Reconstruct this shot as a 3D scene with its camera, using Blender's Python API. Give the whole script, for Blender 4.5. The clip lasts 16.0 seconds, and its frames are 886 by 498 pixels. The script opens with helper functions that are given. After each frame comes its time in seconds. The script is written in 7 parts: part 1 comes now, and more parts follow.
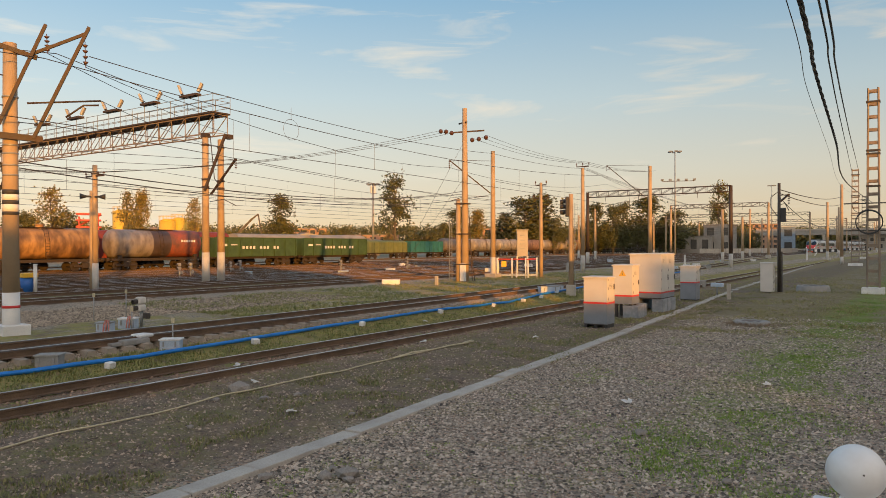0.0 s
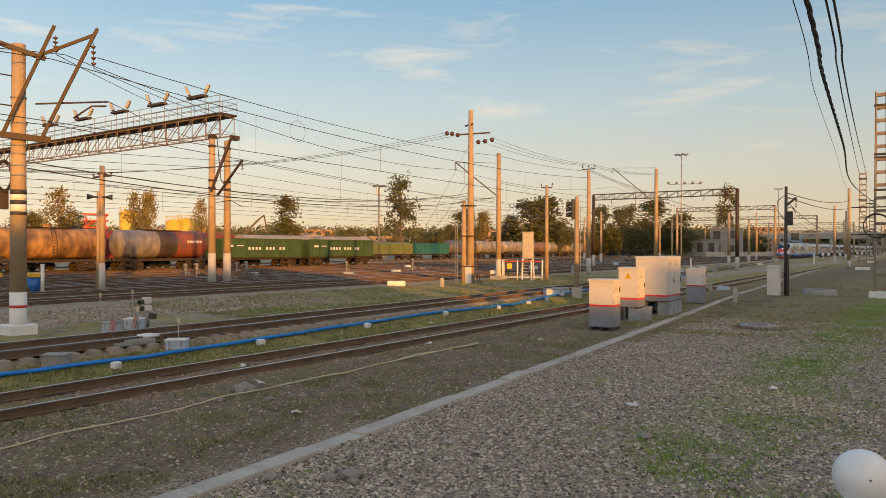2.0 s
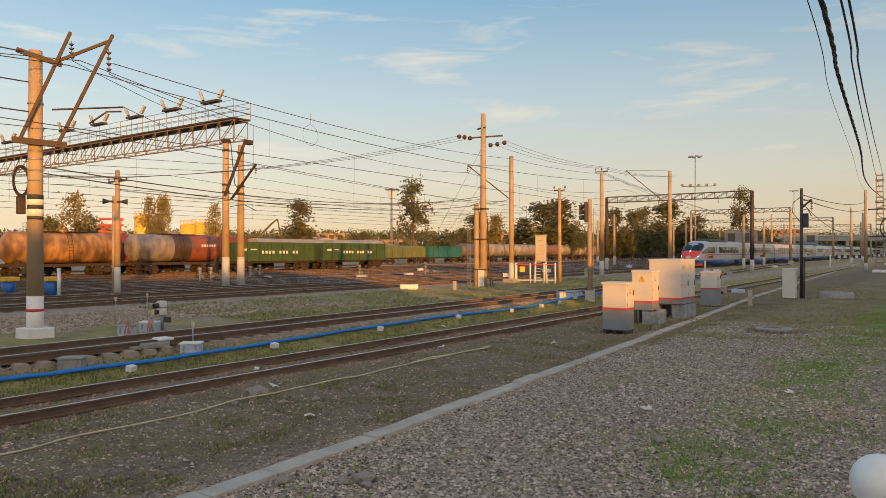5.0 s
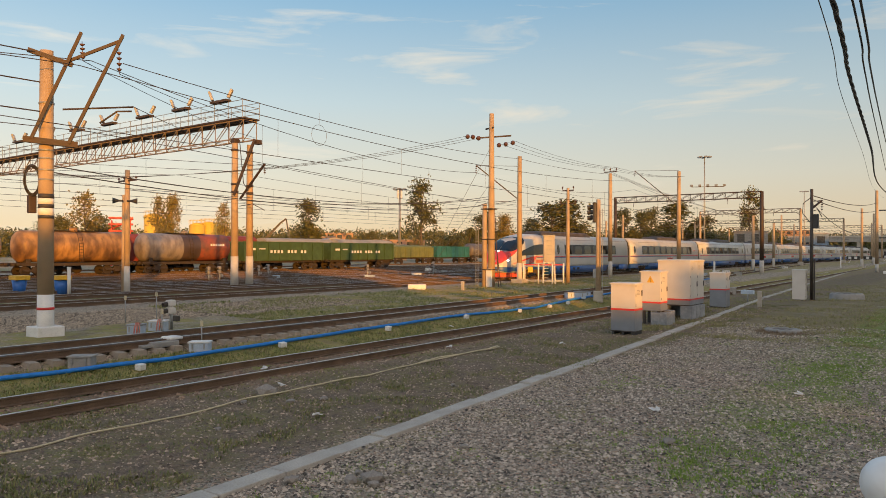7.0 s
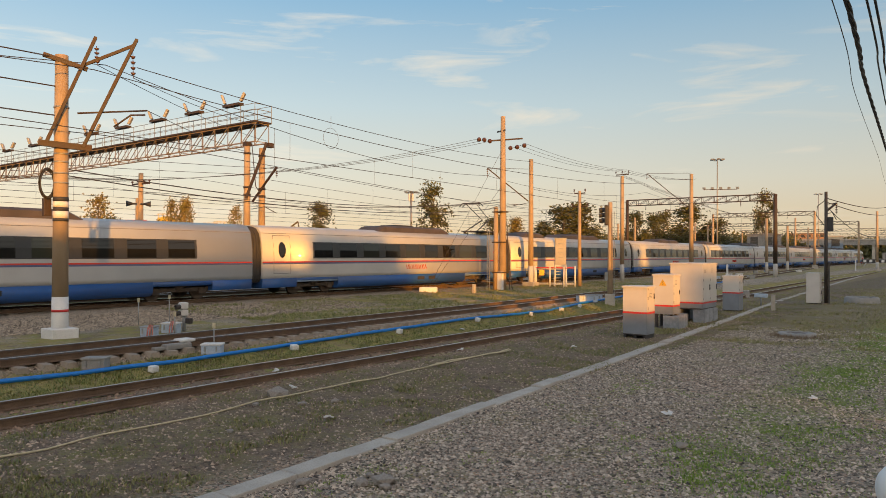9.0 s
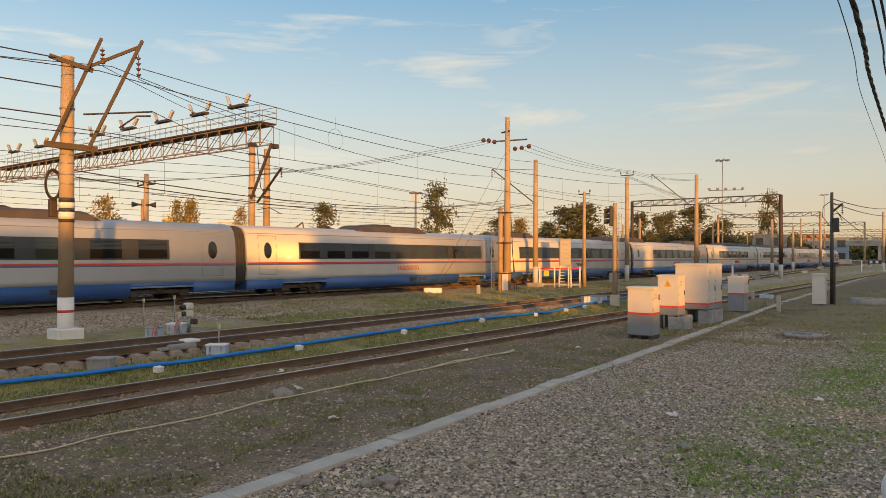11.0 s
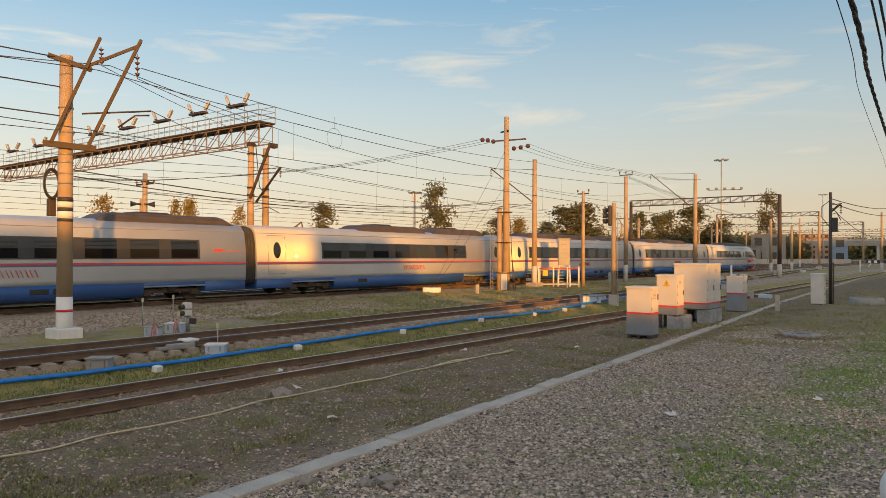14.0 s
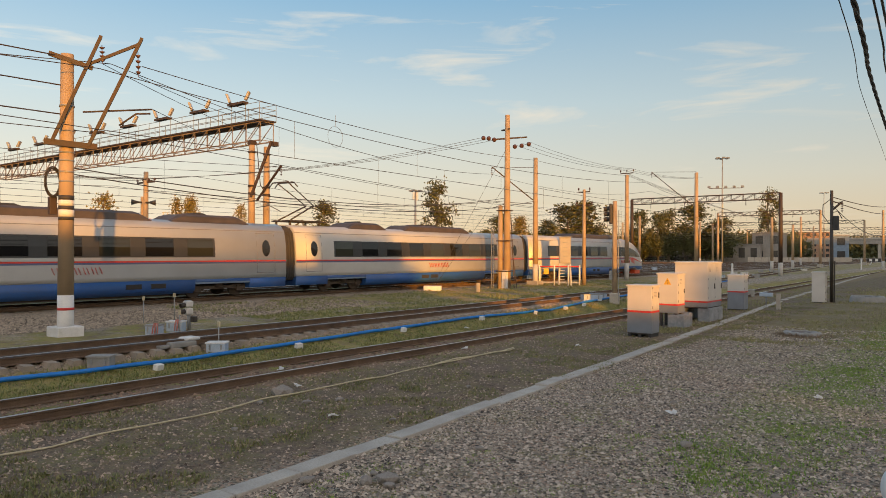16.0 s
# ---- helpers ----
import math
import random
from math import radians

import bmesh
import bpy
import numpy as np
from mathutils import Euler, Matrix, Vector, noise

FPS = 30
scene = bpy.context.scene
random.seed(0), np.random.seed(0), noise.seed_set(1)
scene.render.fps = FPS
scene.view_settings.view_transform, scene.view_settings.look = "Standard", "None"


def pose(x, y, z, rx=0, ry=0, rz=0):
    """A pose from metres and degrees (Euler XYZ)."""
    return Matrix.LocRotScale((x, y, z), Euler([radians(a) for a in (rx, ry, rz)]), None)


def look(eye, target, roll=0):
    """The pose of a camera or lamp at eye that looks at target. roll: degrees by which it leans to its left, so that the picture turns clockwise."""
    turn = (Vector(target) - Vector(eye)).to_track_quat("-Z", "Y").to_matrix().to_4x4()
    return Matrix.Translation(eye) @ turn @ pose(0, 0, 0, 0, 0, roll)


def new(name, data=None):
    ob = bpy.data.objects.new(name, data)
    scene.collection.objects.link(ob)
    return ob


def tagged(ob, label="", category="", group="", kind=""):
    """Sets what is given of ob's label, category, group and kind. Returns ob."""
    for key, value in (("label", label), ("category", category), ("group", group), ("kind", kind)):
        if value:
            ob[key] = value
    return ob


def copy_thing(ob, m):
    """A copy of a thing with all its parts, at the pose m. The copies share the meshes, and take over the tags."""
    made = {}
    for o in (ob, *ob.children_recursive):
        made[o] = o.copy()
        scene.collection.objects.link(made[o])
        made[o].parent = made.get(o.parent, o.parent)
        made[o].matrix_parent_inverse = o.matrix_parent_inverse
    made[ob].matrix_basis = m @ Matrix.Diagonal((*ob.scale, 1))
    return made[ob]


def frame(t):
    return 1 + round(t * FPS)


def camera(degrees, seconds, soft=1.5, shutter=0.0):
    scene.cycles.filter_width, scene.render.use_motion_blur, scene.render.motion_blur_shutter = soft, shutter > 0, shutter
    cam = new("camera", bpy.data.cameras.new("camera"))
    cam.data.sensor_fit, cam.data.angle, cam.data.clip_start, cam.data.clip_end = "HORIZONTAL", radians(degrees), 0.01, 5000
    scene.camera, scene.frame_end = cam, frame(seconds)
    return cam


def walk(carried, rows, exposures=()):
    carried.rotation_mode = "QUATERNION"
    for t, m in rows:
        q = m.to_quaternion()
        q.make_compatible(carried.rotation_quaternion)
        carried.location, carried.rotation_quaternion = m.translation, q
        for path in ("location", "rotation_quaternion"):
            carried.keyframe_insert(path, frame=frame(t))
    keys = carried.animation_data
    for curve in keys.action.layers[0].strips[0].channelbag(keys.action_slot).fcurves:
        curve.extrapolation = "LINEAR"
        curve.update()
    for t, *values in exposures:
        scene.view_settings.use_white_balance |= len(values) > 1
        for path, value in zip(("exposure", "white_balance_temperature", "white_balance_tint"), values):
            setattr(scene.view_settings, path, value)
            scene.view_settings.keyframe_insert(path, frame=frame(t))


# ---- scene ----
# A railway yard at sunset: a high-speed train passes between parked goods wagons and a gravel yard.
EYE = (0.0, 0.0, 3.0)
cam = camera(63.4, 16.0, 0.7, 0.06)
TURNS = [
    (0.0, 89.774, 0.143, 34.599), (0.5, 89.658, 0.07, 34.683), (1.0, 89.539, -0.028, 34.875), (1.5, 89.724, -0.083, 35.03),
    (2.0, 89.927, -0.134, 35.042), (2.5, 90.011, -0.084, 35.106), (3.0, 90.023, -0.03, 35.236), (3.5, 90.065, 0.023, 35.442),
    (4.0, 90.189, 0.05, 35.68), (6.5, 90.091, -0.139, 36.518), (7.0, 90.184, -0.153, 36.695), (7.5, 90.31, -0.139, 36.858),
    (8.0, 90.376, -0.146, 37.128), (8.5, 90.392, -0.161, 37.368), (9.0, 90.411, -0.196, 37.595), (11.5, 90.446, -0.229, 37.995),
    (12.0, 90.375, -0.247, 38.019), (12.5, 90.367, -0.236, 37.999), (13.0, 90.431, -0.232, 37.939), (13.5, 90.448, -0.233, 37.887),
    (14.0, 90.44, -0.235, 37.872), (14.5, 90.365, -0.219, 37.892), (15.0, 90.287, -0.199, 37.93), (15.5, 90.25, -0.225, 37.982),
    (16.0, 90.302, -0.238, 37.941)]
walk(cam, [(t, pose(*EYE, a, b, c)) for t, a, b, c in TURNS])

# ---- world and sun ----
SUN_TO = Vector((-0.827, 0.562, -0.075)).normalized()      # the way the light travels


def make_world():
    w = bpy.data.worlds.new("sky")
    w.use_nodes = True
    scene.world = w
    nt = w.node_tree
    nt.nodes.clear()
    N, L = nt.nodes.new, nt.links.new
    out, bg = N("ShaderNodeOutputWorld"), N("ShaderNodeBackground")
    sky = N("ShaderNodeTexSky")
    sky.sky_type, sky.sun_disc = "NISHITA", False
    sky.sun_elevation = math.asin(-SUN_TO.z)
    sky.sun_rotation = math.atan2(-SUN_TO.x, -SUN_TO.y)
    sky.air_density, sky.dust_density, sky.ozone_density = 1.0, 1.5, 1.0
    tc, sep = N("ShaderNodeTexCoord"), N("ShaderNodeSeparateXYZ")
    L(tc.outputs["Generated"], sep.inputs[0])
    ramp = N("ShaderNodeValToRGB")
    cr = ramp.color_ramp
    stops = [(0.0, (0.95, 0.66, 0.37)), (0.03, (0.96, 0.76, 0.49)), (0.10, (0.85, 0.81, 0.67)), (0.20, (0.62, 0.75, 0.79)),
             (0.34, (0.29, 0.53, 0.75)), (0.6, (0.19, 0.39, 0.64)), (1.0, (0.15, 0.32, 0.57))]
    while len(cr.elements) < len(stops):
        cr.elements.new(0.5)
    for e, (p, c) in zip(cr.elements, stops):
        e.position, e.color = p, (*c, 1)
    L(sep.outputs["Z"], ramp.inputs[0])
    # thin level streaks of cloud
    mp = N("ShaderNodeMapping")
    mp.inputs["Rotation"].default_value = (0, 0, radians(-37))
    mp.inputs["Scale"].default_value = (3.0, 3.0, 19.0)
    mp.inputs["Location"].default_value = (0.9, 0.4, 2.04)
    L(tc.outputs["Generated"], mp.inputs[0])
    nz = N("ShaderNodeTexNoise"); nz.inputs["Scale"].default_value = 1.5; nz.inputs["Detail"].default_value = 7; nz.inputs["Roughness"].default_value = 0.55
    nz.inputs["Distortion"].default_value = 0.5
    L(mp.outputs[0], nz.inputs["Vector"])
    cl = N("ShaderNodeMapRange"); cl.inputs["From Min"].default_value = 0.56; cl.inputs["From Max"].default_value = 0.72
    cl.inputs["To Max"].default_value = 0.7
    L(nz.outputs["Fac"], cl.inputs["Value"])
    mixc = N("ShaderNodeMix"); mixc.data_type = "RGBA"
    L(cl.outputs[0], mixc.inputs["Factor"]); L(ramp.outputs[0], mixc.inputs["A"])
    mixc.inputs["B"].default_value = (1.0, 0.90, 0.74, 1)
    sc = N("ShaderNodeVectorMath"); sc.operation = "SCALE"; sc.inputs["Scale"].default_value = 0.10
    L(sky.outputs[0], sc.inputs[0])
    mixs = N("ShaderNodeMix"); mixs.data_type = "RGBA"; mixs.inputs["Factor"].default_value = 0.88
    L(sc.outputs[0], mixs.inputs["A"]); L(mixc.outputs["Result"], mixs.inputs["B"])
    # the sky round the low sun is brighter and warmer
    dot = N("ShaderNodeVectorMath"); dot.operation = "DOT_PRODUCT"
    L(tc.outputs["Generated"], dot.inputs[0]); dot.inputs[1].default_value = Vector((-SUN_TO.x, -SUN_TO.y, 0.35)).normalized()
    near = N("ShaderNodeMapRange"); near.interpolation_type = "SMOOTHSTEP"
    near.inputs["From Min"].default_value, near.inputs["From Max"].default_value, near.inputs["To Max"].default_value = 0.05, 1.0, 1.06
    L(dot.outputs["Value"], near.inputs["Value"])
    warm = N("ShaderNodeVectorMath"); warm.operation = "SCALE"; warm.inputs[0].default_value = (1.0, 0.70, 0.42)
    L(near.outputs[0], warm.inputs["Scale"])
    add = N("ShaderNodeVectorMath"); add.operation = "ADD"
    L(mixs.outputs["Result"], add.inputs[0]); L(warm.outputs[0], add.inputs[1])
    # and the clear half of the sky falls off to one side
    tilt = N("ShaderNodeVectorMath"); tilt.operation = "DOT_PRODUCT"; tilt.inputs[1].default_value = (0.79, 0.61, 0.0)
    L(tc.outputs["Generated"], tilt.inputs[0])
    fall = N("ShaderNodeMapRange")
    for key, v in zip(("From Min", "From Max", "To Min", "To Max"), (-0.55, 0.55, 1.14, 0.88)):
        fall.inputs[key].default_value = v
    L(tilt.outputs["Value"], fall.inputs["Value"])
    even = N("ShaderNodeVectorMath"); even.operation = "SCALE"
    L(add.outputs[0], even.inputs[0]); L(fall.outputs[0], even.inputs["Scale"])
    L(even.outputs[0], bg.inputs["Color"])
    bg.inputs["Strength"].default_value = 0.95
    L(bg.outputs[0], out.inputs[0])


make_world()
sun = new("sun", bpy.data.lights.new("sun", "SUN"))
sun.data.energy, sun.data.angle, sun.data.color = 6.5, radians(0.8), (1.0, 0.41, 0.045)
sun.matrix_world = look((0, 0, 60), Vector((0, 0, 60)) + SUN_TO)
scene.view_settings.exposure = 0.0


# ---- materials ----
def srgb(h):
    v = [int(h[i:i + 2], 16) / 255 for i in (0, 2, 4)]
    return tuple(((c + 0.055) / 1.055) ** 2.4 if c > 0.04045 else c / 12.92 for c in v)


MATS = {}


def mat(name, c1, c2=None, rough=0.7, metal=0.0, scale=6.0, bump=0.2, c3=None, fine=40.0, coat=0.0, stretch=(1, 1, 1), depth=0.02):
    """Two tones at a coarse scale, speckled at a fine one, with relief."""
    if name in MATS:
        return MATS[name]
    c2 = c2 or tuple(v * 0.75 for v in c1)
    c3 = c3 or tuple(v * 0.6 for v in c1)
    m = bpy.data.materials.new(name)
    m.use_nodes = True
    nt = m.node_tree
    b = nt.nodes["Principled BSDF"]
    N, L = nt.nodes.new, nt.links.new
    tc, mp = N("ShaderNodeTexCoord"), N("ShaderNodeMapping")
    mp.inputs["Scale"].default_value = stretch
    info = N("ShaderNodeObjectInfo")
    off = N("ShaderNodeVectorMath"); off.operation = "ADD"
    L(tc.outputs["Object"], off.inputs[0])
    mul = N("ShaderNodeMath"); mul.operation = "MULTIPLY"; mul.inputs[1].default_value = 37.0
    L(info.outputs["Random"], mul.inputs[0])
    L(mul.outputs[0], off.inputs[1])
    L(off.outputs[0], mp.inputs[0])
    n1 = N("ShaderNodeTexNoise"); n1.inputs["Scale"].default_value = scale; n1.inputs["Detail"].default_value = 5
    n2 = N("ShaderNodeTexNoise"); n2.inputs["Scale"].default_value = fine; n2.inputs["Detail"].default_value = 3
    L(mp.outputs[0], n1.inputs["Vector"]); L(mp.outputs[0], n2.inputs["Vector"])
    r1 = N("ShaderNodeMapRange"); r1.inputs["From Min"].default_value = 0.35; r1.inputs["From Max"].default_value = 0.68
    r2 = N("ShaderNodeMapRange"); r2.inputs["From Min"].default_value = 0.45; r2.inputs["From Max"].default_value = 0.75
    r2.inputs["To Max"].default_value = 0.7
    L(n1.outputs["Fac"], r1.inputs["Value"]); L(n2.outputs["Fac"], r2.inputs["Value"])
    m1 = N("ShaderNodeMix"); m1.data_type = "RGBA"
    m1.inputs["A"].default_value, m1.inputs["B"].default_value = (*c1, 1), (*c2, 1)
    L(r1.outputs[0], m1.inputs["Factor"])
    m2 = N("ShaderNodeMix"); m2.data_type = "RGBA"
    L(r2.outputs[0], m2.inputs["Factor"]); L(m1.outputs["Result"], m2.inputs["A"])
    m2.inputs["B"].default_value = (*c3, 1)
    L(m2.outputs["Result"], b.inputs["Base Color"])
    rr = N("ShaderNodeMapRange"); rr.inputs["To Min"].default_value = max(0.02, rough - 0.1); rr.inputs["To Max"].default_value = min(1, rough + 0.12)
    L(n1.outputs["Fac"], rr.inputs["Value"]); L(rr.outputs[0], b.inputs["Roughness"])
    b.inputs["Metallic"].default_value = metal
    b.inputs["Coat Weight"].default_value = coat
    if bump:
        bp = N("ShaderNodeBump"); bp.inputs["Strength"].default_value = bump; bp.inputs["Distance"].default_value = depth
        L(n2.outputs["Fac"], bp.inputs["Height"]); L(bp.outputs[0], b.inputs["Normal"])
    MATS[name] = m
    return m


def glow(name, c, strength):
    m = bpy.data.materials.new(name)
    m.use_nodes = True
    b = m.node_tree.nodes["Principled BSDF"]
    b.inputs["Base Color"].default_value = (*c, 1)
    b.inputs["Emission Color"].default_value = (*c, 1)
    b.inputs["Emission Strength"].default_value = strength
    return m


CONC = mat("pole_concrete", (0.41, 0.30, 0.195), (0.31, 0.225, 0.145), 0.85, scale=1.2, bump=0.4)
CONC_L = mat("pale_concrete", (0.46, 0.42, 0.36), (0.36, 0.325, 0.28), 0.9, scale=2.0, bump=0.5)
LIME = mat("limewash", (0.50, 0.48, 0.45), (0.40, 0.38, 0.35), 0.8, scale=2.0, bump=0.3)
WHITE = mat("white_paint", (0.72, 0.71, 0.69), (0.62, 0.61, 0.59), 0.6, scale=2.0, bump=0.15)
BLACK = mat("black_paint", (0.03, 0.03, 0.03), (0.045, 0.04, 0.04), 0.6, scale=4, bump=0.1)
STEEL = mat("weathered_steel", (0.045, 0.032, 0.024), (0.068, 0.040, 0.026), 0.65, 0.1, scale=3, bump=0.3)
GALV = mat("galvanised_steel", (0.34, 0.34, 0.33), (0.26, 0.26, 0.26), 0.5, 0.5, scale=4, bump=0.15)
DARK = mat("dark_steel", (0.045, 0.04, 0.038), (0.07, 0.055, 0.045), 0.6, 0.2, scale=3, bump=0.2)
RAILTOP = mat("worn_rail_head", (0.62, 0.57, 0.52), (0.50, 0.45, 0.40), 0.3, 0.9, scale=3, bump=0.05)
RAILSIDE = mat("rusty_rail", (0.155, 0.098, 0.060), (0.095, 0.061, 0.040), 0.85, 0.1, scale=2, bump=0.4)
SLEEPER = mat("sleeper_concrete", (0.36, 0.30, 0.235), (0.26, 0.215, 0.165), 0.9, scale=3, bump=0.5)
BOXW = mat("cabinet_white", (0.55, 0.525, 0.485), (0.49, 0.465, 0.43), 0.5, scale=1.5, bump=0.03, c3=(0.52, 0.49, 0.45))
BOXG = mat("cabinet_grey", (0.20, 0.22, 0.25), (0.16, 0.175, 0.20), 0.55, scale=1.5, bump=0.03, c3=(0.17, 0.185, 0.21))
RED = mat("red_paint", (0.60, 0.035, 0.03), (0.48, 0.03, 0.025), 0.5, scale=3, bump=0.05)
YELLOW = mat("yellow_paint", (0.72, 0.42, 0.03), (0.6, 0.34, 0.03), 0.5, scale=3, bump=0.05)
BLUE = mat("blue_paint", (0.02, 0.13, 0.46), (0.02, 0.10, 0.36), 0.45, scale=3, bump=0.05)
HOSE = mat("blue_hose", (0.01, 0.19, 0.60), (0.01, 0.15, 0.48), 0.5, scale=4, bump=0.1)
TRAINW = mat("train_white", (0.43, 0.435, 0.43), (0.385, 0.385, 0.38), 0.34, scale=0.8, bump=0.0, coat=0.1, c3=(0.46, 0.455, 0.45))
TRAINB = mat("train_blue", (0.016, 0.095, 0.34), (0.022, 0.075, 0.22), 0.42, scale=1.2, bump=0.0, coat=0.05, c3=(0.045, 0.075, 0.14), stretch=(1, 0.3, 1.6))
TRAINR = mat("train_red", (0.62, 0.05, 0.03), (0.52, 0.04, 0.03), 0.35, scale=2, bump=0.02, coat=0.2)
GLASS = mat("train_window_glass", (0.010, 0.011, 0.012), (0.016, 0.016, 0.017), 0.05, scale=0.5, bump=0.0)
BAND = mat("window_band_grey", (0.042, 0.043, 0.043), (0.034, 0.034, 0.034), 0.45, scale=1.0, bump=0.01)
BOGIE = mat("dusty_bogie_steel", (0.12, 0.090, 0.066), (0.075, 0.055, 0.042), 0.8, 0.1, scale=4, bump=0.3)
RUBBER = mat("bellows_rubber", (0.03, 0.028, 0.027), (0.05, 0.045, 0.04), 0.85, scale=3, bump=0.3)
CERAMIC = mat("brown_insulator", (0.07, 0.03, 0.02), (0.10, 0.05, 0.035), 0.3, scale=5, bump=0.05)


# ---- mesh helpers ----
def box(bm, x0, y0, z0, x1, y1, z1, m=None, bev=0.0):
    vs = [bm.verts.new((x, y, z)) for x in (x0, x1) for y in (y0, y1) for z in (z0, z1)]
    if m is not None:
        for v in vs:
            v.co = m @ v.co
    fs = [(0, 1, 3, 2), (4, 6, 7, 5), (0, 4, 5, 1), (2, 3, 7, 6), (0, 2, 6, 4), (1, 5, 7, 3)]
    faces = [bm.faces.new([vs[i] for i in f]) for f in fs]
    if bev:
        es = list({e for f in faces for e in f.edges})
        bmesh.ops.bevel(bm, geom=es, offset=bev, segments=2, affect="EDGES", profile=0.5)
    return faces


def bar(bm, a, b, r1, r2=None, n=8, cap=True):
    """A round bar from a to b."""
    a, b = Vector(a), Vector(b)
    r2 = r1 if r2 is None else r2
    d = b - a
    q = d.to_track_quat("Z", "Y")
    ring = []
    for p, r in ((a, r1), (b, r2)):
        ring.append([bm.verts.new(p + q @ Vector((r * math.cos(2 * math.pi * k / n), r * math.sin(2 * math.pi * k / n), 0))) for k in range(n)])
    for k in range(n):
        f = bm.faces.new((ring[0][k], ring[0][(k + 1) % n], ring[1][(k + 1) % n], ring[1][k]))
        f.smooth = n > 5
    if cap:
        bm.faces.new(ring[0][::-1])
        bm.faces.new(ring[1])


def tube(bm, pts, r, n=6):
    """One bent round bar along pts."""
    pts = [Vector(p) for p in pts]
    if len(pts) < 3:
        return bar(bm, pts[0], pts[-1], r, n=n)
    shut = (pts[0] - pts[-1]).length < 1e-4
    rings = []
    for i, p in enumerate(pts):
        a = pts[i - 1] if i else (pts[-2] if shut else p)
        b = pts[i + 1] if i < len(pts) - 1 else (pts[1] if shut else p)
        d = (b - a).normalized()
        s = d.cross(Vector((0, 0, 1)) if abs(d.z) < 0.9 else Vector((1, 0, 0))).normalized()
        u = s.cross(d)
        rings.append([p + (s * math.cos(2 * math.pi * k / n) + u * math.sin(2 * math.pi * k / n)) * r for k in range(n)])
    loft(bm, rings, caps=not shut, smooth=n > 4)


def beam(bm, a, b, w, h=None):
    """A square bar from a to b."""
    a, b = Vector(a), Vector(b)
    h = h or w
    d = b - a
    m = Matrix.Translation(a) @ d.to_track_quat("Y", "Z").to_matrix().to_4x4()
    box(bm, -w / 2, 0, -h / 2, w / 2, d.length, h / 2, m)


def loft(bm, rings, closed=True, caps=True, smooth=True):
    vs = [[bm.verts.new(p) for p in r] for r in rings]
    n = len(vs[0])
    for a, b in zip(vs, vs[1:]):
        for k in range(n if closed else n - 1):
            f = bm.faces.new((a[k], a[(k + 1) % n], b[(k + 1) % n], b[k]))
            f.smooth = smooth
    if caps and closed:
        bm.faces.new(vs[0][::-1])
        bm.faces.new(vs[-1])
    return vs


def mesh(name, bm, material):
    bmesh.ops.recalc_face_normals(bm, faces=bm.faces)
    me = bpy.data.meshes.new(name)
    bm.to_mesh(me)
    bm.free()
    for x in (material if isinstance(material, (list, tuple)) else [material]):
        me.materials.append(x)
    return me


def part(name, bm, material, parent, label=""):
    ob = new(name, bm if isinstance(bm, bpy.types.Mesh) else mesh(name, bm, material))
    ob.parent = parent
    return tagged(ob, label)


def thing(name, m, label, category, group="", kind=""):
    ob = new(name)
    ob.empty_display_size = 0.2
    ob.matrix_basis = m
    return tagged(ob, label, category, group, kind)


def bm_new():
    return bmesh.new()


GROUND = [(-2600, 0.3), (-90, 0.3), (-60, 0.42), (-45, 0.52), (-30.4, 0.52), (-27.4, 0.40), (-18.2, 0.38), (-16.4, 0.05), (-15.6, 0.0), (2600, 0.0)]


def ground_z(x):
    return float(np.interp(x, [a for a, b in GROUND], [b for a, b in GROUND]))


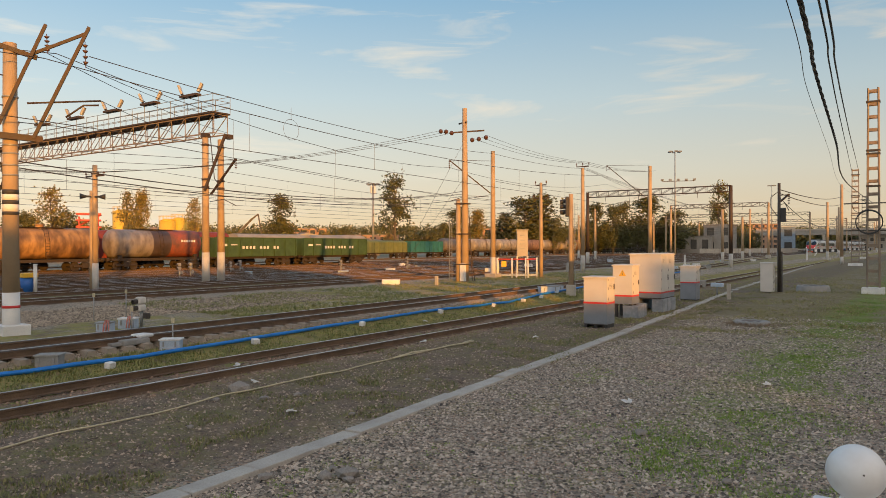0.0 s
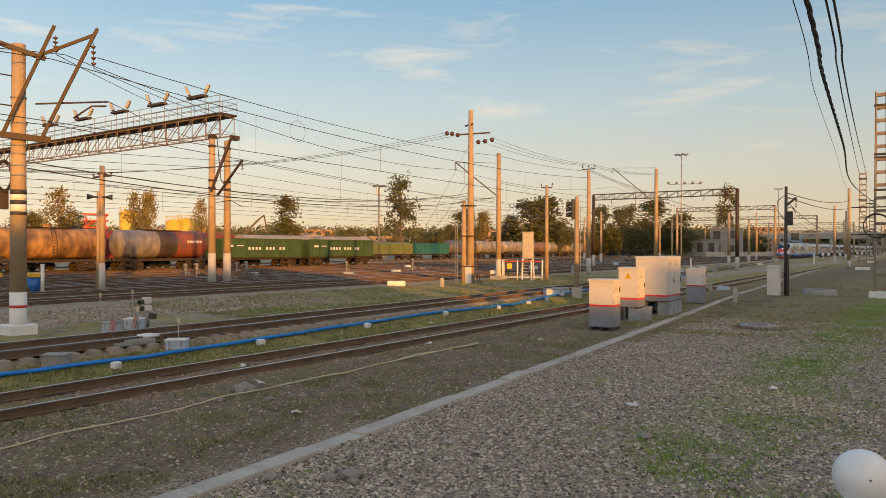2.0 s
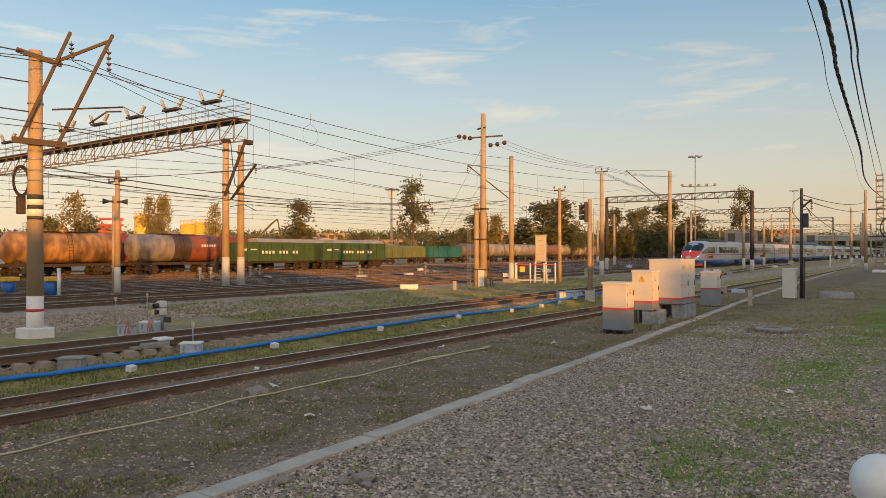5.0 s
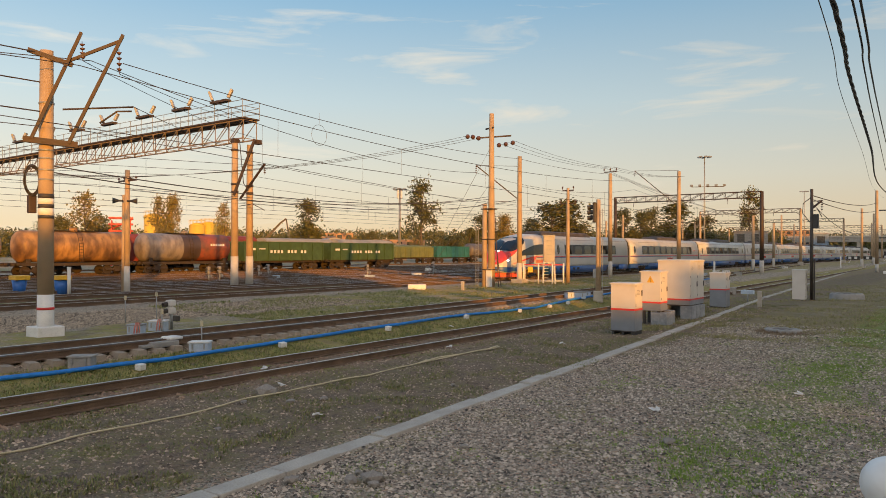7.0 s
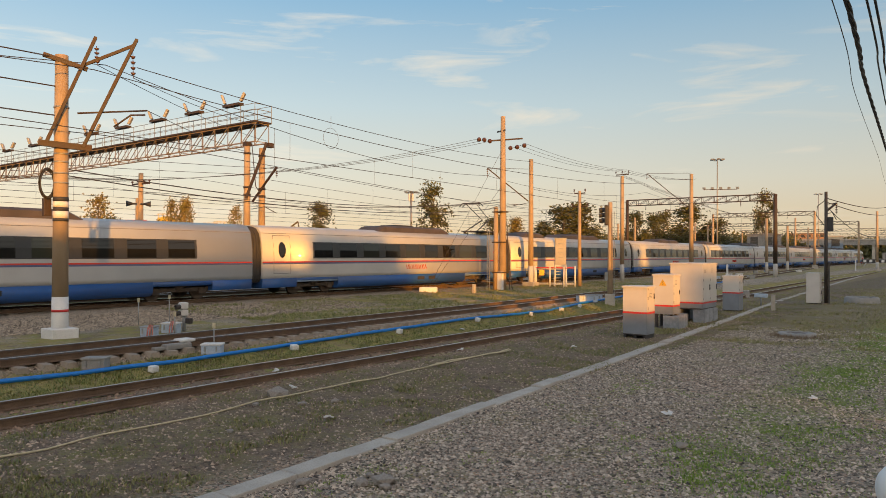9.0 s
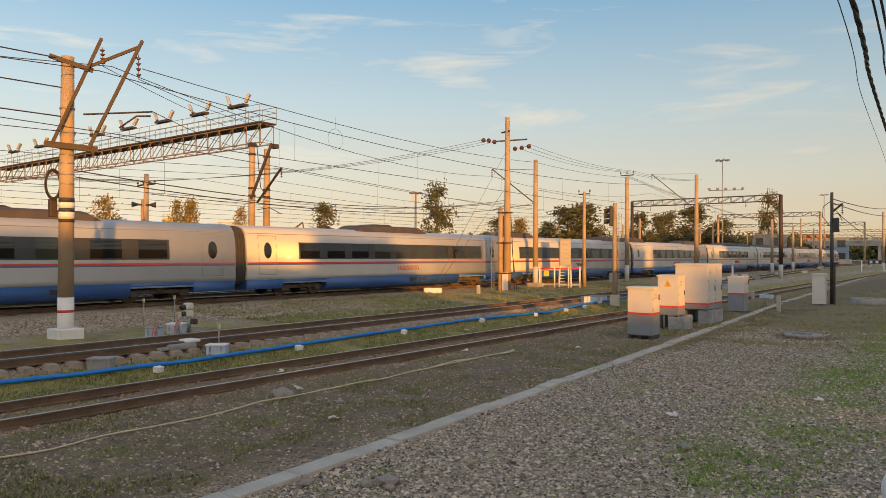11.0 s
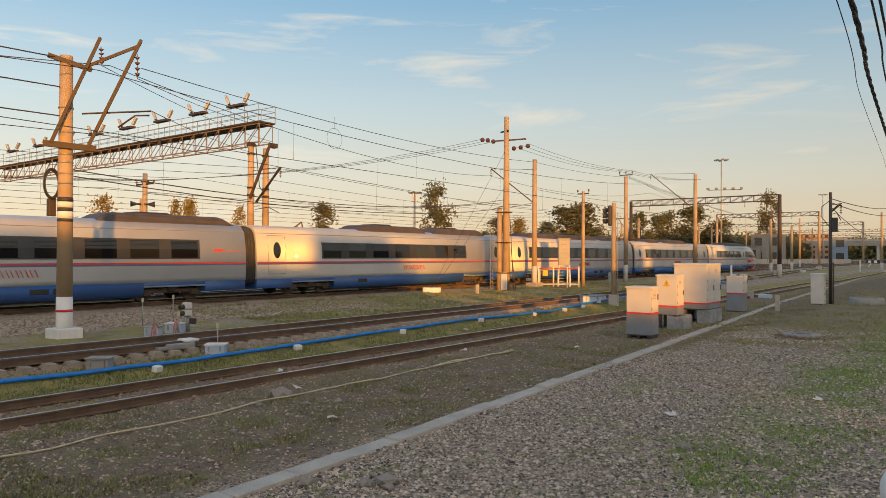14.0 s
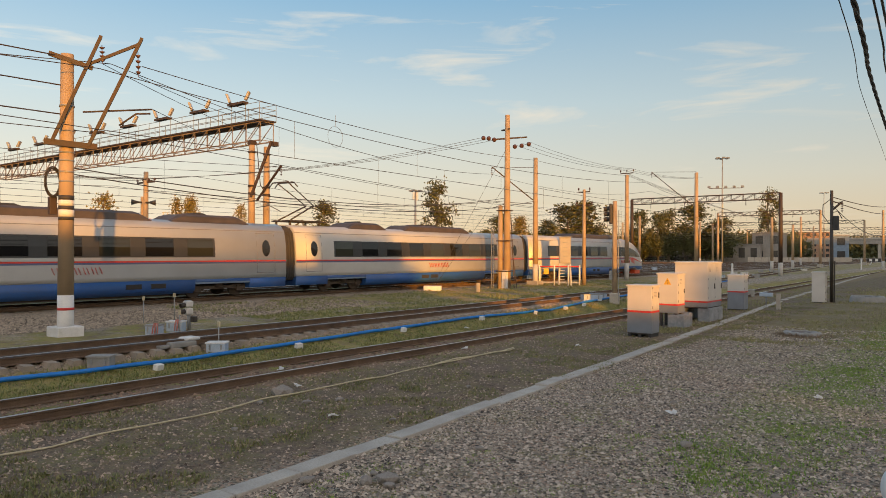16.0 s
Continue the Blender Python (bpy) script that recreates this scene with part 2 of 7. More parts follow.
# ---- ground ----
def ground_material():
    m = bpy.data.materials.new("yard_ground")
    m.use_nodes = True
    nt = m.node_tree
    b = nt.nodes["Principled BSDF"]
    N, L = nt.nodes.new, nt.links.new
    tc, sep = N("ShaderNodeTexCoord"), N("ShaderNodeSeparateXYZ")
    L(tc.outputs["Object"], sep.inputs[0])

    def nz(scale, detail=5, rough=0.55, stretch=None):
        n = N("ShaderNodeTexNoise")
        n.inputs["Scale"].default_value, n.inputs["Detail"].default_value, n.inputs["Roughness"].default_value = scale, detail, rough
        if stretch:
            mp = N("ShaderNodeMapping"); mp.inputs["Scale"].default_value = stretch
            L(tc.outputs["Object"], mp.inputs[0]); L(mp.outputs[0], n.inputs["Vector"])
        else:
            L(tc.outputs["Object"], n.inputs["Vector"])
        return n.outputs["Fac"]

    def rng(v, a, b_, lo=0.0, hi=1.0):
        r = N("ShaderNodeMapRange")
        for k, x in zip(("From Min", "From Max", "To Min", "To Max"), (a, b_, lo, hi)):
            r.inputs[k].default_value = x
        L(v, r.inputs["Value"])
        return r.outputs[0]

    def mix(f, a, b_):
        x = N("ShaderNodeMix"); x.data_type = "RGBA"
        for s, v in (("Factor", f), ("A", a), ("B", b_)):
            if isinstance(v, bpy.types.NodeSocket):
                L(v, x.inputs[s])
            else:
                x.inputs[s].default_value = v if s == "Factor" else (*v, 1)
        return x.outputs["Result"]

    def op(kind, a, b_):
        x = N("ShaderNodeMath"); x.operation = kind; x.use_clamp = True
        for k, v in enumerate((a, b_)):
            if isinstance(v, bpy.types.NodeSocket):
                L(v, x.inputs[k])
            else:
                x.inputs[k].default_value = v
        return x.outputs[0]

    vor = N("ShaderNodeTexVoronoi"); vor.inputs["Scale"].default_value = 26
    L(tc.outputs["Object"], vor.inputs["Vector"])
    stone_tone = N("ShaderNodeSeparateColor"); L(vor.outputs["Color"], stone_tone.inputs[0])
    gravel = mix(stone_tone.outputs[0], (0.045, 0.040, 0.033), (0.44, 0.375, 0.295))
    gravel = mix(rng(stone_tone.outputs[1], 0.55, 1.0), gravel, (0.411, 0.275, 0.191))
    gravel = mix(rng(nz(0.5), 0.45, 0.7, 0, 0.35), gravel, (0.17, 0.125, 0.09))
    dirt = mix(rng(nz(3.2, 10, 0.8), 0.34, 0.66), (0.066, 0.048, 0.033), (0.265, 0.200, 0.145))
    dirt = mix(rng(nz(30, 4), 0.52, 0.7, 0, 0.6), dirt, (0.268, 0.210, 0.153))
    dirt = mix(op("MULTIPLY", rng(stone_tone.outputs[0], 0.45, 0.9), 0.55), dirt, (0.23, 0.17, 0.125))
    dirt = mix(op("MULTIPLY", rng(nz(0.8, 8, 0.75), 0.44, 0.62), rng(nz(11, 5, 0.7), 0.35, 0.6)), dirt, (0.175, 0.165, 0.055))
    ballast = mix(stone_tone.outputs[0], (0.14, 0.112, 0.084), (0.53, 0.43, 0.32))
    grass = mix(nz(9, 6, 0.75), (0.117, 0.147, 0.031), (0.320, 0.304, 0.077))
    dry = mix(nz(5, 6, 0.7), (0.284, 0.217, 0.084), (0.474, 0.348, 0.154))
    # wobble of the borders between strips
    wob = N("ShaderNodeMath"); wob.operation = "MULTIPLY_ADD"; wob.inputs[1].default_value = 2.2
    L(nz(0.7, 6, 0.7), wob.inputs[0]); L(sep.outputs["X"], wob.inputs[2])
    wx = N("ShaderNodeMath"); wx.operation = "SUBTRACT"; wx.inputs[1].default_value = 1.1
    L(wob.outputs[0], wx.inputs[0]); X = wx.outputs[0]
    # gravel yard with weeds and a green lane
    lane = op("MULTIPLY", rng(X, -4.4, -3.4), rng(X, -1.7, -2.6))
    lane = op("MULTIPLY", lane, rng(sep.outputs["Y"], 10, 17))
    lane = op("MULTIPLY", lane, rng(nz(0.8, 7, 0.75), 0.33, 0.55))
    weeds = op("MULTIPLY", rng(nz(0.85, 7, 0.72), 0.50, 0.64), rng(nz(14, 5, 0.7), 0.36, 0.55))
    yard = mix(op("MULTIPLY", weeds, 0.5), gravel, grass)
    far_yard = rng(sep.outputs["Y"], 18, 34)
    yard = mix(op("MULTIPLY", far_yard, rng(nz(0.6, 6, 0.7), 0.25, 0.55)), yard, mix(nz(2.2, 7, 0.75), (0.134, 0.113, 0.051), (0.268, 0.217, 0.115)))
    yard = mix(op("MULTIPLY", lane, 0.75), yard, mix(nz(8, 6, 0.7), (0.111, 0.174, 0.019), (0.206, 0.290, 0.038)))
    col = mix(rng(X, -8.6, -7.9), dirt, yard)
    trackbed = mix(rng(nz(1.2, 6, 0.7), 0.5, 0.62), mix(nz(12, 5), (0.155, 0.109, 0.073), (0.308, 0.226, 0.157)), grass)
    col = mix(rng(X, -12.6, -13.2), col, trackbed)
    green = mix(rng(nz(2.2, 8, 0.8), 0.36, 0.60), grass, dry)
    green = mix(rng(nz(1.1, 7, 0.75), 0.48, 0.62, 0, 0.8), green, (0.15, 0.115, 0.08))
    col = mix(op("MULTIPLY", rng(X, -15.6, -16.0), rng(X, -18.0, -17.5)), col, green)
    col = mix(rng(X, -17.4, -17.9), col, ballast)
    col = mix(op("MULTIPLY", rng(X, -20.6, -21.2), rng(nz(0.5, 6, 0.7), 0.62, 0.45)), col, green)
    stony = op("MULTIPLY", rng(X, -24.2, -25.4), rng(sep.outputs["Y"], 27, 21))
    col = mix(stony, col, ballast)
    col = mix(rng(X, -29.6, -30.2), col, ballast)
    far = mix(nz(0.35, 6, 0.65, (1.0, 0.12, 1.0)), (0.20, 0.165, 0.125), (0.46, 0.38, 0.295))
    far = mix(op("MULTIPLY", rng(stone_tone.outputs[0], 0.4, 1.0), 0.5), far, (0.40, 0.34, 0.27))
    far = mix(rng(nz(0.4, 6, 0.7, (1.0, 0.10, 1.0)), 0.48, 0.58, 0, 0.85), far, (0.21, 0.215, 0.085))
    col = mix(rng(X, -34.5, -35.5), col, far)
    L(col, b.inputs["Base Color"])
    b.inputs["Roughness"].default_value = 0.92
    b.inputs["Specular IOR Level"].default_value = 0.25
    hs = N("ShaderNodeMath"); hs.operation = "MULTIPLY_ADD"; hs.inputs[1].default_value = -1.0
    L(vor.outputs["Distance"], hs.inputs[0]); L(nz(16, 6, 0.7), hs.inputs[2])
    bp = N("ShaderNodeBump"); bp.inputs["Strength"].default_value = 0.9; bp.inputs["Distance"].default_value = 0.04
    L(hs.outputs[0], bp.inputs["Height"]); L(bp.outputs[0], b.inputs["Normal"])
    return m


def unevenness(x, y):
    """Small humps of the trodden ground; works on arrays too."""
    return 0.016 * np.sin(0.9 * x + 1.3 * np.sin(0.7 * y)) + 0.012 * np.sin(1.9 * y + x) + 0.009 * np.sin(3.1 * x - 2.3 * y) - 0.02


def make_ground():
    xs = [-2600, -1200, -500, -250, -150, -110, -90, -75, -60, -52, -45, -40, -36] + [round(-34 + 0.25 * k, 2) for k in range(0, 146)] + [4, 6, 9, 14, 25, 60, 200, 800, 2600]
    ys = [-2600, -700, -200, -60, -20, -8] + [round(-4 + 0.4 * k, 2) for k in range(0, 160)] + [62, 66, 72, 80, 90, 105, 125, 150, 190, 250, 350, 600, 1200, 2600]
    verts, faces = [], []
    for x in xs:
        for y in ys:
            z = ground_z(x)
            if -36 < x < 5 and -5 < y < 70:
                z += unevenness(x, y)
            verts.append((x, y, z))
    ny = len(ys)
    for i in range(len(xs) - 1):
        for j in range(ny - 1):
            faces.append((i * ny + j, (i + 1) * ny + j, (i + 1) * ny + j + 1, i * ny + j + 1))
    me = bpy.data.meshes.new("ground")
    me.from_pydata(verts, [], faces)
    me.materials.append(ground_material())
    for p in me.polygons:
        p.use_smooth = True
    tagged(new("ground", me), "gravel and dirt railway yard ground with weeds and grass strips", "ground", kind="structure")


make_ground()


# ---- railway tracks ----
RAIL = [(-0.075, 0), (0.075, 0), (0.075, 0.012), (0.012, 0.035), (0.010, 0.135), (0.036, 0.145), (0.036, 0.176), (0.028, 0.182),
        (-0.028, 0.182), (-0.036, 0.176), (-0.036, 0.145), (-0.010, 0.135), (-0.012, 0.035), (-0.075, 0.012)]


def rail_mesh(line):
    """A rail along line, a list of (x, y, z of the foot)."""
    bm = bm_new()
    rings = []
    for i, (x, y, z) in enumerate(line):
        a, b = line[max(i - 1, 0)], line[min(i + 1, len(line) - 1)]
        d = Vector((b[0] - a[0], b[1] - a[1], 0)).normalized()
        s = Vector((d.y, -d.x, 0))
        rings.append([Vector((x, y, z)) + s * u + Vector((0, 0, w)) for u, w in RAIL])
    loft(bm, rings, smooth=False)
    me = mesh("rail", bm, [RAILSIDE, RAILTOP])
    for p in me.polygons:
        zs = [me.vertices[i].co.z for i in p.vertices]
        ref = p.center.z
        if p.normal.z > 0.75 and len(p.vertices) == 4:
            p.material_index = 1 if min(abs(me.vertices[p.vertices[0]].co.z - me.vertices[p.vertices[k]].co.z) for k in (1, 2, 3)) < 0.008 and me.vertices[p.vertices[0]].index % 14 in (6, 7, 8, 9) else 0
    return me


def sleeper_mesh():
    bm = bm_new()
    prof = [(-0.15, 0), (0.15, 0), (0.11, 0.17), (-0.11, 0.17)]
    rings = []
    for x, h in ((-1.35, 0.9), (-0.9, 1.0), (-0.5, 0.85), (0.5, 0.85), (0.9, 1.0), (1.35, 0.9)):
        rings.append([(x, u, w * h) for u, w in prof])
    loft(bm, rings, smooth=False)
    return mesh("sleeper", bm, SLEEPER)


SLEEPER_ME = sleeper_mesh()


def track(name, label, center, y0, y1, foot, sleepers=None, step=4.0):
    """center: x of the axis at y. foot: z of the rails' foot. sleepers: stretch built piece by piece."""
    t = thing(name, pose(0, 0, 0), label, "railway track", "railway tracks", "structure")
    n = max(2, int((y1 - y0) / step))
    ys = [y0 + (y1 - y0) * k / n for k in range(n + 1)]
    for side in (-0.78, 0.78):
        part("rail", rail_mesh([(center(y) + side, y, foot(center(y))) for y in ys]), None, t)
    if sleepers:
        y = sleepers[0]
        while y < sleepers[1]:
            o = new("sleeper", SLEEPER_ME)
            o.parent = t
            a = math.atan2(center(y + 0.5) - center(y - 0.5), 1)
            o.matrix_basis = pose(center(y), y, foot(center(y)) - 0.165 + random.uniform(-0.01, 0.01), 0, 0, -math.degrees(a) + random.uniform(-1, 1))
            y += 0.545
    return t


def flat(z):
    return lambda x: z


def n1(y):
    return -14.15 - 0.011 * y - 0.00010 * max(0, y - 25) ** 2


def n2(y):
    return -18.85 - 0.018 * (y - 8) - 0.00045 * max(0, y - 14) ** 2 if y < 90 else -23.0 - 0.087 * (y - 90)


track("track_near", "rusty running rails half sunk in brown dirt", n1, -30, 330, flat(-0.01))
track("track_second", "railway track on concrete sleepers beside grass", n2, -30, 330, flat(0.39), (0, 58))
blades = [o for o in bpy.data.objects if o.name.startswith("track_second")][0]
for side in (-0.66, 0.66, 0.93):
    part("switch_blade", rail_mesh([(n2(y) + side * (1 - 0.0 * y), y, 0.385) for y in range(-12, 19, 3)]), None, blades, "dark oiled switch rail").data.materials[1] = DARK
track("track_train", "main line track on raised pale ballast", lambda y: -32.6, -60, 600, flat(0.52), (8, 70))


def siding(a, b, k=0.0):
    return lambda y: a + b * y + k * max(0, y - 40) ** 2


for a, b, y0, y1 in ((-37.2, 0.0, -40, 420), (-42.4, 0.0, -40, 420), (-47.5, 0.0, -40, 420), (-52.6, 0.0, -40, 420), (-58.0, 0.0, -40, 420),
                     (-64.0, 0.0, -40, 420), (-71.0, 0.0, -40, 420), (-77.0, 0.0, -40, 420), (-93.0, 0.0, -40, 420),
                     (-36.0, -0.10, 20, 130), (-41.0, -0.12, 15, 170), (-33.2, -0.085, 36, 160)):
    track("siding_track", "yard siding with worn rails in brown ballast", siding(a, b), y0, y1, lambda x: ground_z(x) + 0.02, None, 10.0)


# ---- poles ----
def pole(x, y, h, r1=0.17, r2=0.11, label="round tapered concrete overhead line mast", painted=1.6, name="catenary_mast", base=0.0, material=None, z=None):
    z = ground_z(x) if z is None else z
    t = thing(name, pose(x, y, z), label, "mast", "overhead line masts")
    rr = lambda k: r1 + (r2 - r1) * k / h
    bm = bm_new(); bar(bm, (0, 0, -0.1), (0, 0, painted), rr(0) + 0.003, rr(painted) + 0.003, 14)
    part("painted_foot", bm, (WHITE if 0 < base < 0.45 else LIME) if painted else CONC, t, "whitewashed foot")
    bm = bm_new(); bar(bm, (0, 0, painted), (0, 0, h), rr(painted), rr(h), 14)
    part("shaft", bm, material or CONC, t)
    if base:
        bm = bm_new(); box(bm, -base, -base, -0.1, base, base, 0.28, None, 0.03)
        part("plinth", bm, WHITE if base < 0.45 else CONC_L, t, "pale concrete plinth")
    return t


def crossarm(t, z, half, n, up=0.18):
    bm = bm_new(); beam(bm, (-half, 0, z), (half, 0, z), 0.07, 0.09)
    part("crossarm", bm, STEEL, t)
    for k in range(n):
        x = -half + 2 * half * k / (n - 1)
        bm = bm_new(); bar(bm, (x, 0, z + 0.04), (x, 0, z + up), 0.02, 0.02, 6); bar(bm, (x, 0, z + up * 0.5), (x, 0, z + up), 0.07, 0.05, 8)
        part("insulator", bm, CERAMIC, t, "brown insulator")


mast_left = pole(-23.0, 10.4, 8.75, 0.245, 0.19, "tall concrete mast with striped bands and slanted steel arms", 1.25, base=0.40)
pole(-40.2, 30.4, 9.8, 0.26, 0.2, painted=2.1)
pole(-40.4, 31.8, 9.8, 0.26, 0.2, painted=2.1)
pole(-38.3, 21.7, 7.0, 0.17, 0.13)
pole(-28.4, 44.0, 12.6, 0.28, 0.17, painted=0)
pole(-29.7, 50.2, 10.2, 0.22, 0.17, base=0.5)
pole(-27.4, 54.2, 7.9, 0.17, 0.12, painted=0)
pole(-28.8, 66.0, 10.2, 0.22, 0.17)
pole(-28.0, 83.7, 12.0, 0.26, 0.2)
# concrete legs too: the dark steel colour stands in for shade on both
pole(-21.0, 92.9, 10.0, 0.26, 0.22, material=STEEL)
pole(-39.8, 92.9, 9.8, 0.24, 0.2, material=STEEL)
pole(-8.41, 50.3, 7.0, 0.11, 0.09, painted=0, material=DARK)
pole(-17.3, 154, 11, 0.25, 0.2, base=0.6)


# ---- equipment cabinets ----
BLOCKS = mat("grey_painted_blocks", (0.26, 0.275, 0.29), (0.19, 0.20, 0.215), 0.8, scale=2.0, bump=0.25, c3=(0.33, 0.335, 0.34), fine=9.0)


def cabinet(x, y, w, d, h, rz, plinth, label, stripe=0.28, doors=1, base=""):
    """base: what carries the body, over the height of the plinth."""
    t = thing("equipment_cabinet", pose(x, y, ground_z(x), 0, 0, rz), label, "cabinet", "lineside equipment cabinets")
    if base == "pallet":
        for u in (-0.42, 0.0, 0.42):
            bm = bm_new(); box(bm, u * w - 0.05, -d / 2 + 0.02, -0.04, u * w + 0.05, d / 2 - 0.02, plinth - 0.03); part("skid", bm, BLACK, t, "black skid")
        bm = bm_new(); box(bm, -w / 2 + 0.01, -d / 2 + 0.01, plinth - 0.03, w / 2 - 0.01, d / 2 - 0.01, plinth); part("base_plate", bm, DARK, t)
    elif base == "blocks":
        n = max(2, round(d / 0.62))
        for u in (-1, 1):
            for k in range(n):
                y0 = -d / 2 + 0.04 + (d - 0.08) * k / n
                bm = bm_new(); box(bm, u * (w / 2 - 0.18) - 0.26, y0, -0.06, u * (w / 2 - 0.18) + 0.26, y0 + (d - 0.08) / n - 0.03, plinth - 0.05 + 0.012 * (k % 2), None, 0.015)
                part("block", bm, BLOCKS, t, "grey painted concrete block")
        bm = bm_new(); box(bm, -w / 2 + 0.03, -d / 2 + 0.03, plinth - 0.04, w / 2 - 0.03, d / 2 - 0.03, plinth); part("base_plate", bm, DARK, t)
    elif base == "legs":
        for u in (-1, 1):
            for v in (-1, 1):
                bm = bm_new(); box(bm, u * (w / 2 - 0.12) - 0.05, v * (d / 2 - 0.12) - 0.05, -0.06, u * (w / 2 - 0.12) + 0.05, v * (d / 2 - 0.12) + 0.05, plinth); part("leg", bm, DARK, t, "dark steel leg")
        bm = bm_new(); box(bm, 0.05, -d / 2 - 0.12, -0.06, w / 2 + 0.3, 0.2, plinth - 0.06, None, 0.02); part("block", bm, BLOCKS, t, "grey painted concrete block")
        bm = bm_new(); box(bm, 0.08, 0.24, -0.06, w / 2 + 0.22, 0.75, plinth - 0.02, None, 0.02); part("block", bm, BLOCKS, t, "grey painted concrete block")
    else:
        bm = bm_new(); box(bm, -w / 2 + 0.04, -d / 2 + 0.04, -0.05, w / 2 - 0.04, d / 2 - 0.04, plinth); part("plinth", bm, DARK, t)
    zs = plinth + stripe * h
    if stripe:
        bm = bm_new(); box(bm, -w / 2, -d / 2, plinth, w / 2, d / 2, zs, None, 0.01)
        part("lower_body", bm, BOXG, t, "grey lower body")
        bm = bm_new(); box(bm, -w / 2 - 0.004, -d / 2 - 0.004, zs - 0.01, w / 2 + 0.004, d / 2 + 0.004, zs + 0.06)
        part("stripe", bm, RED, t, "red stripe")
    bm = bm_new(); box(bm, -w / 2, -d / 2, zs, w / 2, d / 2, plinth + h, None, 0.01)
    part("upper_body", bm, BOXW, t)
    bm = bm_new(); loft(bm, [[(u * (w / 2 + 0.035 - q), v * (d / 2 + 0.035 - q), plinth + h + zz) for u, v in ((-1, -1), (1, -1), (1, 1), (-1, 1))] for q, zz in ((0, -0.03), (0, 0.025), (0.07, 0.05))], smooth=False)
    part("roof", bm, BOXW, t)
    for k in range(doors):
        y0 = -d / 2 + 0.04 + k * (d - 0.08) / doors
        y1 = y0 + (d - 0.08) / doors - 0.015
        bm = bm_new(); box(bm, w / 2, y0, zs + 0.09, w / 2 + 0.022, y1, plinth + h - 0.06, None, 0.006)
        dr = part("door", bm, BOXW, t)
        bm = bm_new(); box(bm, w / 2 + 0.022, y1 - 0.11, zs + 0.3 * h, w / 2 + 0.055, y1 - 0.07, zs + 0.42 * h, None, 0.006)
        part("handle", bm, DARK, dr, "dark handle")
        for hz in (0.08, 0.3, 0.5):
            bm = bm_new(); bar(bm, (w / 2 + 0.02, y0 + 0.01, zs + hz * h), (w / 2 + 0.02, y0 + 0.01, zs + hz * h + 0.10), 0.016, n=6)
            part("hinge", bm, GALV, dr)
        bm = bm_new()
        for q in range(4):
            box(bm, w / 2 + 0.022, y0 + 0.12, plinth + h - 0.24 - 0.05 * q, w / 2 + 0.03, y0 + 0.36, plinth + h - 0.222 - 0.05 * q)
        part("louvre", bm, GALV, dr, "narrow ventilation slits")
    return t


cabinet(-10.35, 25.2, 0.92, 0.72, 1.70, 0, 0.13, "white and grey metal equipment cabinet with red stripe on black skids", 0.44, base="pallet")
cabinet(-10.95, 29.6, 0.86, 0.8, 1.62, 0, 0.54, "cream metal equipment cabinet with warning sign and red stripe", 0.20, base="legs")
cabinet(-11.0, 33.2, 1.45, 2.0, 1.98, 0, 0.62, "large white metal equipment cabinet with double doors on concrete blocks", 0.11, 2, "blocks")
cabinet(-11.22, 40.2, 0.84, 0.8, 1.80, 0, 0.06, "white and grey metal equipment cabinet with red stripe", 0.50)
cabinet(-9.05, 50.0, 0.75, 0.6, 1.85, 0, 0.02, "plain pale grey sheet metal cabinet beside a dark post", 0)


# ---- concrete edging ----
def kerb_x(y):
    return float(np.interp(y, (-5, 5.1, 8.3, 18.5, 32.5, 50, 90, 150), (-7.42, -7.58, -7.76, -8.55, -9.68, -11.25, -13.8, -17.2)))


def make_kerb():
    t = thing("concrete_edging", pose(0, 0, 0), "row of worn flush concrete edging slabs", "kerb", kind="structure")
    bm = bm_new(); box(bm, -0.17, 0.012, -0.15, 0.17, 1.088, 0.022, None, 0.012)
    me = mesh("slab", bm, CONC_L)
    y = 1.0
    while y < 150:
        o = new("slab", me)
        o.parent = t
        a = math.atan2(kerb_x(y + 0.55 + 0.5) - kerb_x(y + 0.55 - 0.5), 1)
        o.matrix_basis = pose(kerb_x(y) + random.uniform(-0.015, 0.015), y, random.uniform(-0.02, 0.012), random.uniform(-0.6, 0.6), random.uniform(-1, 1), -math.degrees(a) + random.uniform(-0.5, 0.5))
        y += 1.1


make_kerb()


# ---- high-speed train ----
def section(w, top, bottom):
    """Half-round cross-section of a car: points from the lower left over the roof to the lower right."""
    pts = [(-0.86, bottom), (-0.97, bottom + 0.18), (-1.0, 1.15), (-1.0, 1.9), (-0.985, 2.5), (-0.95, 2.95), (-0.88, top - 0.42), (-0.72, top - 0.14), (-0.45, top - 0.02), (0, top)]
    full = pts + [(-x, z) for x, z in pts[-2::-1]]
    return [(x * w, z) for x, z in full]


def side_x(z, w=1.62):
    p = section(w, 3.86, 0.28)[:10]
    return -float(np.interp(z, [q[1] for q in p], [q[0] for q in p]))


SIDES = [-1, 1]


def sided(make):
    """The same piece for the one and the other side of the car, as two meshes."""
    out = []
    for s in (-1, 1):
        SIDES[:] = [s]
        out.append(bm_new())
        make(out[-1])
    SIDES[:] = [-1, 1]
    return out


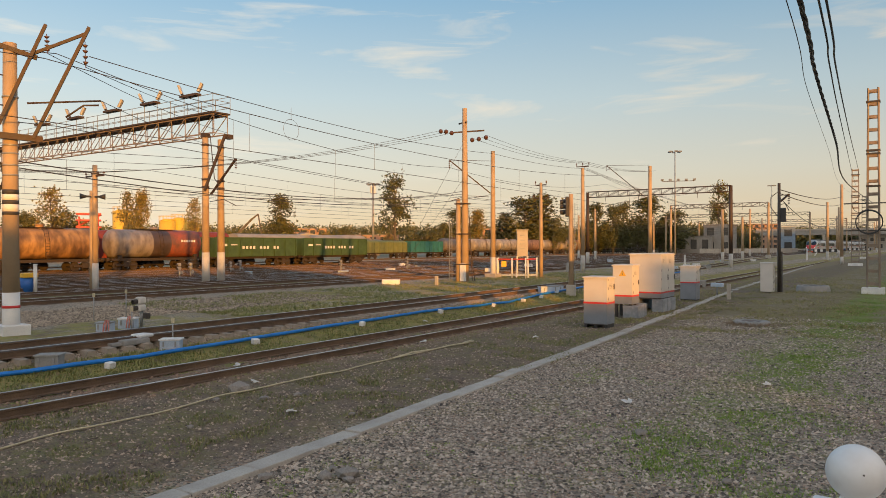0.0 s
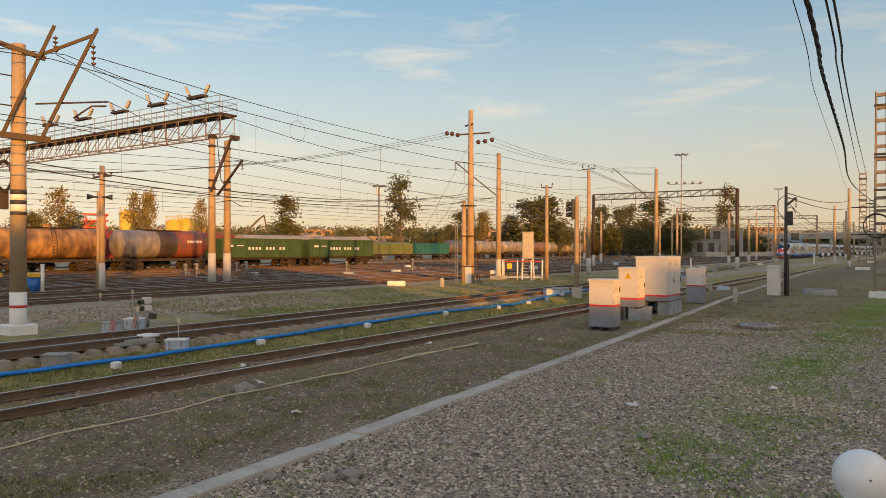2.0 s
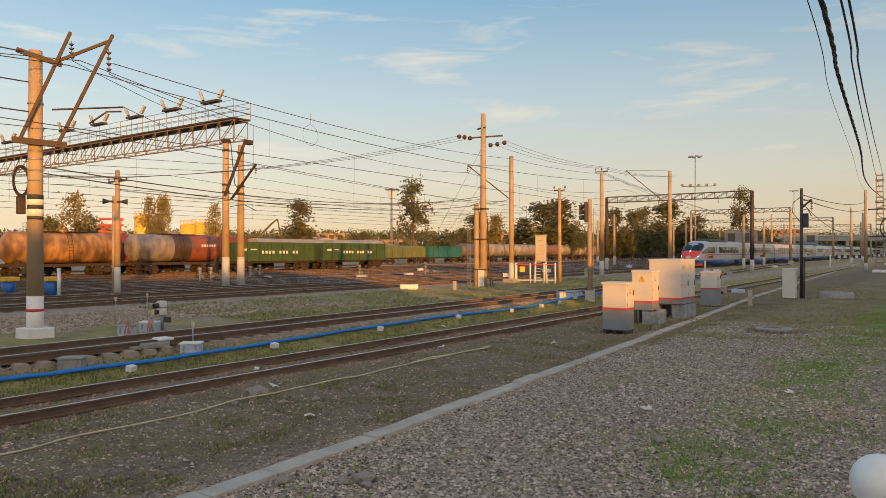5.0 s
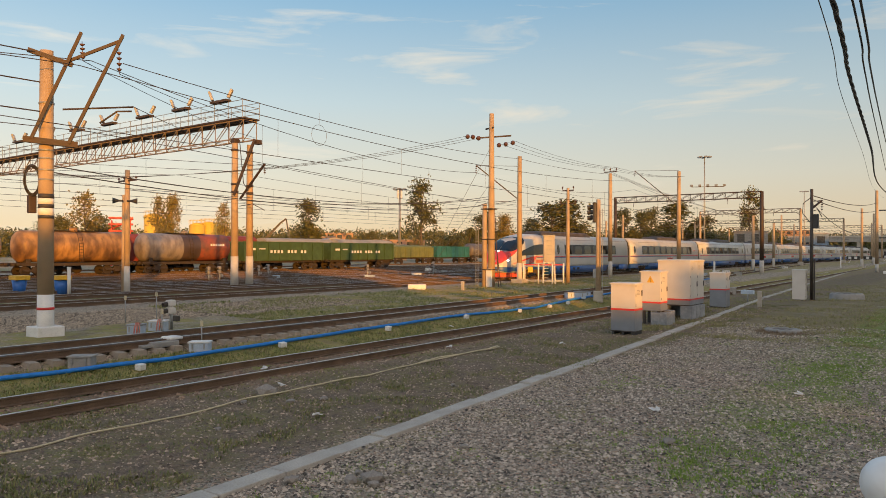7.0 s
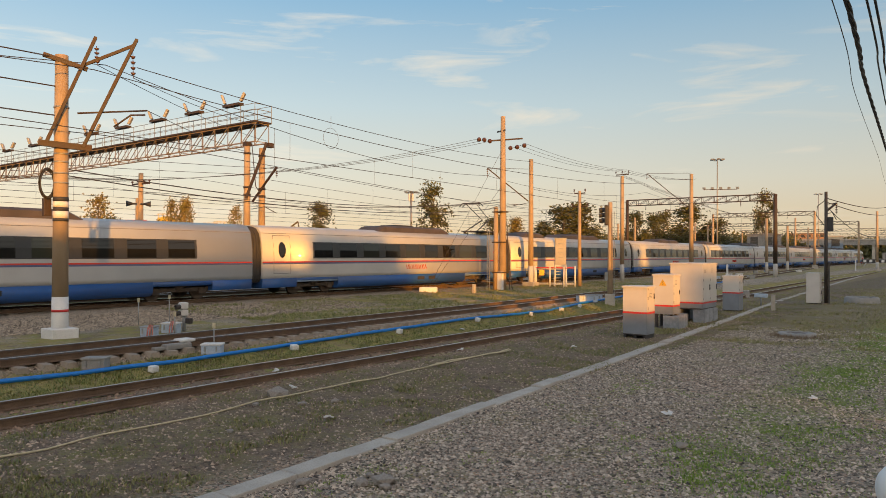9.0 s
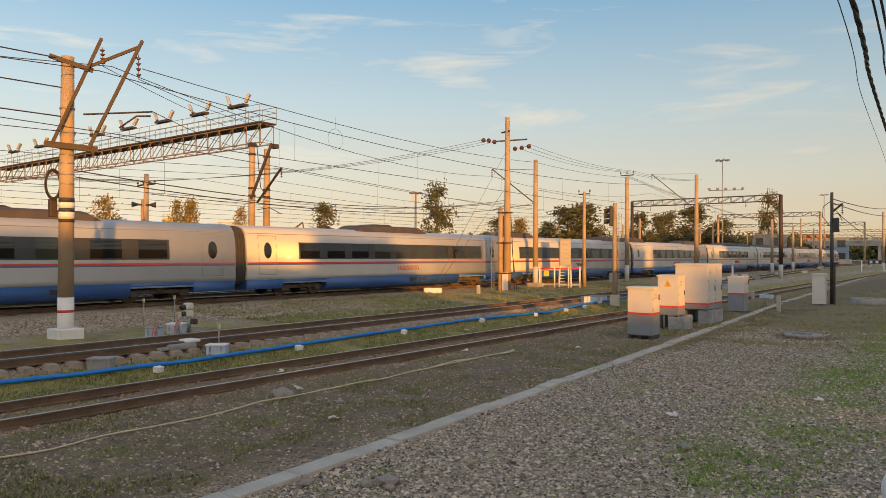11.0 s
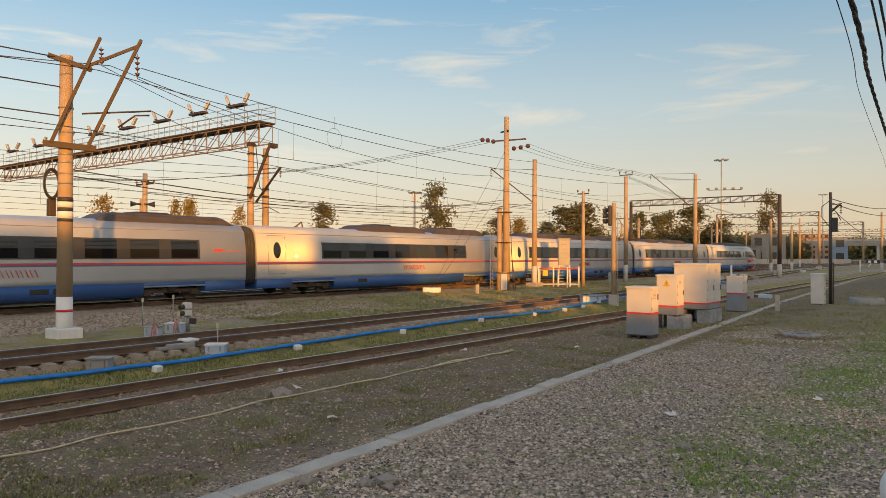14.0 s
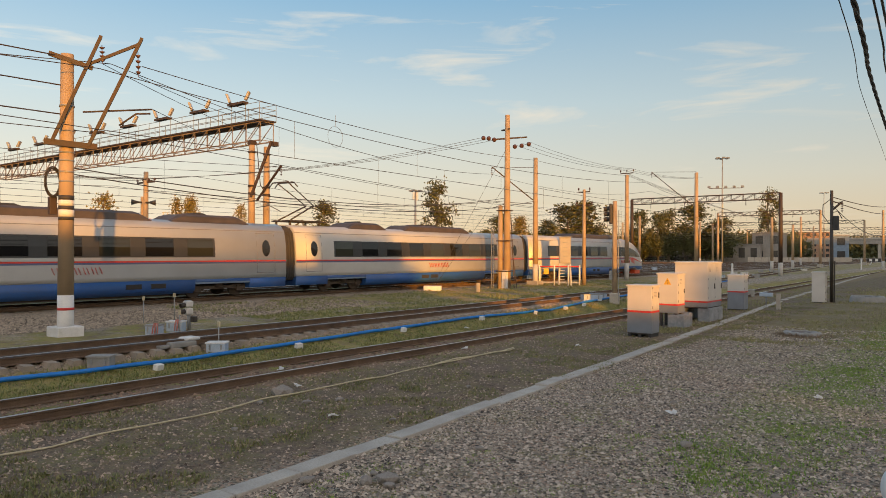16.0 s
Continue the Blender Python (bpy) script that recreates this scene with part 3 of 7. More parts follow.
def strip(bm, y0, y1, z0, z1, out=0.006, n=3):
    """A thin band that follows both car sides."""
    for s in SIDES:
        rows = []
        for k in range(n + 1):
            z = z0 + (z1 - z0) * k / n
            rows.append([(s * (side_x(z) + out), y0, z), (s * (side_x(z) + out), y1, z)])
        for a, b in zip(rows, rows[1:]):
            vs = [bm.verts.new(p) for p in (a[0], a[1], b[1], b[0])]
            bm.faces.new(vs)
        # edges of the band close against the side
        for y in (y0, y1):
            vs = [bm.verts.new(p) for p in ((s * (side_x(z0) + out), y, z0), (s * (side_x(z1) + out), y, z1), (s * (side_x(z1) - 0.03), y, z1), (s * (side_x(z0) - 0.03), y, z0))]
            bm.faces.new(vs)


def shell(bm, y0, y1, z0, z1):
    """The part of the car's skin between two heights."""
    pts = section(1.62, 3.86, 0.28)
    zs = sorted({z0, z1, *[p[1] for p in pts if z0 < p[1] < z1]})
    left = [(-side_x(z), z) for z in zs]
    if z1 >= 3.86:
        left = [(-side_x(z), z) for z in zs if z < 3.72] + [(-0.72 * 1.62, 3.72), (-0.45 * 1.62, 3.84), (0, 3.86)]
        prof = left + [(-x, z) for x, z in left[-2::-1]]
    else:
        prof = left + [(-x, z) for x, z in left[::-1]]
    loft(bm, [[(x, y, z) for x, z in prof] for y in (y0, y1)], closed=True, smooth=True)


def car_meshes():
    L = 24.1
    d = {}
    bm = bm_new(); shell(bm, 0, L, 0.95, 3.86); d["body"] = mesh("body", bm, TRAINW)
    bm = bm_new(); shell(bm, 0.02, 2.4, 0.45, 0.95); shell(bm, 5.6, L - 5.6, 0.28, 0.95); shell(bm, L - 2.4, L - 0.02, 0.45, 0.95); shell(bm, 2.4, 5.6, 0.72, 0.95); shell(bm, L - 5.6, L - 2.4, 0.72, 0.95)
    d["skirt"] = mesh("skirt", bm, TRAINB)
    bm = bm_new(); strip(bm, 0.02, L - 0.02, 1.80, 1.87, 0.004, 1); d["red_stripe"] = mesh("red_stripe", bm, TRAINR)
    bm = bm_new(); strip(bm, 0.02, L - 0.02, 1.72, 1.80, 0.004, 1); d["blue_stripe"] = mesh("blue_stripe", bm, mat("stripe_slate", (0.10, 0.13, 0.25), (0.09, 0.11, 0.22), 0.4, scale=2, bump=0.02))
    bm = bm_new(); strip(bm, 0.02, L - 0.02, 3.385, 3.415, 0.005, 1); d["roof_gutter"] = mesh("roof_gutter", bm, DOORLINE)
    return L, d


def bogie_mesh():
    bm = bm_new()
    for s in (-1, 1):
        box(bm, s * 1.12 - 0.09, -1.75, 0.42, s * 1.12 + 0.09, 1.75, 0.62, None, 0.03)
        for y in (-1.25, 1.25):
            box(bm, s * 1.12 - 0.14, y - 0.2, 0.3, s * 1.12 + 0.14, y + 0.2, 0.62, None, 0.03)
            bar(bm, (s * 1.12, y - 0.32, 0.66), (s * 1.12, y - 0.32, 0.4), 0.09, n=8)
            bar(bm, (s * 1.12, y + 0.32, 0.66), (s * 1.12, y + 0.32, 0.4), 0.09, n=8)
        bar(bm, (s * 1.16, -0.6, 0.55), (s * 1.16, 0.75, 0.75), 0.05, n=8)
        bar(bm, (s * 1.1, 0, 0.5), (s * 1.1, 0, 0.9), 0.25, n=12)
    box(bm, -1.1, -0.3, 0.4, 1.1, 0.3, 0.75)
    return mesh("bogie", bm, BOGIE)


def wheel_mesh():
    bm = bm_new()
    for s in (-1, 1):
        bar(bm, (s * 0.72, 0, 0), (s * 0.86, 0, 0), 0.44, n=20)
        bar(bm, (s * 0.86, 0, 0), (s * 0.90, 0, 0), 0.16, n=12)
    bar(bm, (-0.8, 0, 0), (0.8, 0, 0), 0.09, n=8)
    return mesh("wheelset", bm, BOGIE)


def roof_box(bm, y0, y1, w, h):
    rings = []
    for y, k in ((y0, 0.05), (y0 + 0.5, 0.8), (y0 + 0.8, 1), (y1 - 0.8, 1), (y1 - 0.5, 0.8), (y1, 0.05)):
        rings.append([(-w, y, 3.70), (-w * 0.94, y, 3.76 + h * k * 0.8), (-w * 0.75, y, 3.80 + h * k), (w * 0.75, y, 3.80 + h * k), (w * 0.94, y, 3.76 + h * k * 0.8), (w, y, 3.70)])
    loft(bm, rings, smooth=False)


def outline(bm, y0, y1, z0, z1, wdt=0.03, out=0.007):
    strip(bm, y0, y0 + wdt, z0, z1, out, 4)
    strip(bm, y1 - wdt, y1, z0, z1, out, 4)
    strip(bm, y0, y1, z1 - wdt, z1, out, 1)
    strip(bm, y0, y1, z0, z0 + wdt, out, 1)


def oval(bm, yc, zc, a, b, out=0.01, n=16):
    for s in SIDES:
        vs = []
        for k in range(n):
            t = 2 * math.pi * k / n
            z = zc + b * math.sin(t)
            vs.append(bm.verts.new((s * (side_x(z) + out), yc + a * math.cos(t), z)))
        bm.faces.new(vs)


SILL = mat("sill_pale_blue", (0.20, 0.27, 0.36), (0.15, 0.20, 0.28), 0.5, scale=2, bump=0.03)
DOORLINE = mat("door_gap", (0.22, 0.22, 0.22), (0.18, 0.18, 0.18), 0.6, scale=2, bump=0)
ROOFGREY = mat("roof_grey", (0.085, 0.066, 0.056), (0.055, 0.045, 0.04), 0.6, scale=1.5, bump=0.1)


def pane_material():
    """Dark glass whose tone differs from pane to pane, standing in for varied reflections."""
    m = bpy.data.materials.new("train_pane")
    m.use_nodes = True
    nt = m.node_tree
    b = nt.nodes["Principled BSDF"]
    inf, rp = nt.nodes.new("ShaderNodeObjectInfo"), nt.nodes.new("ShaderNodeValToRGB")
    e = rp.color_ramp.elements
    e[0].color, e[1].color = (0.008, 0.008, 0.009, 1), (0.040, 0.042, 0.030, 1)
    e.new(0.6).color = (0.014, 0.014, 0.013, 1)
    nt.links.new(inf.outputs["Random"], rp.inputs[0])
    nt.links.new(rp.outputs[0], b.inputs["Base Color"])
    b.inputs["Roughness"].default_value = 0.04
    return m


PANE_ME = []


def panes(car, y0, y1):
    """Single panes let into the window band, on both sides."""
    if not PANE_ME:
        pm = pane_material()
        for bm in sided(lambda bm: strip(bm, 0, 1.42, 2.09, 2.91, 0.010, 4)):
            PANE_ME.append(mesh("pane", bm, pm))
    n = int((y1 - y0) / 1.95)
    for k in range(n):
        for me_ in PANE_ME:
            o = part("pane", me_, None, car)
            o.location = (0, y0 + 0.12 + (y1 - y0 - 1.66) * k / (n - 1), 0)


# the eight middle cars: door at the front end, door at the rear end, window band, roof fairings, vents in the skirt, pantograph, painted mark
CARS = [
    (1, 0, 3.6, 21.4, ((9.6, 17.2),), (13.0, 14.2), 21.3, 1),
    (1, 1, 3.3, 20.4, ((9.6, 17.4), (2.6, 6.5)), (15.0,), None, 0),
    (1, 1, 3.5, 21.3, ((8.6, 15.4),), (13.0, 14.0), None, 1),
    (0, 0, 1.9, 20.9, ((0.3, 5.2), (18.6, 23.7)), (10.6, 11.6, 12.6), None, 1),
    (1, 0, 5.5, 21.4, ((0.2, 4.4), (16.6, 23.7)), (13.6, 14.5), None, 1),
    (1, 1, 4.6, 18.8, ((8.2, 14.7), (15.6, 21.9)), (7.6,), None, 1),
    (1, 1, 2.9, 19.6, ((3.4, 16.5), (17.5, 22.0)), (15.0, 16.2), None, 1),
    (1, 1, 2.9, 20.2, ((4.6, 8.0), (9.8, 17.2)), (11.0, 12.0), 0.2, 1)]


def train_car(train, y, spec, me, extra):
    L, d = me
    front, rear, w0, w1, roofs, vents, panto, marked = spec
    car = new("passenger_car"); car.parent = train; car.location = (0, y, 0)
    for k, m in d.items():
        part(k, m, None, car)
    for bm in sided(lambda bm: strip(bm, w0, w1, 2.03, 2.97, 0.006, 4)):
        part("window_band", bm, BAND, car)
    panes(car, w0, w1)
    for there, y0 in ((front, 0.75), (rear, L - 1.95)):
        if there:
            for k, m in extra["door"]:
                o = part(k, m, None, car); o.location = (0, y0, 0)
    if not rear:
        for bm in sided(lambda bm: (strip(bm, w1 + 0.8, w1 + 1.3, 2.40, 2.52, 0.006, 1), strip(bm, w1 + 1.3, w1 + 2.4, 2.44, 2.465, 0.006, 1))):
            part("painted_sign", bm, TRAINR, car, "small red mark")
    for a, b in roofs:
        bm = bm_new(); roof_box(bm, a, b, 1.12, 0.36); fair = part("roof_fairing", bm, ROOFGREY, car, "dark brown roof fairing")
        bm = bm_new(); roof_box(bm, a + (b - a) * 0.18, a + (b - a) * 0.62, 0.85, 0.46); part("vent_cover", bm, RUBBER, fair)
    for q in vents:
        for bm in sided(lambda bm: strip(bm, q, q + 0.75, 0.42, 0.80, 0.007, 2)):
            part("vent_grille", bm, RUBBER, car, "black grille in the skirt")
    if panto is not None:
        part("pantograph", pantograph(panto), None, car)
    if marked:
        for bm in sided(lambda bm: logo(bm, 13.9, 1.30, 1.0)):
            part("painted_mark", bm, TRAINR, car, "red slanted strokes")
    for yb in (4.0, L - 4.0):
        for bm in sided(lambda bm: strip(bm, yb - 1.6, yb + 1.6, 0.72, 0.80, 0.008, 1)):
            part("bogie_sill", bm, SILL, car, "pale blue sill over the bogie")
        o = part("bogie", extra["bogie"], None, car); o.location = (0, yb, 0)
        for dy in (-1.25, 1.25):
            o = part("wheelset", extra["wheel"], None, car); o.location = (0, yb + dy, 0.45)
    return car


def logo(bm, y, z, s):
    """A row of slanted strokes in place of the train's painted name."""
    for side in SIDES:
        x0, x1 = side * (side_x(z) + 0.012), side * (side_x(z + 0.3 * s) + 0.012)
        for k in range(6):
            u = y - side * k * 0.36 * s
            for du in (0.0, 0.2):
                a, b = u - side * du * s, u - side * (du + 0.13) * s
                beam(bm, (x0, a, z), (x1, b, z + 0.3 * s), 0.055 if du else 0.075, 0.012)


def nose_rings():
    """Rings of the driving car's front from its tip to the full section (y=7)."""
    rings = []
    for y, w, top, bot in ((-0.26, 0.06, 1.02, 0.90), (-0.16, 0.30, 1.12, 0.80), (0.0, 0.55, 1.24, 0.70), (0.15, 0.80, 1.40, 0.60), (0.4, 1.04, 1.64, 0.53), (0.9, 1.29, 2.05, 0.50), (1.6, 1.46, 2.60, 0.50), (2.4, 1.55, 3.13, 0.52), (2.9, 1.58, 3.37, 0.58), (3.3, 1.60, 3.52, 0.74), (4.3, 1.62, 3.77, 0.74), (5.2, 1.62, 3.86, 0.74), (7.0, 1.62, 3.86, 0.74)):
        full = section(1.62, 3.86, 0.28)
        ring = []
        f = min(1.0, max(0.0, (y - 1.6) / 2.7))
        for x, z in full:
            k = (z - 0.28) / (3.86 - 0.28)
            za, zb = bot + (top - bot) * k, max(bot, z - (3.86 - top))
            ring.append((x / 1.62 * w, y, za + (zb - za) * f))
        rings.append(ring)
    return rings


def nose_skin(bm, lo, hi, ylo=0.0, yhi=7.0, out=0.0):
    """A band of the nose from ring to ring, between two heights: a share of the section's, or, with 10 added, in metres."""
    ref = section(1.62, 3.86, 0.28)
    rings = nose_rings()
    ks = [(p[1] - 0.28) / 3.58 for p in ref[:10]]

    def at(y, k):
        i = max(j for j in range(len(rings)) if rings[j][0][1] <= y + 1e-6)
        i = min(i, len(rings) - 2)
        t = (y - rings[i][0][1]) / (rings[i + 1][0][1] - rings[i][0][1])
        xs = [a[0] * (1 - t) + b[0] * t for a, b in zip(rings[i][:10], rings[i + 1][:10])]
        zs = [a[2] * (1 - t) + b[2] * t for a, b in zip(rings[i][:10], rings[i + 1][:10])]
        if k > 5:
            z = min(max(k - 10, zs[0]), zs[9])
            return np.interp(z, zs, xs) - out, z
        return np.interp(k, ks, xs) - out, np.interp(k, ks, zs)
    ny = max(2, int((yhi - ylo) / 0.14))
    nk = 10
    for s in SIDES:
        grid = []
        for i in range(ny + 1):
            y = ylo + (yhi - ylo) * i / ny
            l, h = lo(y), hi(y)
            row = []
            for j in range(nk + 1):
                k = l + (h - l) * j / nk
                x, z = at(y, k)
                row.append(bm.verts.new((-s * min(x, 0.0), y - (out if y < 2.6 else 0), z + (out if y < 4.6 else 0))))
            grid.append(row)
        for i in range(ny):
            for j in range(nk):
                f = bm.faces.new((grid[i][j], grid[i + 1][j], grid[i + 1][j + 1], grid[i][j + 1]))
                f.smooth = True


def screen_edge(q):
    """Height of the windscreen's lower edge along the nose."""
    return float(np.interp(q, (1.3, 1.6, 2.6, 3.1, 3.5), (2.25, 2.33, 2.74, 3.06, 3.62)))


def centre_height(q):
    return float(np.interp(q, (-0.26, 0.0, 0.4, 0.9, 1.6, 2.4, 3.3, 4.3, 5.2), (1.02, 1.24, 1.64, 2.05, 2.60, 3.13, 3.52, 3.77, 3.86)))


def end_car(train, y, flip, extra):
    """The driving car: tip at y, or with flip the tail with its tip at y and its body towards smaller y."""
    L = 25.4
    car = new("driving_car"); car.parent = train
    car.matrix_basis = pose(0, y, 0, 0, 0, 180 if flip else 0)
    bm = bm_new(); loft(bm, nose_rings()); part("nose", bm, TRAINW, car, "streamlined white nose")
    bm = bm_new(); shell(bm, 7.0, L, 0.95, 3.86); part("body", bm, TRAINW, car)
    bm = bm_new(); shell(bm, 7.4, L - 5.6, 0.28, 0.95); shell(bm, 7.0, 7.4, 0.74, 0.95); shell(bm, L - 2.4, L - 0.02, 0.45, 0.95); shell(bm, L - 5.6, L - 2.4, 0.72, 0.95); part("skirt", bm, TRAINB, car)
    bm = bm_new(); nose_skin(bm, lambda q: 10.3, lambda q: 11.02 - 0.06 * min(1, max(0, q)), -0.24, 7.0, 0.014); part("nose_stripe", bm, TRAINB, car, "blue nose stripe")
    bm = bm_new(); loft(bm, [[(-w_, y_, 0.14), (w_, y_, 0.14), (w_, y_, 0.56), (-w_, y_, 0.56)] for y_, w_ in ((0.55, 0.6), (0.8, 1.0), (1.3, 1.22), (2.9, 1.32))], smooth=False); part("front_skirt", bm, mat("plough_orange", (0.75, 0.10, 0.03), (0.65, 0.08, 0.03), 0.45, scale=2, bump=0.05), car, "orange-red snow plough skirt")
    for bm in sided(lambda bm: nose_skin(bm, lambda q: 10 + screen_edge(q), lambda q: 10 + max(screen_edge(q), centre_height(q)), 1.32, 3.48, 0.03)):
        part("windscreen", bm, GLASS, car, "dark curved windscreen")
    for bm in sided(lambda bm: nose_skin(bm, lambda q: 11.17 + 0.585 * max(0, q), lambda q: 10 + (centre_height(q) if q < 1.32 else screen_edge(q)), -0.05, 2.7, 0.022)):
        part("front_panel", bm, TRAINR, car, "red flash under the windscreen")
    for bm in sided(lambda bm: nose_skin(bm, lambda q: 11.20 + 0.17 * (q - 1.1), lambda q: 11.22 + 0.23 * (q - 1.1) - 0.07 * max(0, q - 3.2), 1.1, 4.4, 0.018)):
        part("nose_flash", bm, TRAINR, car, "thin red wedge on the white nose")
    for bm in sided(lambda bm: [nose_skin(bm, lambda q, g=g: 11.16 + 0.30 * (q - 3.6) + g, lambda q, g=g: 11.25 + 0.33 * (q - 3.6) + g, 3.65, 4.5 + 1.6 * g, 0.016) for g in (0.0, 0.14, 0.28)]):
        part("wing_mark", bm, TRAINR, car, "red wing-like strokes")
    for bm in sided(lambda bm: nose_skin(bm, lambda q: 11.93 + 0.03 * (q - 2.3), lambda q: 12.10 + 0.84 * math.sin(min(1.57, 0.40 * (q - 1.9))), 1.9, 7.0, 0.014)):
        part("side_window", bm, GLASS, car, "dark pointed cab window")
    for bm in sided(lambda bm: (strip(bm, 7.0, 8.1, 2.04, 2.96, 0.006, 4), strip(bm, 10.3, L - 3.3, 2.04, 2.96, 0.006, 4))):
        part("window_band", bm, BAND, car)
    for bm in sided(lambda bm: nose_skin(bm, lambda q: 11.80, lambda q: 11.87, 4.9, 7.0, 0.006)):
        part("red_stripe", bm, TRAINR, car)
    for bm in sided(lambda bm: nose_skin(bm, lambda q: 11.72, lambda q: 11.80, 4.9, 7.0, 0.006)):
        part("blue_stripe", bm, MATS["stripe_slate"], car)
    for bm in sided(lambda bm: strip(bm, 7.0, L - 0.02, 1.80, 1.87, 0.004, 1)):
        part("red_stripe", bm, TRAINR, car)
    for bm in sided(lambda bm: strip(bm, 7.0, L - 0.02, 1.72, 1.80, 0.004, 1)):
        part("blue_stripe", bm, MATS["stripe_slate"], car)
    for bm in sided(lambda bm: outline(bm, 8.4, 9.65, 1.2, 3.3)):
        part("door", bm, DOORLINE, car)
    for bm in sided(lambda bm: oval(bm, 9.02, 2.5, 0.26, 0.44)):
        part("door_window", bm, GLASS, car)
    bm = bm_new(); roof_box(bm, 6.6, 16.8, 1.12, 0.36); part("roof_fairing", bm, ROOFGREY, car, "dark brown roof fairing")
    for bm in sided(lambda bm: strip(bm, 7.0, L - 0.02, 3.385, 3.415, 0.005, 1)):
        part("roof_gutter", bm, DOORLINE, car)
    for q in (8.2, 9.3, 12.0, 12.9):
        for bm in sided(lambda bm: strip(bm, q, q + 0.5, 0.42, 0.80, 0.007, 2)):
            part("vent_grille", bm, RUBBER, car, "black grille in the skirt")
    for bm in sided(lambda bm: logo(bm, 6.9 if not flip else 4.9, 1.30, 1.0)):
        part("painted_mark", bm, TRAINR, car, "red slanted strokes")
    panes(car, 10.3, L - 3.3)
    lamp = glow("headlight_glow", (1.0, 0.97, 0.9), 5.0 if not flip else 0.5)
    for s in (-1, 1):
        bm = bm_new(); bmesh.ops.create_uvsphere(bm, u_segments=10, v_segments=6, radius=0.11, matrix=pose(s * 1.16, 0.86, 1.56)); part("headlight", bm, lamp, car, "round headlight")
    bm = bm_new(); bmesh.ops.create_uvsphere(bm, u_segments=10, v_segments=6, radius=0.1, matrix=pose(0, 1.22, 2.30)); part("headlight", bm, lamp, car, "round headlight")
    for yb in (5.5, L - 4.0):
        o = part("bogie", extra["bogie"], None, car); o.location = (0, yb, 0)
        for dy in (-1.25, 1.25):
            o = part("wheelset", extra["wheel"], None, car); o.location = (0, yb + dy, 0.45)
    return car


def pantograph(at):
    bm = bm_new()
    for x in (-0.6, 0.6):
        beam(bm, (x, 0, 4.1), (x, 2.6, 4.1), 0.08)
        bar(bm, (x * 0.9, 0.3, 4.15), (x * 0.55, 2.2, 4.9), 0.04, n=6)
        bar(bm, (x * 0.55, 2.2, 4.9), (x * 0.8, 0.2, 5.75), 0.025, n=6)
        for y in (0.2, 2.4):
            bar(bm, (x, y, 3.8), (x, y, 4.1), 0.07, n=8)
    for y in (0.0, 0.4):
        tube(bm, [(-1.0, y, 5.6), (-0.7, y, 5.78), (0.7, y, 5.78), (1.0, y, 5.6)], 0.03)
    box(bm, -0.8, 0, 4.05, 0.8, 2.8, 4.12)
    for v in bm.verts:
        v.co.y += at
        if v.co.z > 4.5:
            v.co.z = 4.5 + (v.co.z - 4.5) * 1.4
    return mesh("pantograph", bm, DARK)


def make_train():
    train = thing("high_speed_train", pose(-32.6, 200, 0.70), "white high-speed passenger train with blue skirt and red stripe", "train")
    me = car_meshes()
    L = me[0]
    doors = []
    for bm in sided(lambda bm: outline(bm, 0, 1.2, 1.2, 3.3)):
        doors.append(("door", mesh("door", bm, DOORLINE)))
    for bm in sided(lambda bm: oval(bm, 0.6, 2.5, 0.26, 0.44)):
        doors.append(("door_window", mesh("door_window", bm, GLASS)))
    extra = {"door": doors, "bogie": bogie_mesh(), "wheel": wheel_mesh()}
    end_car(train, 0, False, extra)
    y = 25.4 + 0.65
    bm = bm_new()
    rings = []
    for k in range(9):
        q = 0.05 * (k % 2)
        rings.append([(x, -0.68 + 0.71 * k / 8, z) for x, z in section(1.52 - q, 3.80 - q, 0.75)])
    loft(bm, rings, smooth=False)
    bellows = mesh("gangway_bellows", bm, RUBBER)
    for spec in CARS:
        train_car(train, y, spec, me, extra)
        o = part("gangway_bellows", bellows, None, train, "black rubber gangway"); o.location = (0, y, 0)
        y += L + 0.7
    o = part("gangway_bellows", bellows, None, train, "black rubber gangway"); o.location = (0, y, 0)
    end_car(train, y + 25.4, True, extra)
    return train, y + 25.4


train, TRAIN_LENGTH = make_train()


# ---- goods wagons ----
WAGDARK = mat("wagon_underframe", (0.028, 0.022, 0.018), (0.045, 0.030, 0.022), 0.9, scale=2, bump=0.3)


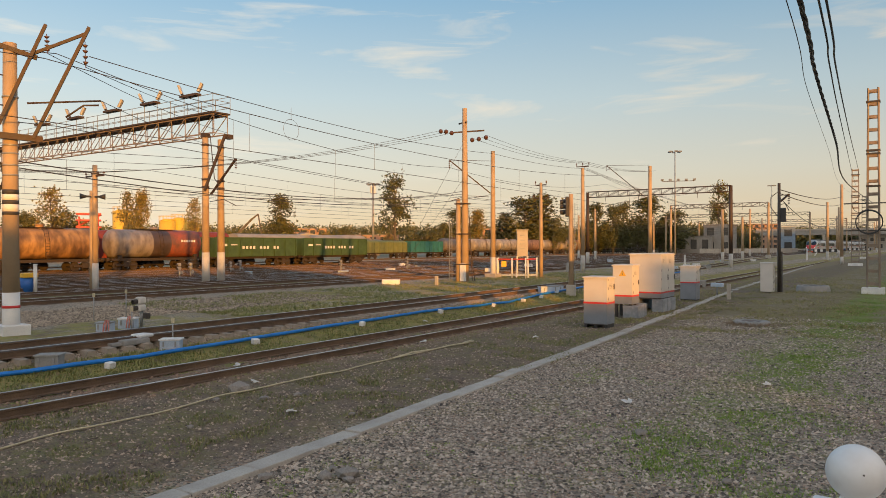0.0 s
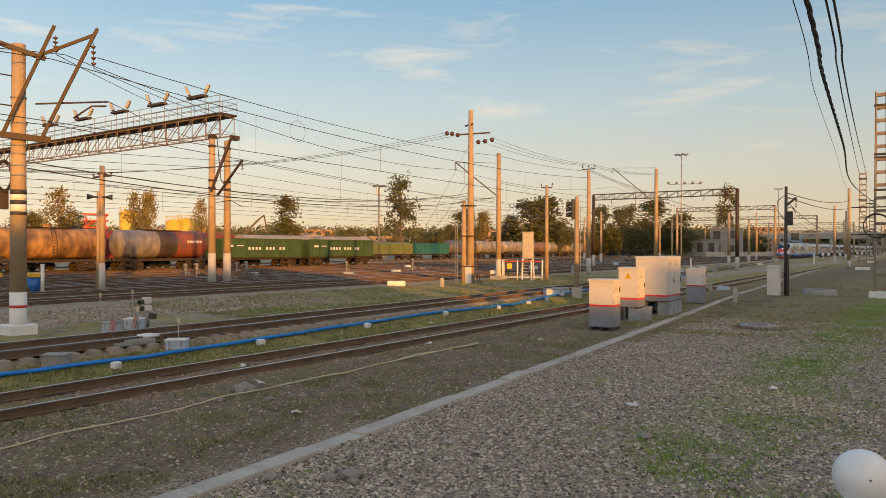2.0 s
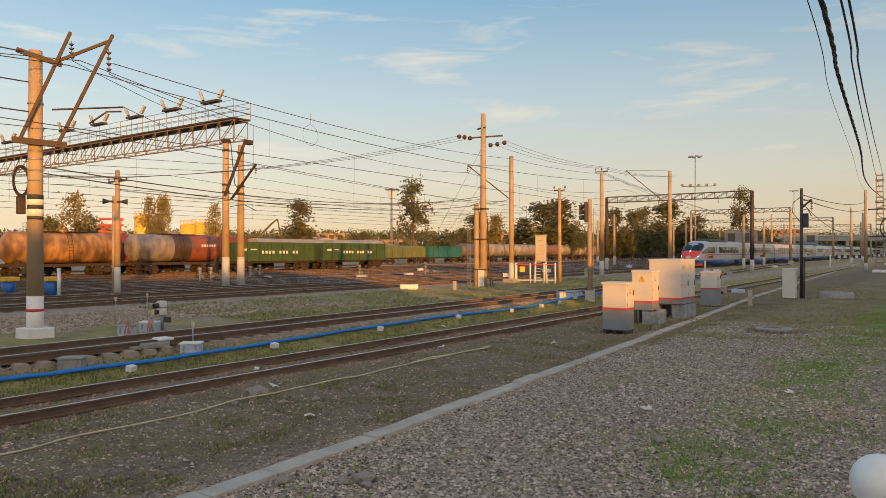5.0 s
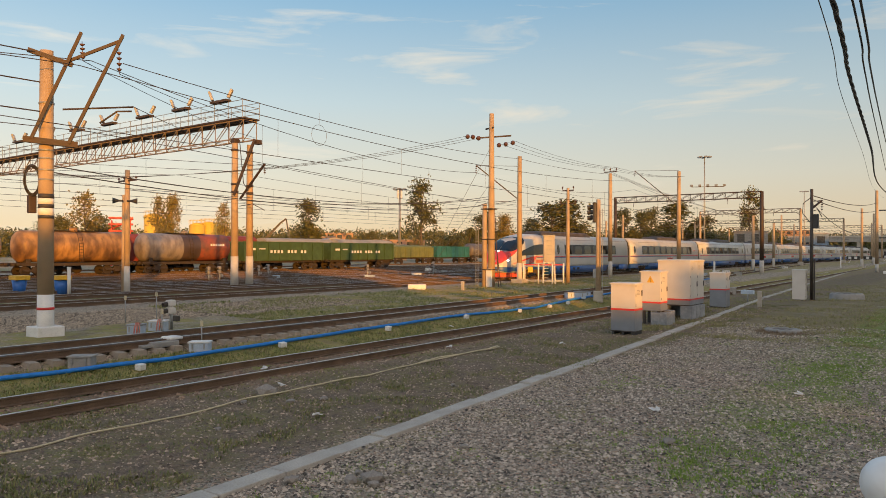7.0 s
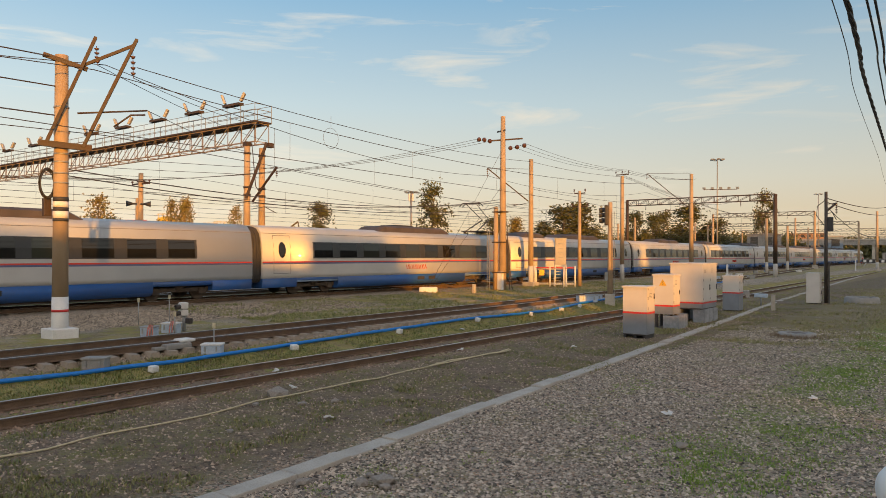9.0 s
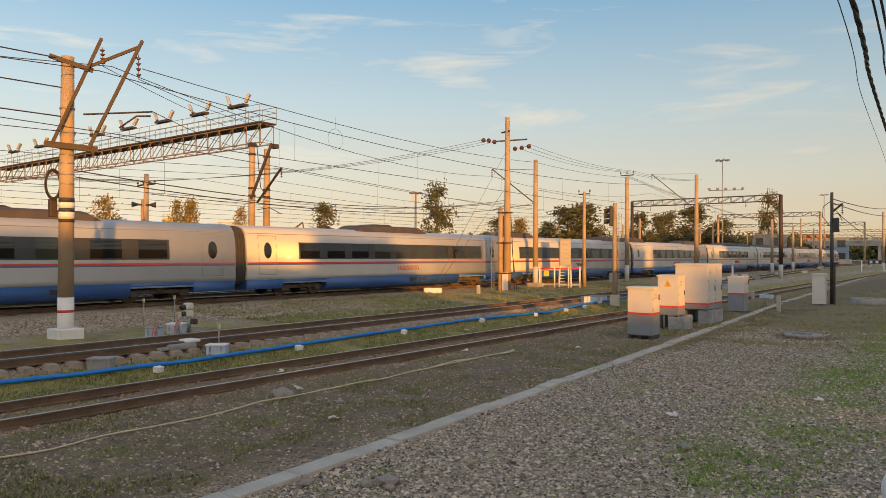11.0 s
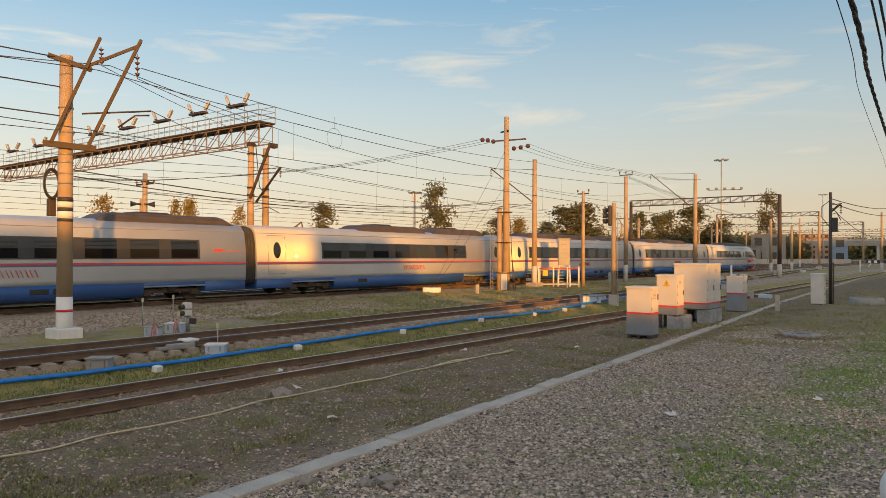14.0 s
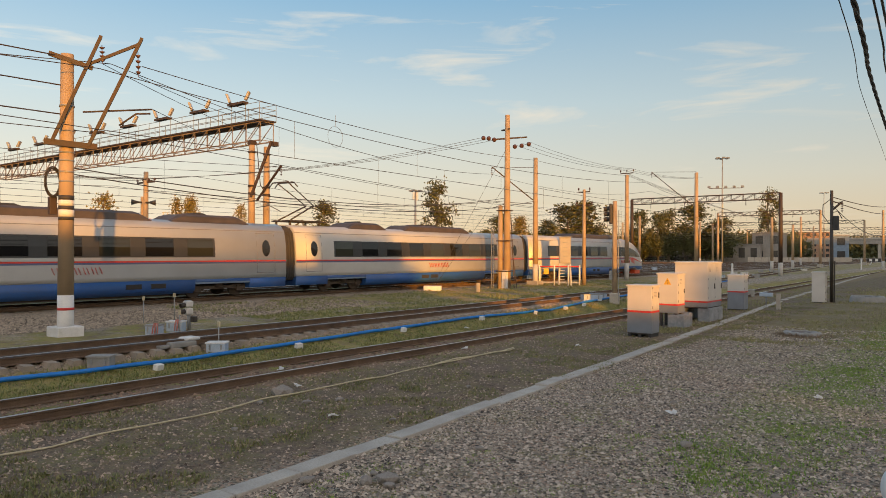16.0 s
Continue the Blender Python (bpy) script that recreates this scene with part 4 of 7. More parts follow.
def wagon_frame(t, L, z=0.95):
    bm = bm_new(); box(bm, -1.1, 0.4, z, 1.1, L - 0.4, z + 0.28); box(bm, -1.35, 0.3, z + 0.1, 1.35, 0.6, z + 0.3); box(bm, -1.35, L - 0.6, z + 0.1, 1.35, L - 0.3, z + 0.3)
    for y in (0, L - 0.4):
        bar(bm, (-0.8, y, z + 0.15), (-0.8, y + 0.4, z + 0.15), 0.18, n=10); bar(bm, (0.8, y, z + 0.15), (0.8, y + 0.4, z + 0.15), 0.18, n=10)
    part("underframe", bm, WAGDARK, t)
    for yc in (2.1, L - 2.1):
        bm = bm_new()
        for s in (-1, 1):
            box(bm, s * 1.0 - 0.1, yc - 1.2, 0.42, s * 1.0 + 0.1, yc + 1.2, 0.62, None, 0.04)
            box(bm, s * 1.0 - 0.12, yc - 0.35, 0.3, s * 1.0 + 0.12, yc + 0.35, 0.9, None, 0.05)
        box(bm, -0.98, yc - 0.2, 0.5, 0.98, yc + 0.2, 0.75)
        part("bogie", bm, WAGDARK, t)
        for dy in (-0.93, 0.93):
            bm = bm_new()
            for s in (-1, 1):
                bar(bm, (s * 0.72, yc + dy, 0.475), (s * 0.86, yc + dy, 0.475), 0.475, n=18)
            bar(bm, (-0.9, yc + dy, 0.475), (0.9, yc + dy, 0.475), 0.09, n=8)
            part("wheelset", bm, WAGDARK, t)


def tank_wagon(x, y, c1, c2, label, stripe=None):
    L, r = 12.0, 1.5
    t = thing("tank_wagon", pose(x, y, ground_z(x) + 0.2), label, "wagon", "parked tank wagons")
    wagon_frame(t, L)
    m = mat("tank_" + label[:12].replace(" ", "_"), c1, c2, 0.5, 0.1, scale=1.5, bump=0.1, stretch=(0.4, 0.7, 0.35), c3=tuple(v * 0.35 for v in c1), fine=3.0)
    bm = bm_new()
    rings = []
    for yy, k in ((0.55, 0.3), (0.62, 0.62), (0.75, 0.84), (0.95, 0.97), (1.15, 1.0), (L - 1.15, 1.0), (L - 0.95, 0.97), (L - 0.75, 0.84), (L - 0.62, 0.62), (L - 0.55, 0.3)):
        rings.append([(r * k * math.cos(2 * math.pi * j / 28), yy, 2.78 + r * k * math.sin(2 * math.pi * j / 28)) for j in range(28)])
    loft(bm, rings)
    tank = part("tank", bm, m, t)
    if stripe:
        bm = bm_new()
        rings = [[((r + 0.012) * math.cos(2 * math.pi * j / 28), yy, 2.78 + (r + 0.012) * math.sin(2 * math.pi * j / 28)) for j in range(28)] for yy in (L * 0.42, L * 0.60)]
        loft(bm, rings, caps=False)
        red_end = bm_new()
        loft(red_end, [[((r + 0.012) * k * math.cos(2 * math.pi * j / 28), yy, 2.78 + (r + 0.012) * k * math.sin(2 * math.pi * j / 28)) for j in range(28)] for yy, k in ((L * 0.60, 1), (L - 1.15, 1), (L - 0.95, 0.97), (L - 0.75, 0.84))], caps=False)
        part("painted_end", red_end, mat("tank_red", (0.34, 0.075, 0.03), (0.15, 0.065, 0.04), 0.5, scale=0.6, bump=0.1, c3=(0.10, 0.05, 0.035), fine=3.0), tank, "red painted end")
        marks = bm_new()
        for q in range(6):
            box(marks, 1.49, L * 0.70 + q * 0.32, 2.95, 1.53, L * 0.70 + q * 0.32 + 0.22, 3.2)
        part("painted_bars", marks, WHITE, tank, "white painted bars")
        # the dark band round the middle is cast shade put into the colour
        part("spill_stain", bm, mat("oil_stain", (0.05, 0.035, 0.03), (0.09, 0.06, 0.05), 0.4, scale=1, bump=0.1), tank, "dark band standing in for cast shade")
    bm = bm_new(); bar(bm, (0, L / 2, 4.2), (0, L / 2, 4.55), 0.42, 0.38, 14); bar(bm, (0, L / 2, 4.55), (0, L / 2, 4.63), 0.46, 0.3, 14)
    part("dome", bm, m, t)
    for yy in (1.4, L - 1.4):
        bm = bm_new(); box(bm, -1.05, yy - 0.2, 1.2, 1.05, yy + 0.2, 1.6)
        part("saddle", bm, WAGDARK, t)
    for s in (-1, 1):
        bm = bm_new()
        for dy in (-0.2, 0.2):
            tube(bm, [(s * 1.55, L / 2 + dy, 1.2), (s * 1.58, L / 2 + dy, 2.9), (s * 1.2, L / 2 + dy, 4.0), (s * 0.5, L / 2 + dy, 4.4)], 0.025)
        for k in range(9):
            z = 1.3 + 0.3 * k
            xx = 1.56 if z < 2.9 else 1.58 - (z - 2.9) * 0.36
            bar(bm, (s * xx, L / 2 - 0.2, z), (s * xx, L / 2 + 0.2, z), 0.02, n=5)
        part("ladder", bm, STEEL, t)
    bm = bm_new(); box(bm, -0.5, L / 2 - 2.3, 4.29, 0.5, L / 2 + 2.3, 4.34)
    part("walkway", bm, WAGDARK, t)
    return t


def gondola(x, y, c1, label, L=13.4, h=3.45, lettered=True):
    t = thing("gondola_wagon", pose(x, y, ground_z(x) + 0.2), label, "wagon", "parked open wagons")
    wagon_frame(t, L)
    m = mat("gondola_" + label[:10].replace(" ", "_"), c1, tuple(v * 0.7 for v in c1), 0.6, 0.1, scale=1.0, bump=0.15, c3=tuple(v * 0.6 for v in c1))
    bm = bm_new()
    for s in (-1, 1):
        box(bm, s * 1.42 - 0.04, 0.3, 1.25, s * 1.42 + 0.04, L - 0.3, h)
    for yy in (0.3, L - 0.38):
        box(bm, -1.38, yy, 1.25, 1.38, yy + 0.08, h)
    box(bm, -1.38, 0.38, 1.22, 1.38, L - 0.38, 1.3)
    part("body", bm, m, t)
    n = 7
    for s in (-1, 1):
        for k in range(n + 1):
            yy = 0.35 + (L - 0.7) * k / n
            bm = bm_new(); box(bm, s * 1.46, yy - 0.07, 1.2, s * 1.46 + s * 0.12, yy + 0.07, h - 0.02)
            part("stanchion", bm, m, t)
        bm = bm_new(); box(bm, s * 1.42 - 0.09, 0.25, h, s * 1.42 + 0.09, L - 0.25, h + 0.11)
        part("top_rail", bm, m, t)
    if lettered:
        bm = bm_new()
        for k in range(11):
            yy = 4.2 + k * 0.55
            if k in (4, 8):
                continue
            box(bm, 1.585, yy, 2.15, 1.60, yy + 0.32, 2.5)
        box(bm, 1.47, 1.2, 2.5, 1.50, 2.0, 2.75)
        box(bm, 1.47, 2.6, 2.6, 1.50, 3.5, 2.72)
        part("painted_bars", bm, WHITE, t, "white painted bars")
    return t


def covered_wagon(x, y, c1, label, L=13.0, top=4.3):
    t = thing("hopper_wagon", pose(x, y, ground_z(x) + 0.2), label, "wagon", "parked covered wagons")
    wagon_frame(t, L)
    m = mat("hopper_" + label[:12].replace(" ", "_"), c1, tuple(v * 0.75 for v in c1), 0.6, 0.1, scale=0.8, bump=0.15, c3=tuple(v * 0.6 for v in c1))
    bm = bm_new()
    prof = [(-1.5, 1.25), (-1.52, 3.3), (-1.3, top - 0.45), (-0.8, top - 0.1), (0, top), (0.8, top - 0.1), (1.3, top - 0.45), (1.52, 3.3), (1.5, 1.25)]
    loft(bm, [[(u, yy, w) for u, w in prof] for yy in (0.4, L - 0.4)], smooth=False)
    part("body", bm, m, t)
    for s in (-1, 1):
        for k in range(9):
            yy = 0.5 + (L - 1.0) * k / 8
            bm = bm_new(); box(bm, s * 1.5, yy - 0.05, 1.25, s * 1.5 + s * 0.09, yy + 0.05, 3.35)
            part("rib", bm, m, t)
    return t


tank_wagon(-71, 40.9, (0.30, 0.26, 0.235), (0.19, 0.16, 0.145), "grey tank wagon stained with black oil", True)
tank_wagon(-71, 28.7, (0.46, 0.25, 0.085), (0.085, 0.045, 0.028), "rusty brown tank wagon with ladder")
tank_wagon(-71, 16.5, (0.34, 0.25, 0.17), (0.18, 0.12, 0.08), "weathered beige tank wagon on the siding")
tank_wagon(-71, 4.3, (0.46, 0.25, 0.085), (0.085, 0.045, 0.028), "rusty brown tank wagon with ladder")
gondola(-71, 53.6, (0.055, 0.105, 0.035), "green open goods wagon with white painted bars")
gondola(-71, 67.8, (0.055, 0.105, 0.035), "green open goods wagon with white painted bars")
for k in range(2):
    covered_wagon(-77, 34.6 + 13.6 * k, (0.26, 0.045, 0.025), "dark red covered hopper wagon behind the tanks", top=4.35)
for k in range(2):
    covered_wagon(-77, 62 + 13.3 * k, (0.36, 0.33, 0.29), "pale grey covered hopper wagon behind green wagons", top=4.2)
covered_wagon(-93, 106.8, (0.17, 0.19, 0.06), "faded yellow-green covered goods wagon", top=3.7)
gondola(-93, 120.3, (0.03, 0.16, 0.16), "turquoise open goods wagon with white marks", L=12.6, lettered=False)
TONES = [((0.12, 0.11, 0.11), (0.18, 0.15, 0.13), "dark grey tank wagon in the far row"), ((0.34, 0.31, 0.27), (0.26, 0.21, 0.17), "cream tank wagon in the far row"), ((0.28, 0.17, 0.12), (0.20, 0.12, 0.09), "brownish tank wagon in the far row")]
for k in range(12):
    a, b, l = TONES[(0, 1, 1, 2, 1, 1, 2, 1, 2, 1, 0, 2)[k]]
    tank_wagon(-93, 133.4 + 12.2 * k, a, b, l)


# ---- overhead line: mast with slanted arms ----
def strut(bm, a, b, gap=0.16, w=0.06):
    """Two steel channels side by side, joined by short plates."""
    a, b = Vector(a), Vector(b)
    d = (b - a).normalized()
    s = d.cross(Vector((0, 0, 1))).normalized() * gap / 2
    beam(bm, a + s, b + s, w, w * 1.6)
    beam(bm, a - s, b - s, w, w * 1.6)
    n = int((b - a).length / 0.6)
    for k in range(n + 1):
        p = a + (b - a) * k / n
        beam(bm, p - s, p + s, 0.05, 0.02)


def insulator(bm, a, b, n=4):
    a, b = Vector(a), Vector(b)
    bar(bm, a, b, 0.012, n=5)
    for k in range(n):
        p, q = a + (b - a) * (k + 0.6) / (n + 0.6), a + (b - a) * (k + 1.0) / (n + 0.6)
        bar(bm, p, q, 0.085, 0.04, 9)


def dress_left_mast(t):
    # in the mast's own space: its foot is at the origin
    for k, (z0, z1, m) in enumerate(((3.58, 3.68, BLACK), (3.68, 3.9, WHITE), (3.9, 4.02, BLACK), (4.02, 4.2, WHITE), (4.2, 4.34, BLACK))):
        bm = bm_new(); bar(bm, (0, 0, z0), (0, 0, z1), 0.2255, 0.2255, 18)
        part("painted_band", bm, m, t, "black painted band" if m is BLACK else "white painted band")
    bm = bm_new(); bar(bm, (0, 0, 0.78), (0, 0, 0.86), 0.247, 0.247, 18)
    part("red_band", bm, RED, t, "red painted band")
    for z in (4.75, 5.05, 5.4, 5.65, 5.9, 7.1):
        bm = bm_new(); bar(bm, (0, 0, z), (0, 0, z + 0.05), 0.222, 0.222, 18)
        part("steel_band", bm, GALV, t)
    bm = bm_new(); beam(bm, (0.05, -0.7, 5.95), (0.62, 0.65, 5.87), 0.14, 0.18)
    part("bracket_beam", bm, STEEL, t)
    bm = bm_new(); strut(bm, (0.13, -0.5, 5.98), (0.67, 0.72, 9.36)); part("slanted_arm", bm, STEEL, t, "brown steel channel arm")
    bm = bm_new(); strut(bm, (0.52, 0.42, 5.89), (1.22, 1.77, 9.44)); part("slanted_arm", bm, STEEL, t, "brown steel channel arm")
    bm = bm_new(); beam(bm, (0.5, 0.42, 8.45), (1.18, 1.7, 9.25), 0.09); part("tie_bar", bm, STEEL, t)
    bm = bm_new(); beam(bm, (-0.12, -0.5, 8.7), (0.5, 0.55, 8.35), 0.10, 0.14); part("top_beam", bm, STEEL, t)
    bm = bm_new(); insulator(bm, (0.67, 0.75, 9.1), (0.67, 0.78, 8.5)); part("insulator", bm, CERAMIC, t, "brown insulator string")
    bm = bm_new(); insulator(bm, (1.15, 1.68, 9.0), (1.15, 1.7, 8.2)); part("insulator", bm, CERAMIC, t, "brown insulator string")
    bm = bm_new(); tube(bm, [(0.4, 0.3, 6.95), (1.1, 2.2, 7.25)], 0.03); tube(bm, [(0.9, 1.2, 6.6), (1.2, 1.6, 7.0), (1.35, 2.0, 7.05)], 0.03); part("register_arm", bm, STEEL, t)
    bm = bm_new()
    for k in range(5):
        r = 0.36 + 0.03 * (k % 3)
        pts = [(-0.25 + 0.03 * k, -0.32 + r * 0.6 * math.cos(a), 4.75 + r * math.sin(a) * 1.15) for a in [2 * math.pi * j / 20 for j in range(21)]]
        tube(bm, pts, 0.018, 5)
    part("cable_coil", bm, BLACK, t, "coil of black cable")
    bm = bm_new(); box(bm, -0.38, -0.4, 3.75, -0.2, -0.18, 4.3, None, 0.02); part("terminal_box", bm, STEEL, t)


dress_left_mast(mast_left)


# ---- lighting gantry across the yard ----
def truss(bm, x0, x1, y0, y1, z0, z1, step, chord=0.09, web=0.05):
    for y in (y0, y1):
        for z in (z0, z1):
            beam(bm, (x0, y, z), (x1, y, z), chord, chord)
        n = max(1, round((x1 - x0) / step))
        for k in range(n + 1):
            x = x0 + (x1 - x0) * k / n
            beam(bm, (x, y, z0), (x, y, z1), web)
            if k < n:
                xx = x0 + (x1 - x0) * (k + 1) / n
                beam(bm, (x, y, z0), (xx, y, z1), web)
    n = max(1, round((x1 - x0) / step))
    for k in range(n + 1):
        x = x0 + (x1 - x0) * k / n
        for z in (z0, z1):
            beam(bm, (x, y0, z), (x, y1, z), web)


GANTRY_STEEL = mat("gantry_steel", (0.27, 0.21, 0.16), (0.19, 0.14, 0.10), 0.7, 0.1, scale=1.5, bump=0.2)


def lit_gantry():
    t = thing("lighting_gantry", pose(-39.5, 31.1, 0.52), "long steel lattice gantry with railed walkway over the tracks", "gantry")
    bm = bm_new(); truss(bm, -44.5, 0.0, -0.55, 0.55, 10.05, 11.3, 1.55, 0.08, 0.04); part("truss", bm, GANTRY_STEEL, t)
    bm = bm_new(); box(bm, -44.5, -0.72, 11.36, 0.1, 0.72, 11.46); part("walkway", bm, STEEL, t, "brown walkway planks")
    for y in (-0.7, 0.7):
        bm = bm_new()
        for z in (11.85, 12.2, 12.6):
            bar(bm, (-44.5, y, z), (0.1, y, z), 0.022, n=5)
        for k in range(30):
            x = -44.5 + 44.6 * k / 29
            bar(bm, (x, y, 11.4), (x, y, 12.6), 0.022, n=5)
        part("handrail", bm, GALV, t, "grey tubular handrail")
    bm = bm_new()
    for z in (11.85, 12.2, 12.6):
        bar(bm, (0.1, -0.7, z), (0.1, 0.7, z), 0.022, n=5)
    part("end_rail", bm, GALV, t)
    for x in (-39, -33, -27.5, -22.0, -16.8, -11.6, -6.8, -2.2):
        bm = bm_new(); box(bm, x - 0.9, -1.0, 12.62, x + 0.9, -0.55, 12.78)
        base = part("lamp_shelf", bm, STEEL, t)
        for dx, tilt in ((-0.8, -20), (0.8, 25)):
            bm = bm_new(); box(bm, -0.07, -0.2, 0.1, 0.07, 0.2, 0.75, pose(x + dx, -0.8, 12.78, 0, tilt, 40), 0.02)
            part("floodlight", bm, GALV, base, "grey floodlight housing")
            bm = bm_new(); box(bm, 0.072, -0.17, 0.14, 0.09, 0.17, 0.70, pose(x + dx, -0.8, 12.78, 0, tilt, 40))
            part("lamp_glass", bm, mat("lamp_glass", (0.5, 0.45, 0.38), (0.42, 0.38, 0.32), 0.15, scale=3, bump=0), base)
    bm = bm_new(); beam(bm, (-0.4, -1.0, 6.2), (1.0, -0.4, 9.9), 0.12, 0.16); part("brace", bm, STEEL, t, "slanted brown steel brace")
    bm = bm_new(); tube(bm, [(0.6, -0.6, 6.5), (0.1, -0.6, 7.0), (-0.2, -0.7, 9.9)], 0.03); part("brace_rod", bm, STEEL, t)
    for x in (-0.7, 0.0):
        bm = bm_new(); box(bm, x - 0.2, -0.9 if x < -0.3 else 0.45, 9.75, x + 0.2, -0.5 if x < -0.3 else 0.85, 10.05); part("leg_bracket", bm, STEEL, t)


lit_gantry()


def portal(y, x0, x1, z, zg, step=1.6, legs=True, drop=()):
    t = thing("overhead_line_portal", pose(x0, y, zg), "brown steel lattice portal holding the overhead wires", "gantry", "overhead line portals")
    w = x1 - x0
    bm = bm_new(); truss(bm, 0, w, -0.3, 0.3, z - 0.75 - zg, z - zg, step, 0.09, 0.05); part("truss", bm, STEEL, t)
    if legs:
        for x in (0, w):
            bm = bm_new(); bar(bm, (x, 0, -0.2), (x, 0, z - zg - 0.1), 0.27, 0.22, 12); part("leg", bm, CONC, t, "grey concrete leg")
            bm = bm_new(); box(bm, x - 0.45, -0.45, -0.2, x + 0.45, 0.45, 0.7, None, 0.04); part("footing", bm, CONC_L, t)
            k = 0.8 if x == 0 else -0.8
            bm = bm_new(); beam(bm, (x, 0, z - zg - 1.4), (x + k, 0, z - zg - 0.75), 0.08); part("knee_brace", bm, STEEL, t)
    for x in drop:
        bm = bm_new(); insulator(bm, (x - x0, 0, z - zg - 0.75), (x - x0, 0, z - zg - 1.4)); part("insulator", bm, CERAMIC, t)


portal(92.9, -39.8, -21.0, 10.4, 0.45, 1.5, legs=False, drop=(-37.2, -32.6, -25))
portal(154, -47.0, -27.7, 11.6, 0.45, 1.6, drop=(-42.4, -37.2, -32.6))
portal(205, -64.0, -27.0, 11.6, 0.45, 2.0)
portal(262, -70.0, -24.0, 11.6, 0.45, 2.2)
portal(320, -72.0, -20.0, 11.8, 0.45, 2.4)
portal(380, -75.0, -14.0, 12.0, 0.45, 2.6)


# ---- fittings on the other poles ----
def extra_part(p, name, bm, m, label=""):
    return part(name, bm, m, p, label)


poles = [o for o in bpy.data.objects if o.name.startswith("catenary_mast")]


def pole_at(x, y):
    return min(poles, key=lambda o: (o.location.x - x) ** 2 + (o.location.y - y) ** 2)


def dress_tall_pole():
    p = pole_at(-28.4, 44.0)
    bm = bm_new(); beam(bm, (-0.75, 0.4, 11.6), (0.3, -0.2, 11.55), 0.1); extra_part(p, "crossarm", bm, STEEL)
    bm = bm_new(); beam(bm, (-0.9, -0.45, 10.85), (1.3, 0.6, 10.95), 0.1); extra_part(p, "crossarm", bm, STEEL)
    for x, y, z in ((-1.5, -0.9, 10.95), (-1.1, -0.8, 10.9), (-0.75, -0.6, 10.8), (0.45, 0.3, 10.3), (0.9, 0.5, 10.35), (1.35, 0.75, 10.45)):
        bm = bm_new(); bmesh.ops.create_uvsphere(bm, u_segments=8, v_segments=6, radius=0.17, matrix=pose(x, y, z)); extra_part(p, "insulator", bm, CERAMIC, "dark insulator bell")
    bm = bm_new(); bar(bm, (-0.42, -0.25, -0.1), (-0.42, -0.25, 6.0), 0.2, 0.16, 12); extra_part(p, "side_pole", bm, CONC, "shorter concrete side pole")
    for z in (1.2, 3.4, 5.6):
        bm = bm_new(); box(bm, -0.65, -0.45, z, 0.3, 0.3, z + 0.08); extra_part(p, "clamp", bm, STEEL)
    bm = bm_new(); beam(bm, (0.5, 0.2, 0), (0.28, 0.1, 5.0), 0.05); beam(bm, (0.62, 0.35, 0), (0.28, 0.2, 3.0), 0.05); extra_part(p, "cable_conduit", bm, STEEL)
    bm = bm_new(); box(bm, -0.2, -0.42, 0, 0.25, -0.24, 1.3, None, 0.02); extra_part(p, "white_guard", bm, WHITE, "chipped white guard board")
    bm = bm_new()
    for dx in (-0.95, -0.75):
        bar(bm, (dx, -0.6, 0), (dx, -0.6, 4.4), 0.025, n=5)
    for k in range(14):
        bar(bm, (-0.95, -0.6, 0.3 + 0.3 * k), (-0.75, -0.6, 0.3 + 0.3 * k), 0.018, n=5)
    extra_part(p, "ladder", bm, GALV)


dress_tall_pole()


def cantilever(p, base, tip, reg):
    bm = bm_new(); strut(bm, base, tip, 0.1, 0.05); extra_part(p, "cantilever", bm, STEEL, "slanted brown cantilever arm")
    b, e = Vector(base), Vector(tip)
    bm = bm_new(); bar(bm, (0, 0, e.z - 0.1), e, 0.02, n=5); extra_part(p, "tie_rod", bm, STEEL)
    bm = bm_new(); insulator(bm, e, e - Vector((0, 0, 0.7))); extra_part(p, "insulator", bm, CERAMIC)
    bm = bm_new(); tube(bm, [b + Vector((-0.1, 0, reg)), (e.x * 0.6, e.y * 0.6, b.z + reg + 0.1), (e.x, e.y, b.z + reg - 0.35)], 0.025); extra_part(p, "register_arm", bm, STEEL)


cantilever(pole_at(-29.7, 50.2), (-0.18, -0.1, 6.8), (-3.0, -1.85, 9.5), -0.3)
cantilever(pole_at(-28.0, 83.7), (-0.3, -0.1, 8.1), (-4.7, -1.7, 12.2), -0.4)
cantilever(pole_at(-40.2, 30.4), (0.2, 0.3, 6.0), (2.6, 0.4, 8.2), -0.5)
cantilever(pole_at(-8.41, 50.3), (0.05, 0.05, 5.8), (0.5, 0.5, 6.3), -0.2)
p = pole_at(-28.8, 66.0); crossarm(p, 10.35, 0.65, 3, 0.35)
p = pole_at(-27.4, 54.2); crossarm(p, 7.7, 0.5, 2, 0.35); crossarm(p, 6.6, 0.7, 2, 0.25)
p = pole_at(-38.3, 21.7); crossarm(p, 6.4, 0.9, 4, 0.2)
bm = bm_new(); bar(bm, (-0.3, 0, 0), (-0.3, 0, 5.6), 0.15, 0.13, 10); extra_part(p, "side_pole", bm, CONC)
for s in (-1, 1):
    bm = bm_new(); bar(bm, (0.12 + s * 0.04, -0.2 + s * 0.08, 5.25), (0.12 + s * 0.15, -0.2 + s * 0.27, 5.25), 0.05, 0.06, 10); bar(bm, (0.12 + s * 0.15, -0.2 + s * 0.27, 5.25), (0.12 + s * 0.32, -0.2 + s * 0.55, 5.25), 0.06, 0.17, 14)
    extra_part(p, "loudspeaker_horn", bm, BLACK, "black horn loudspeaker")
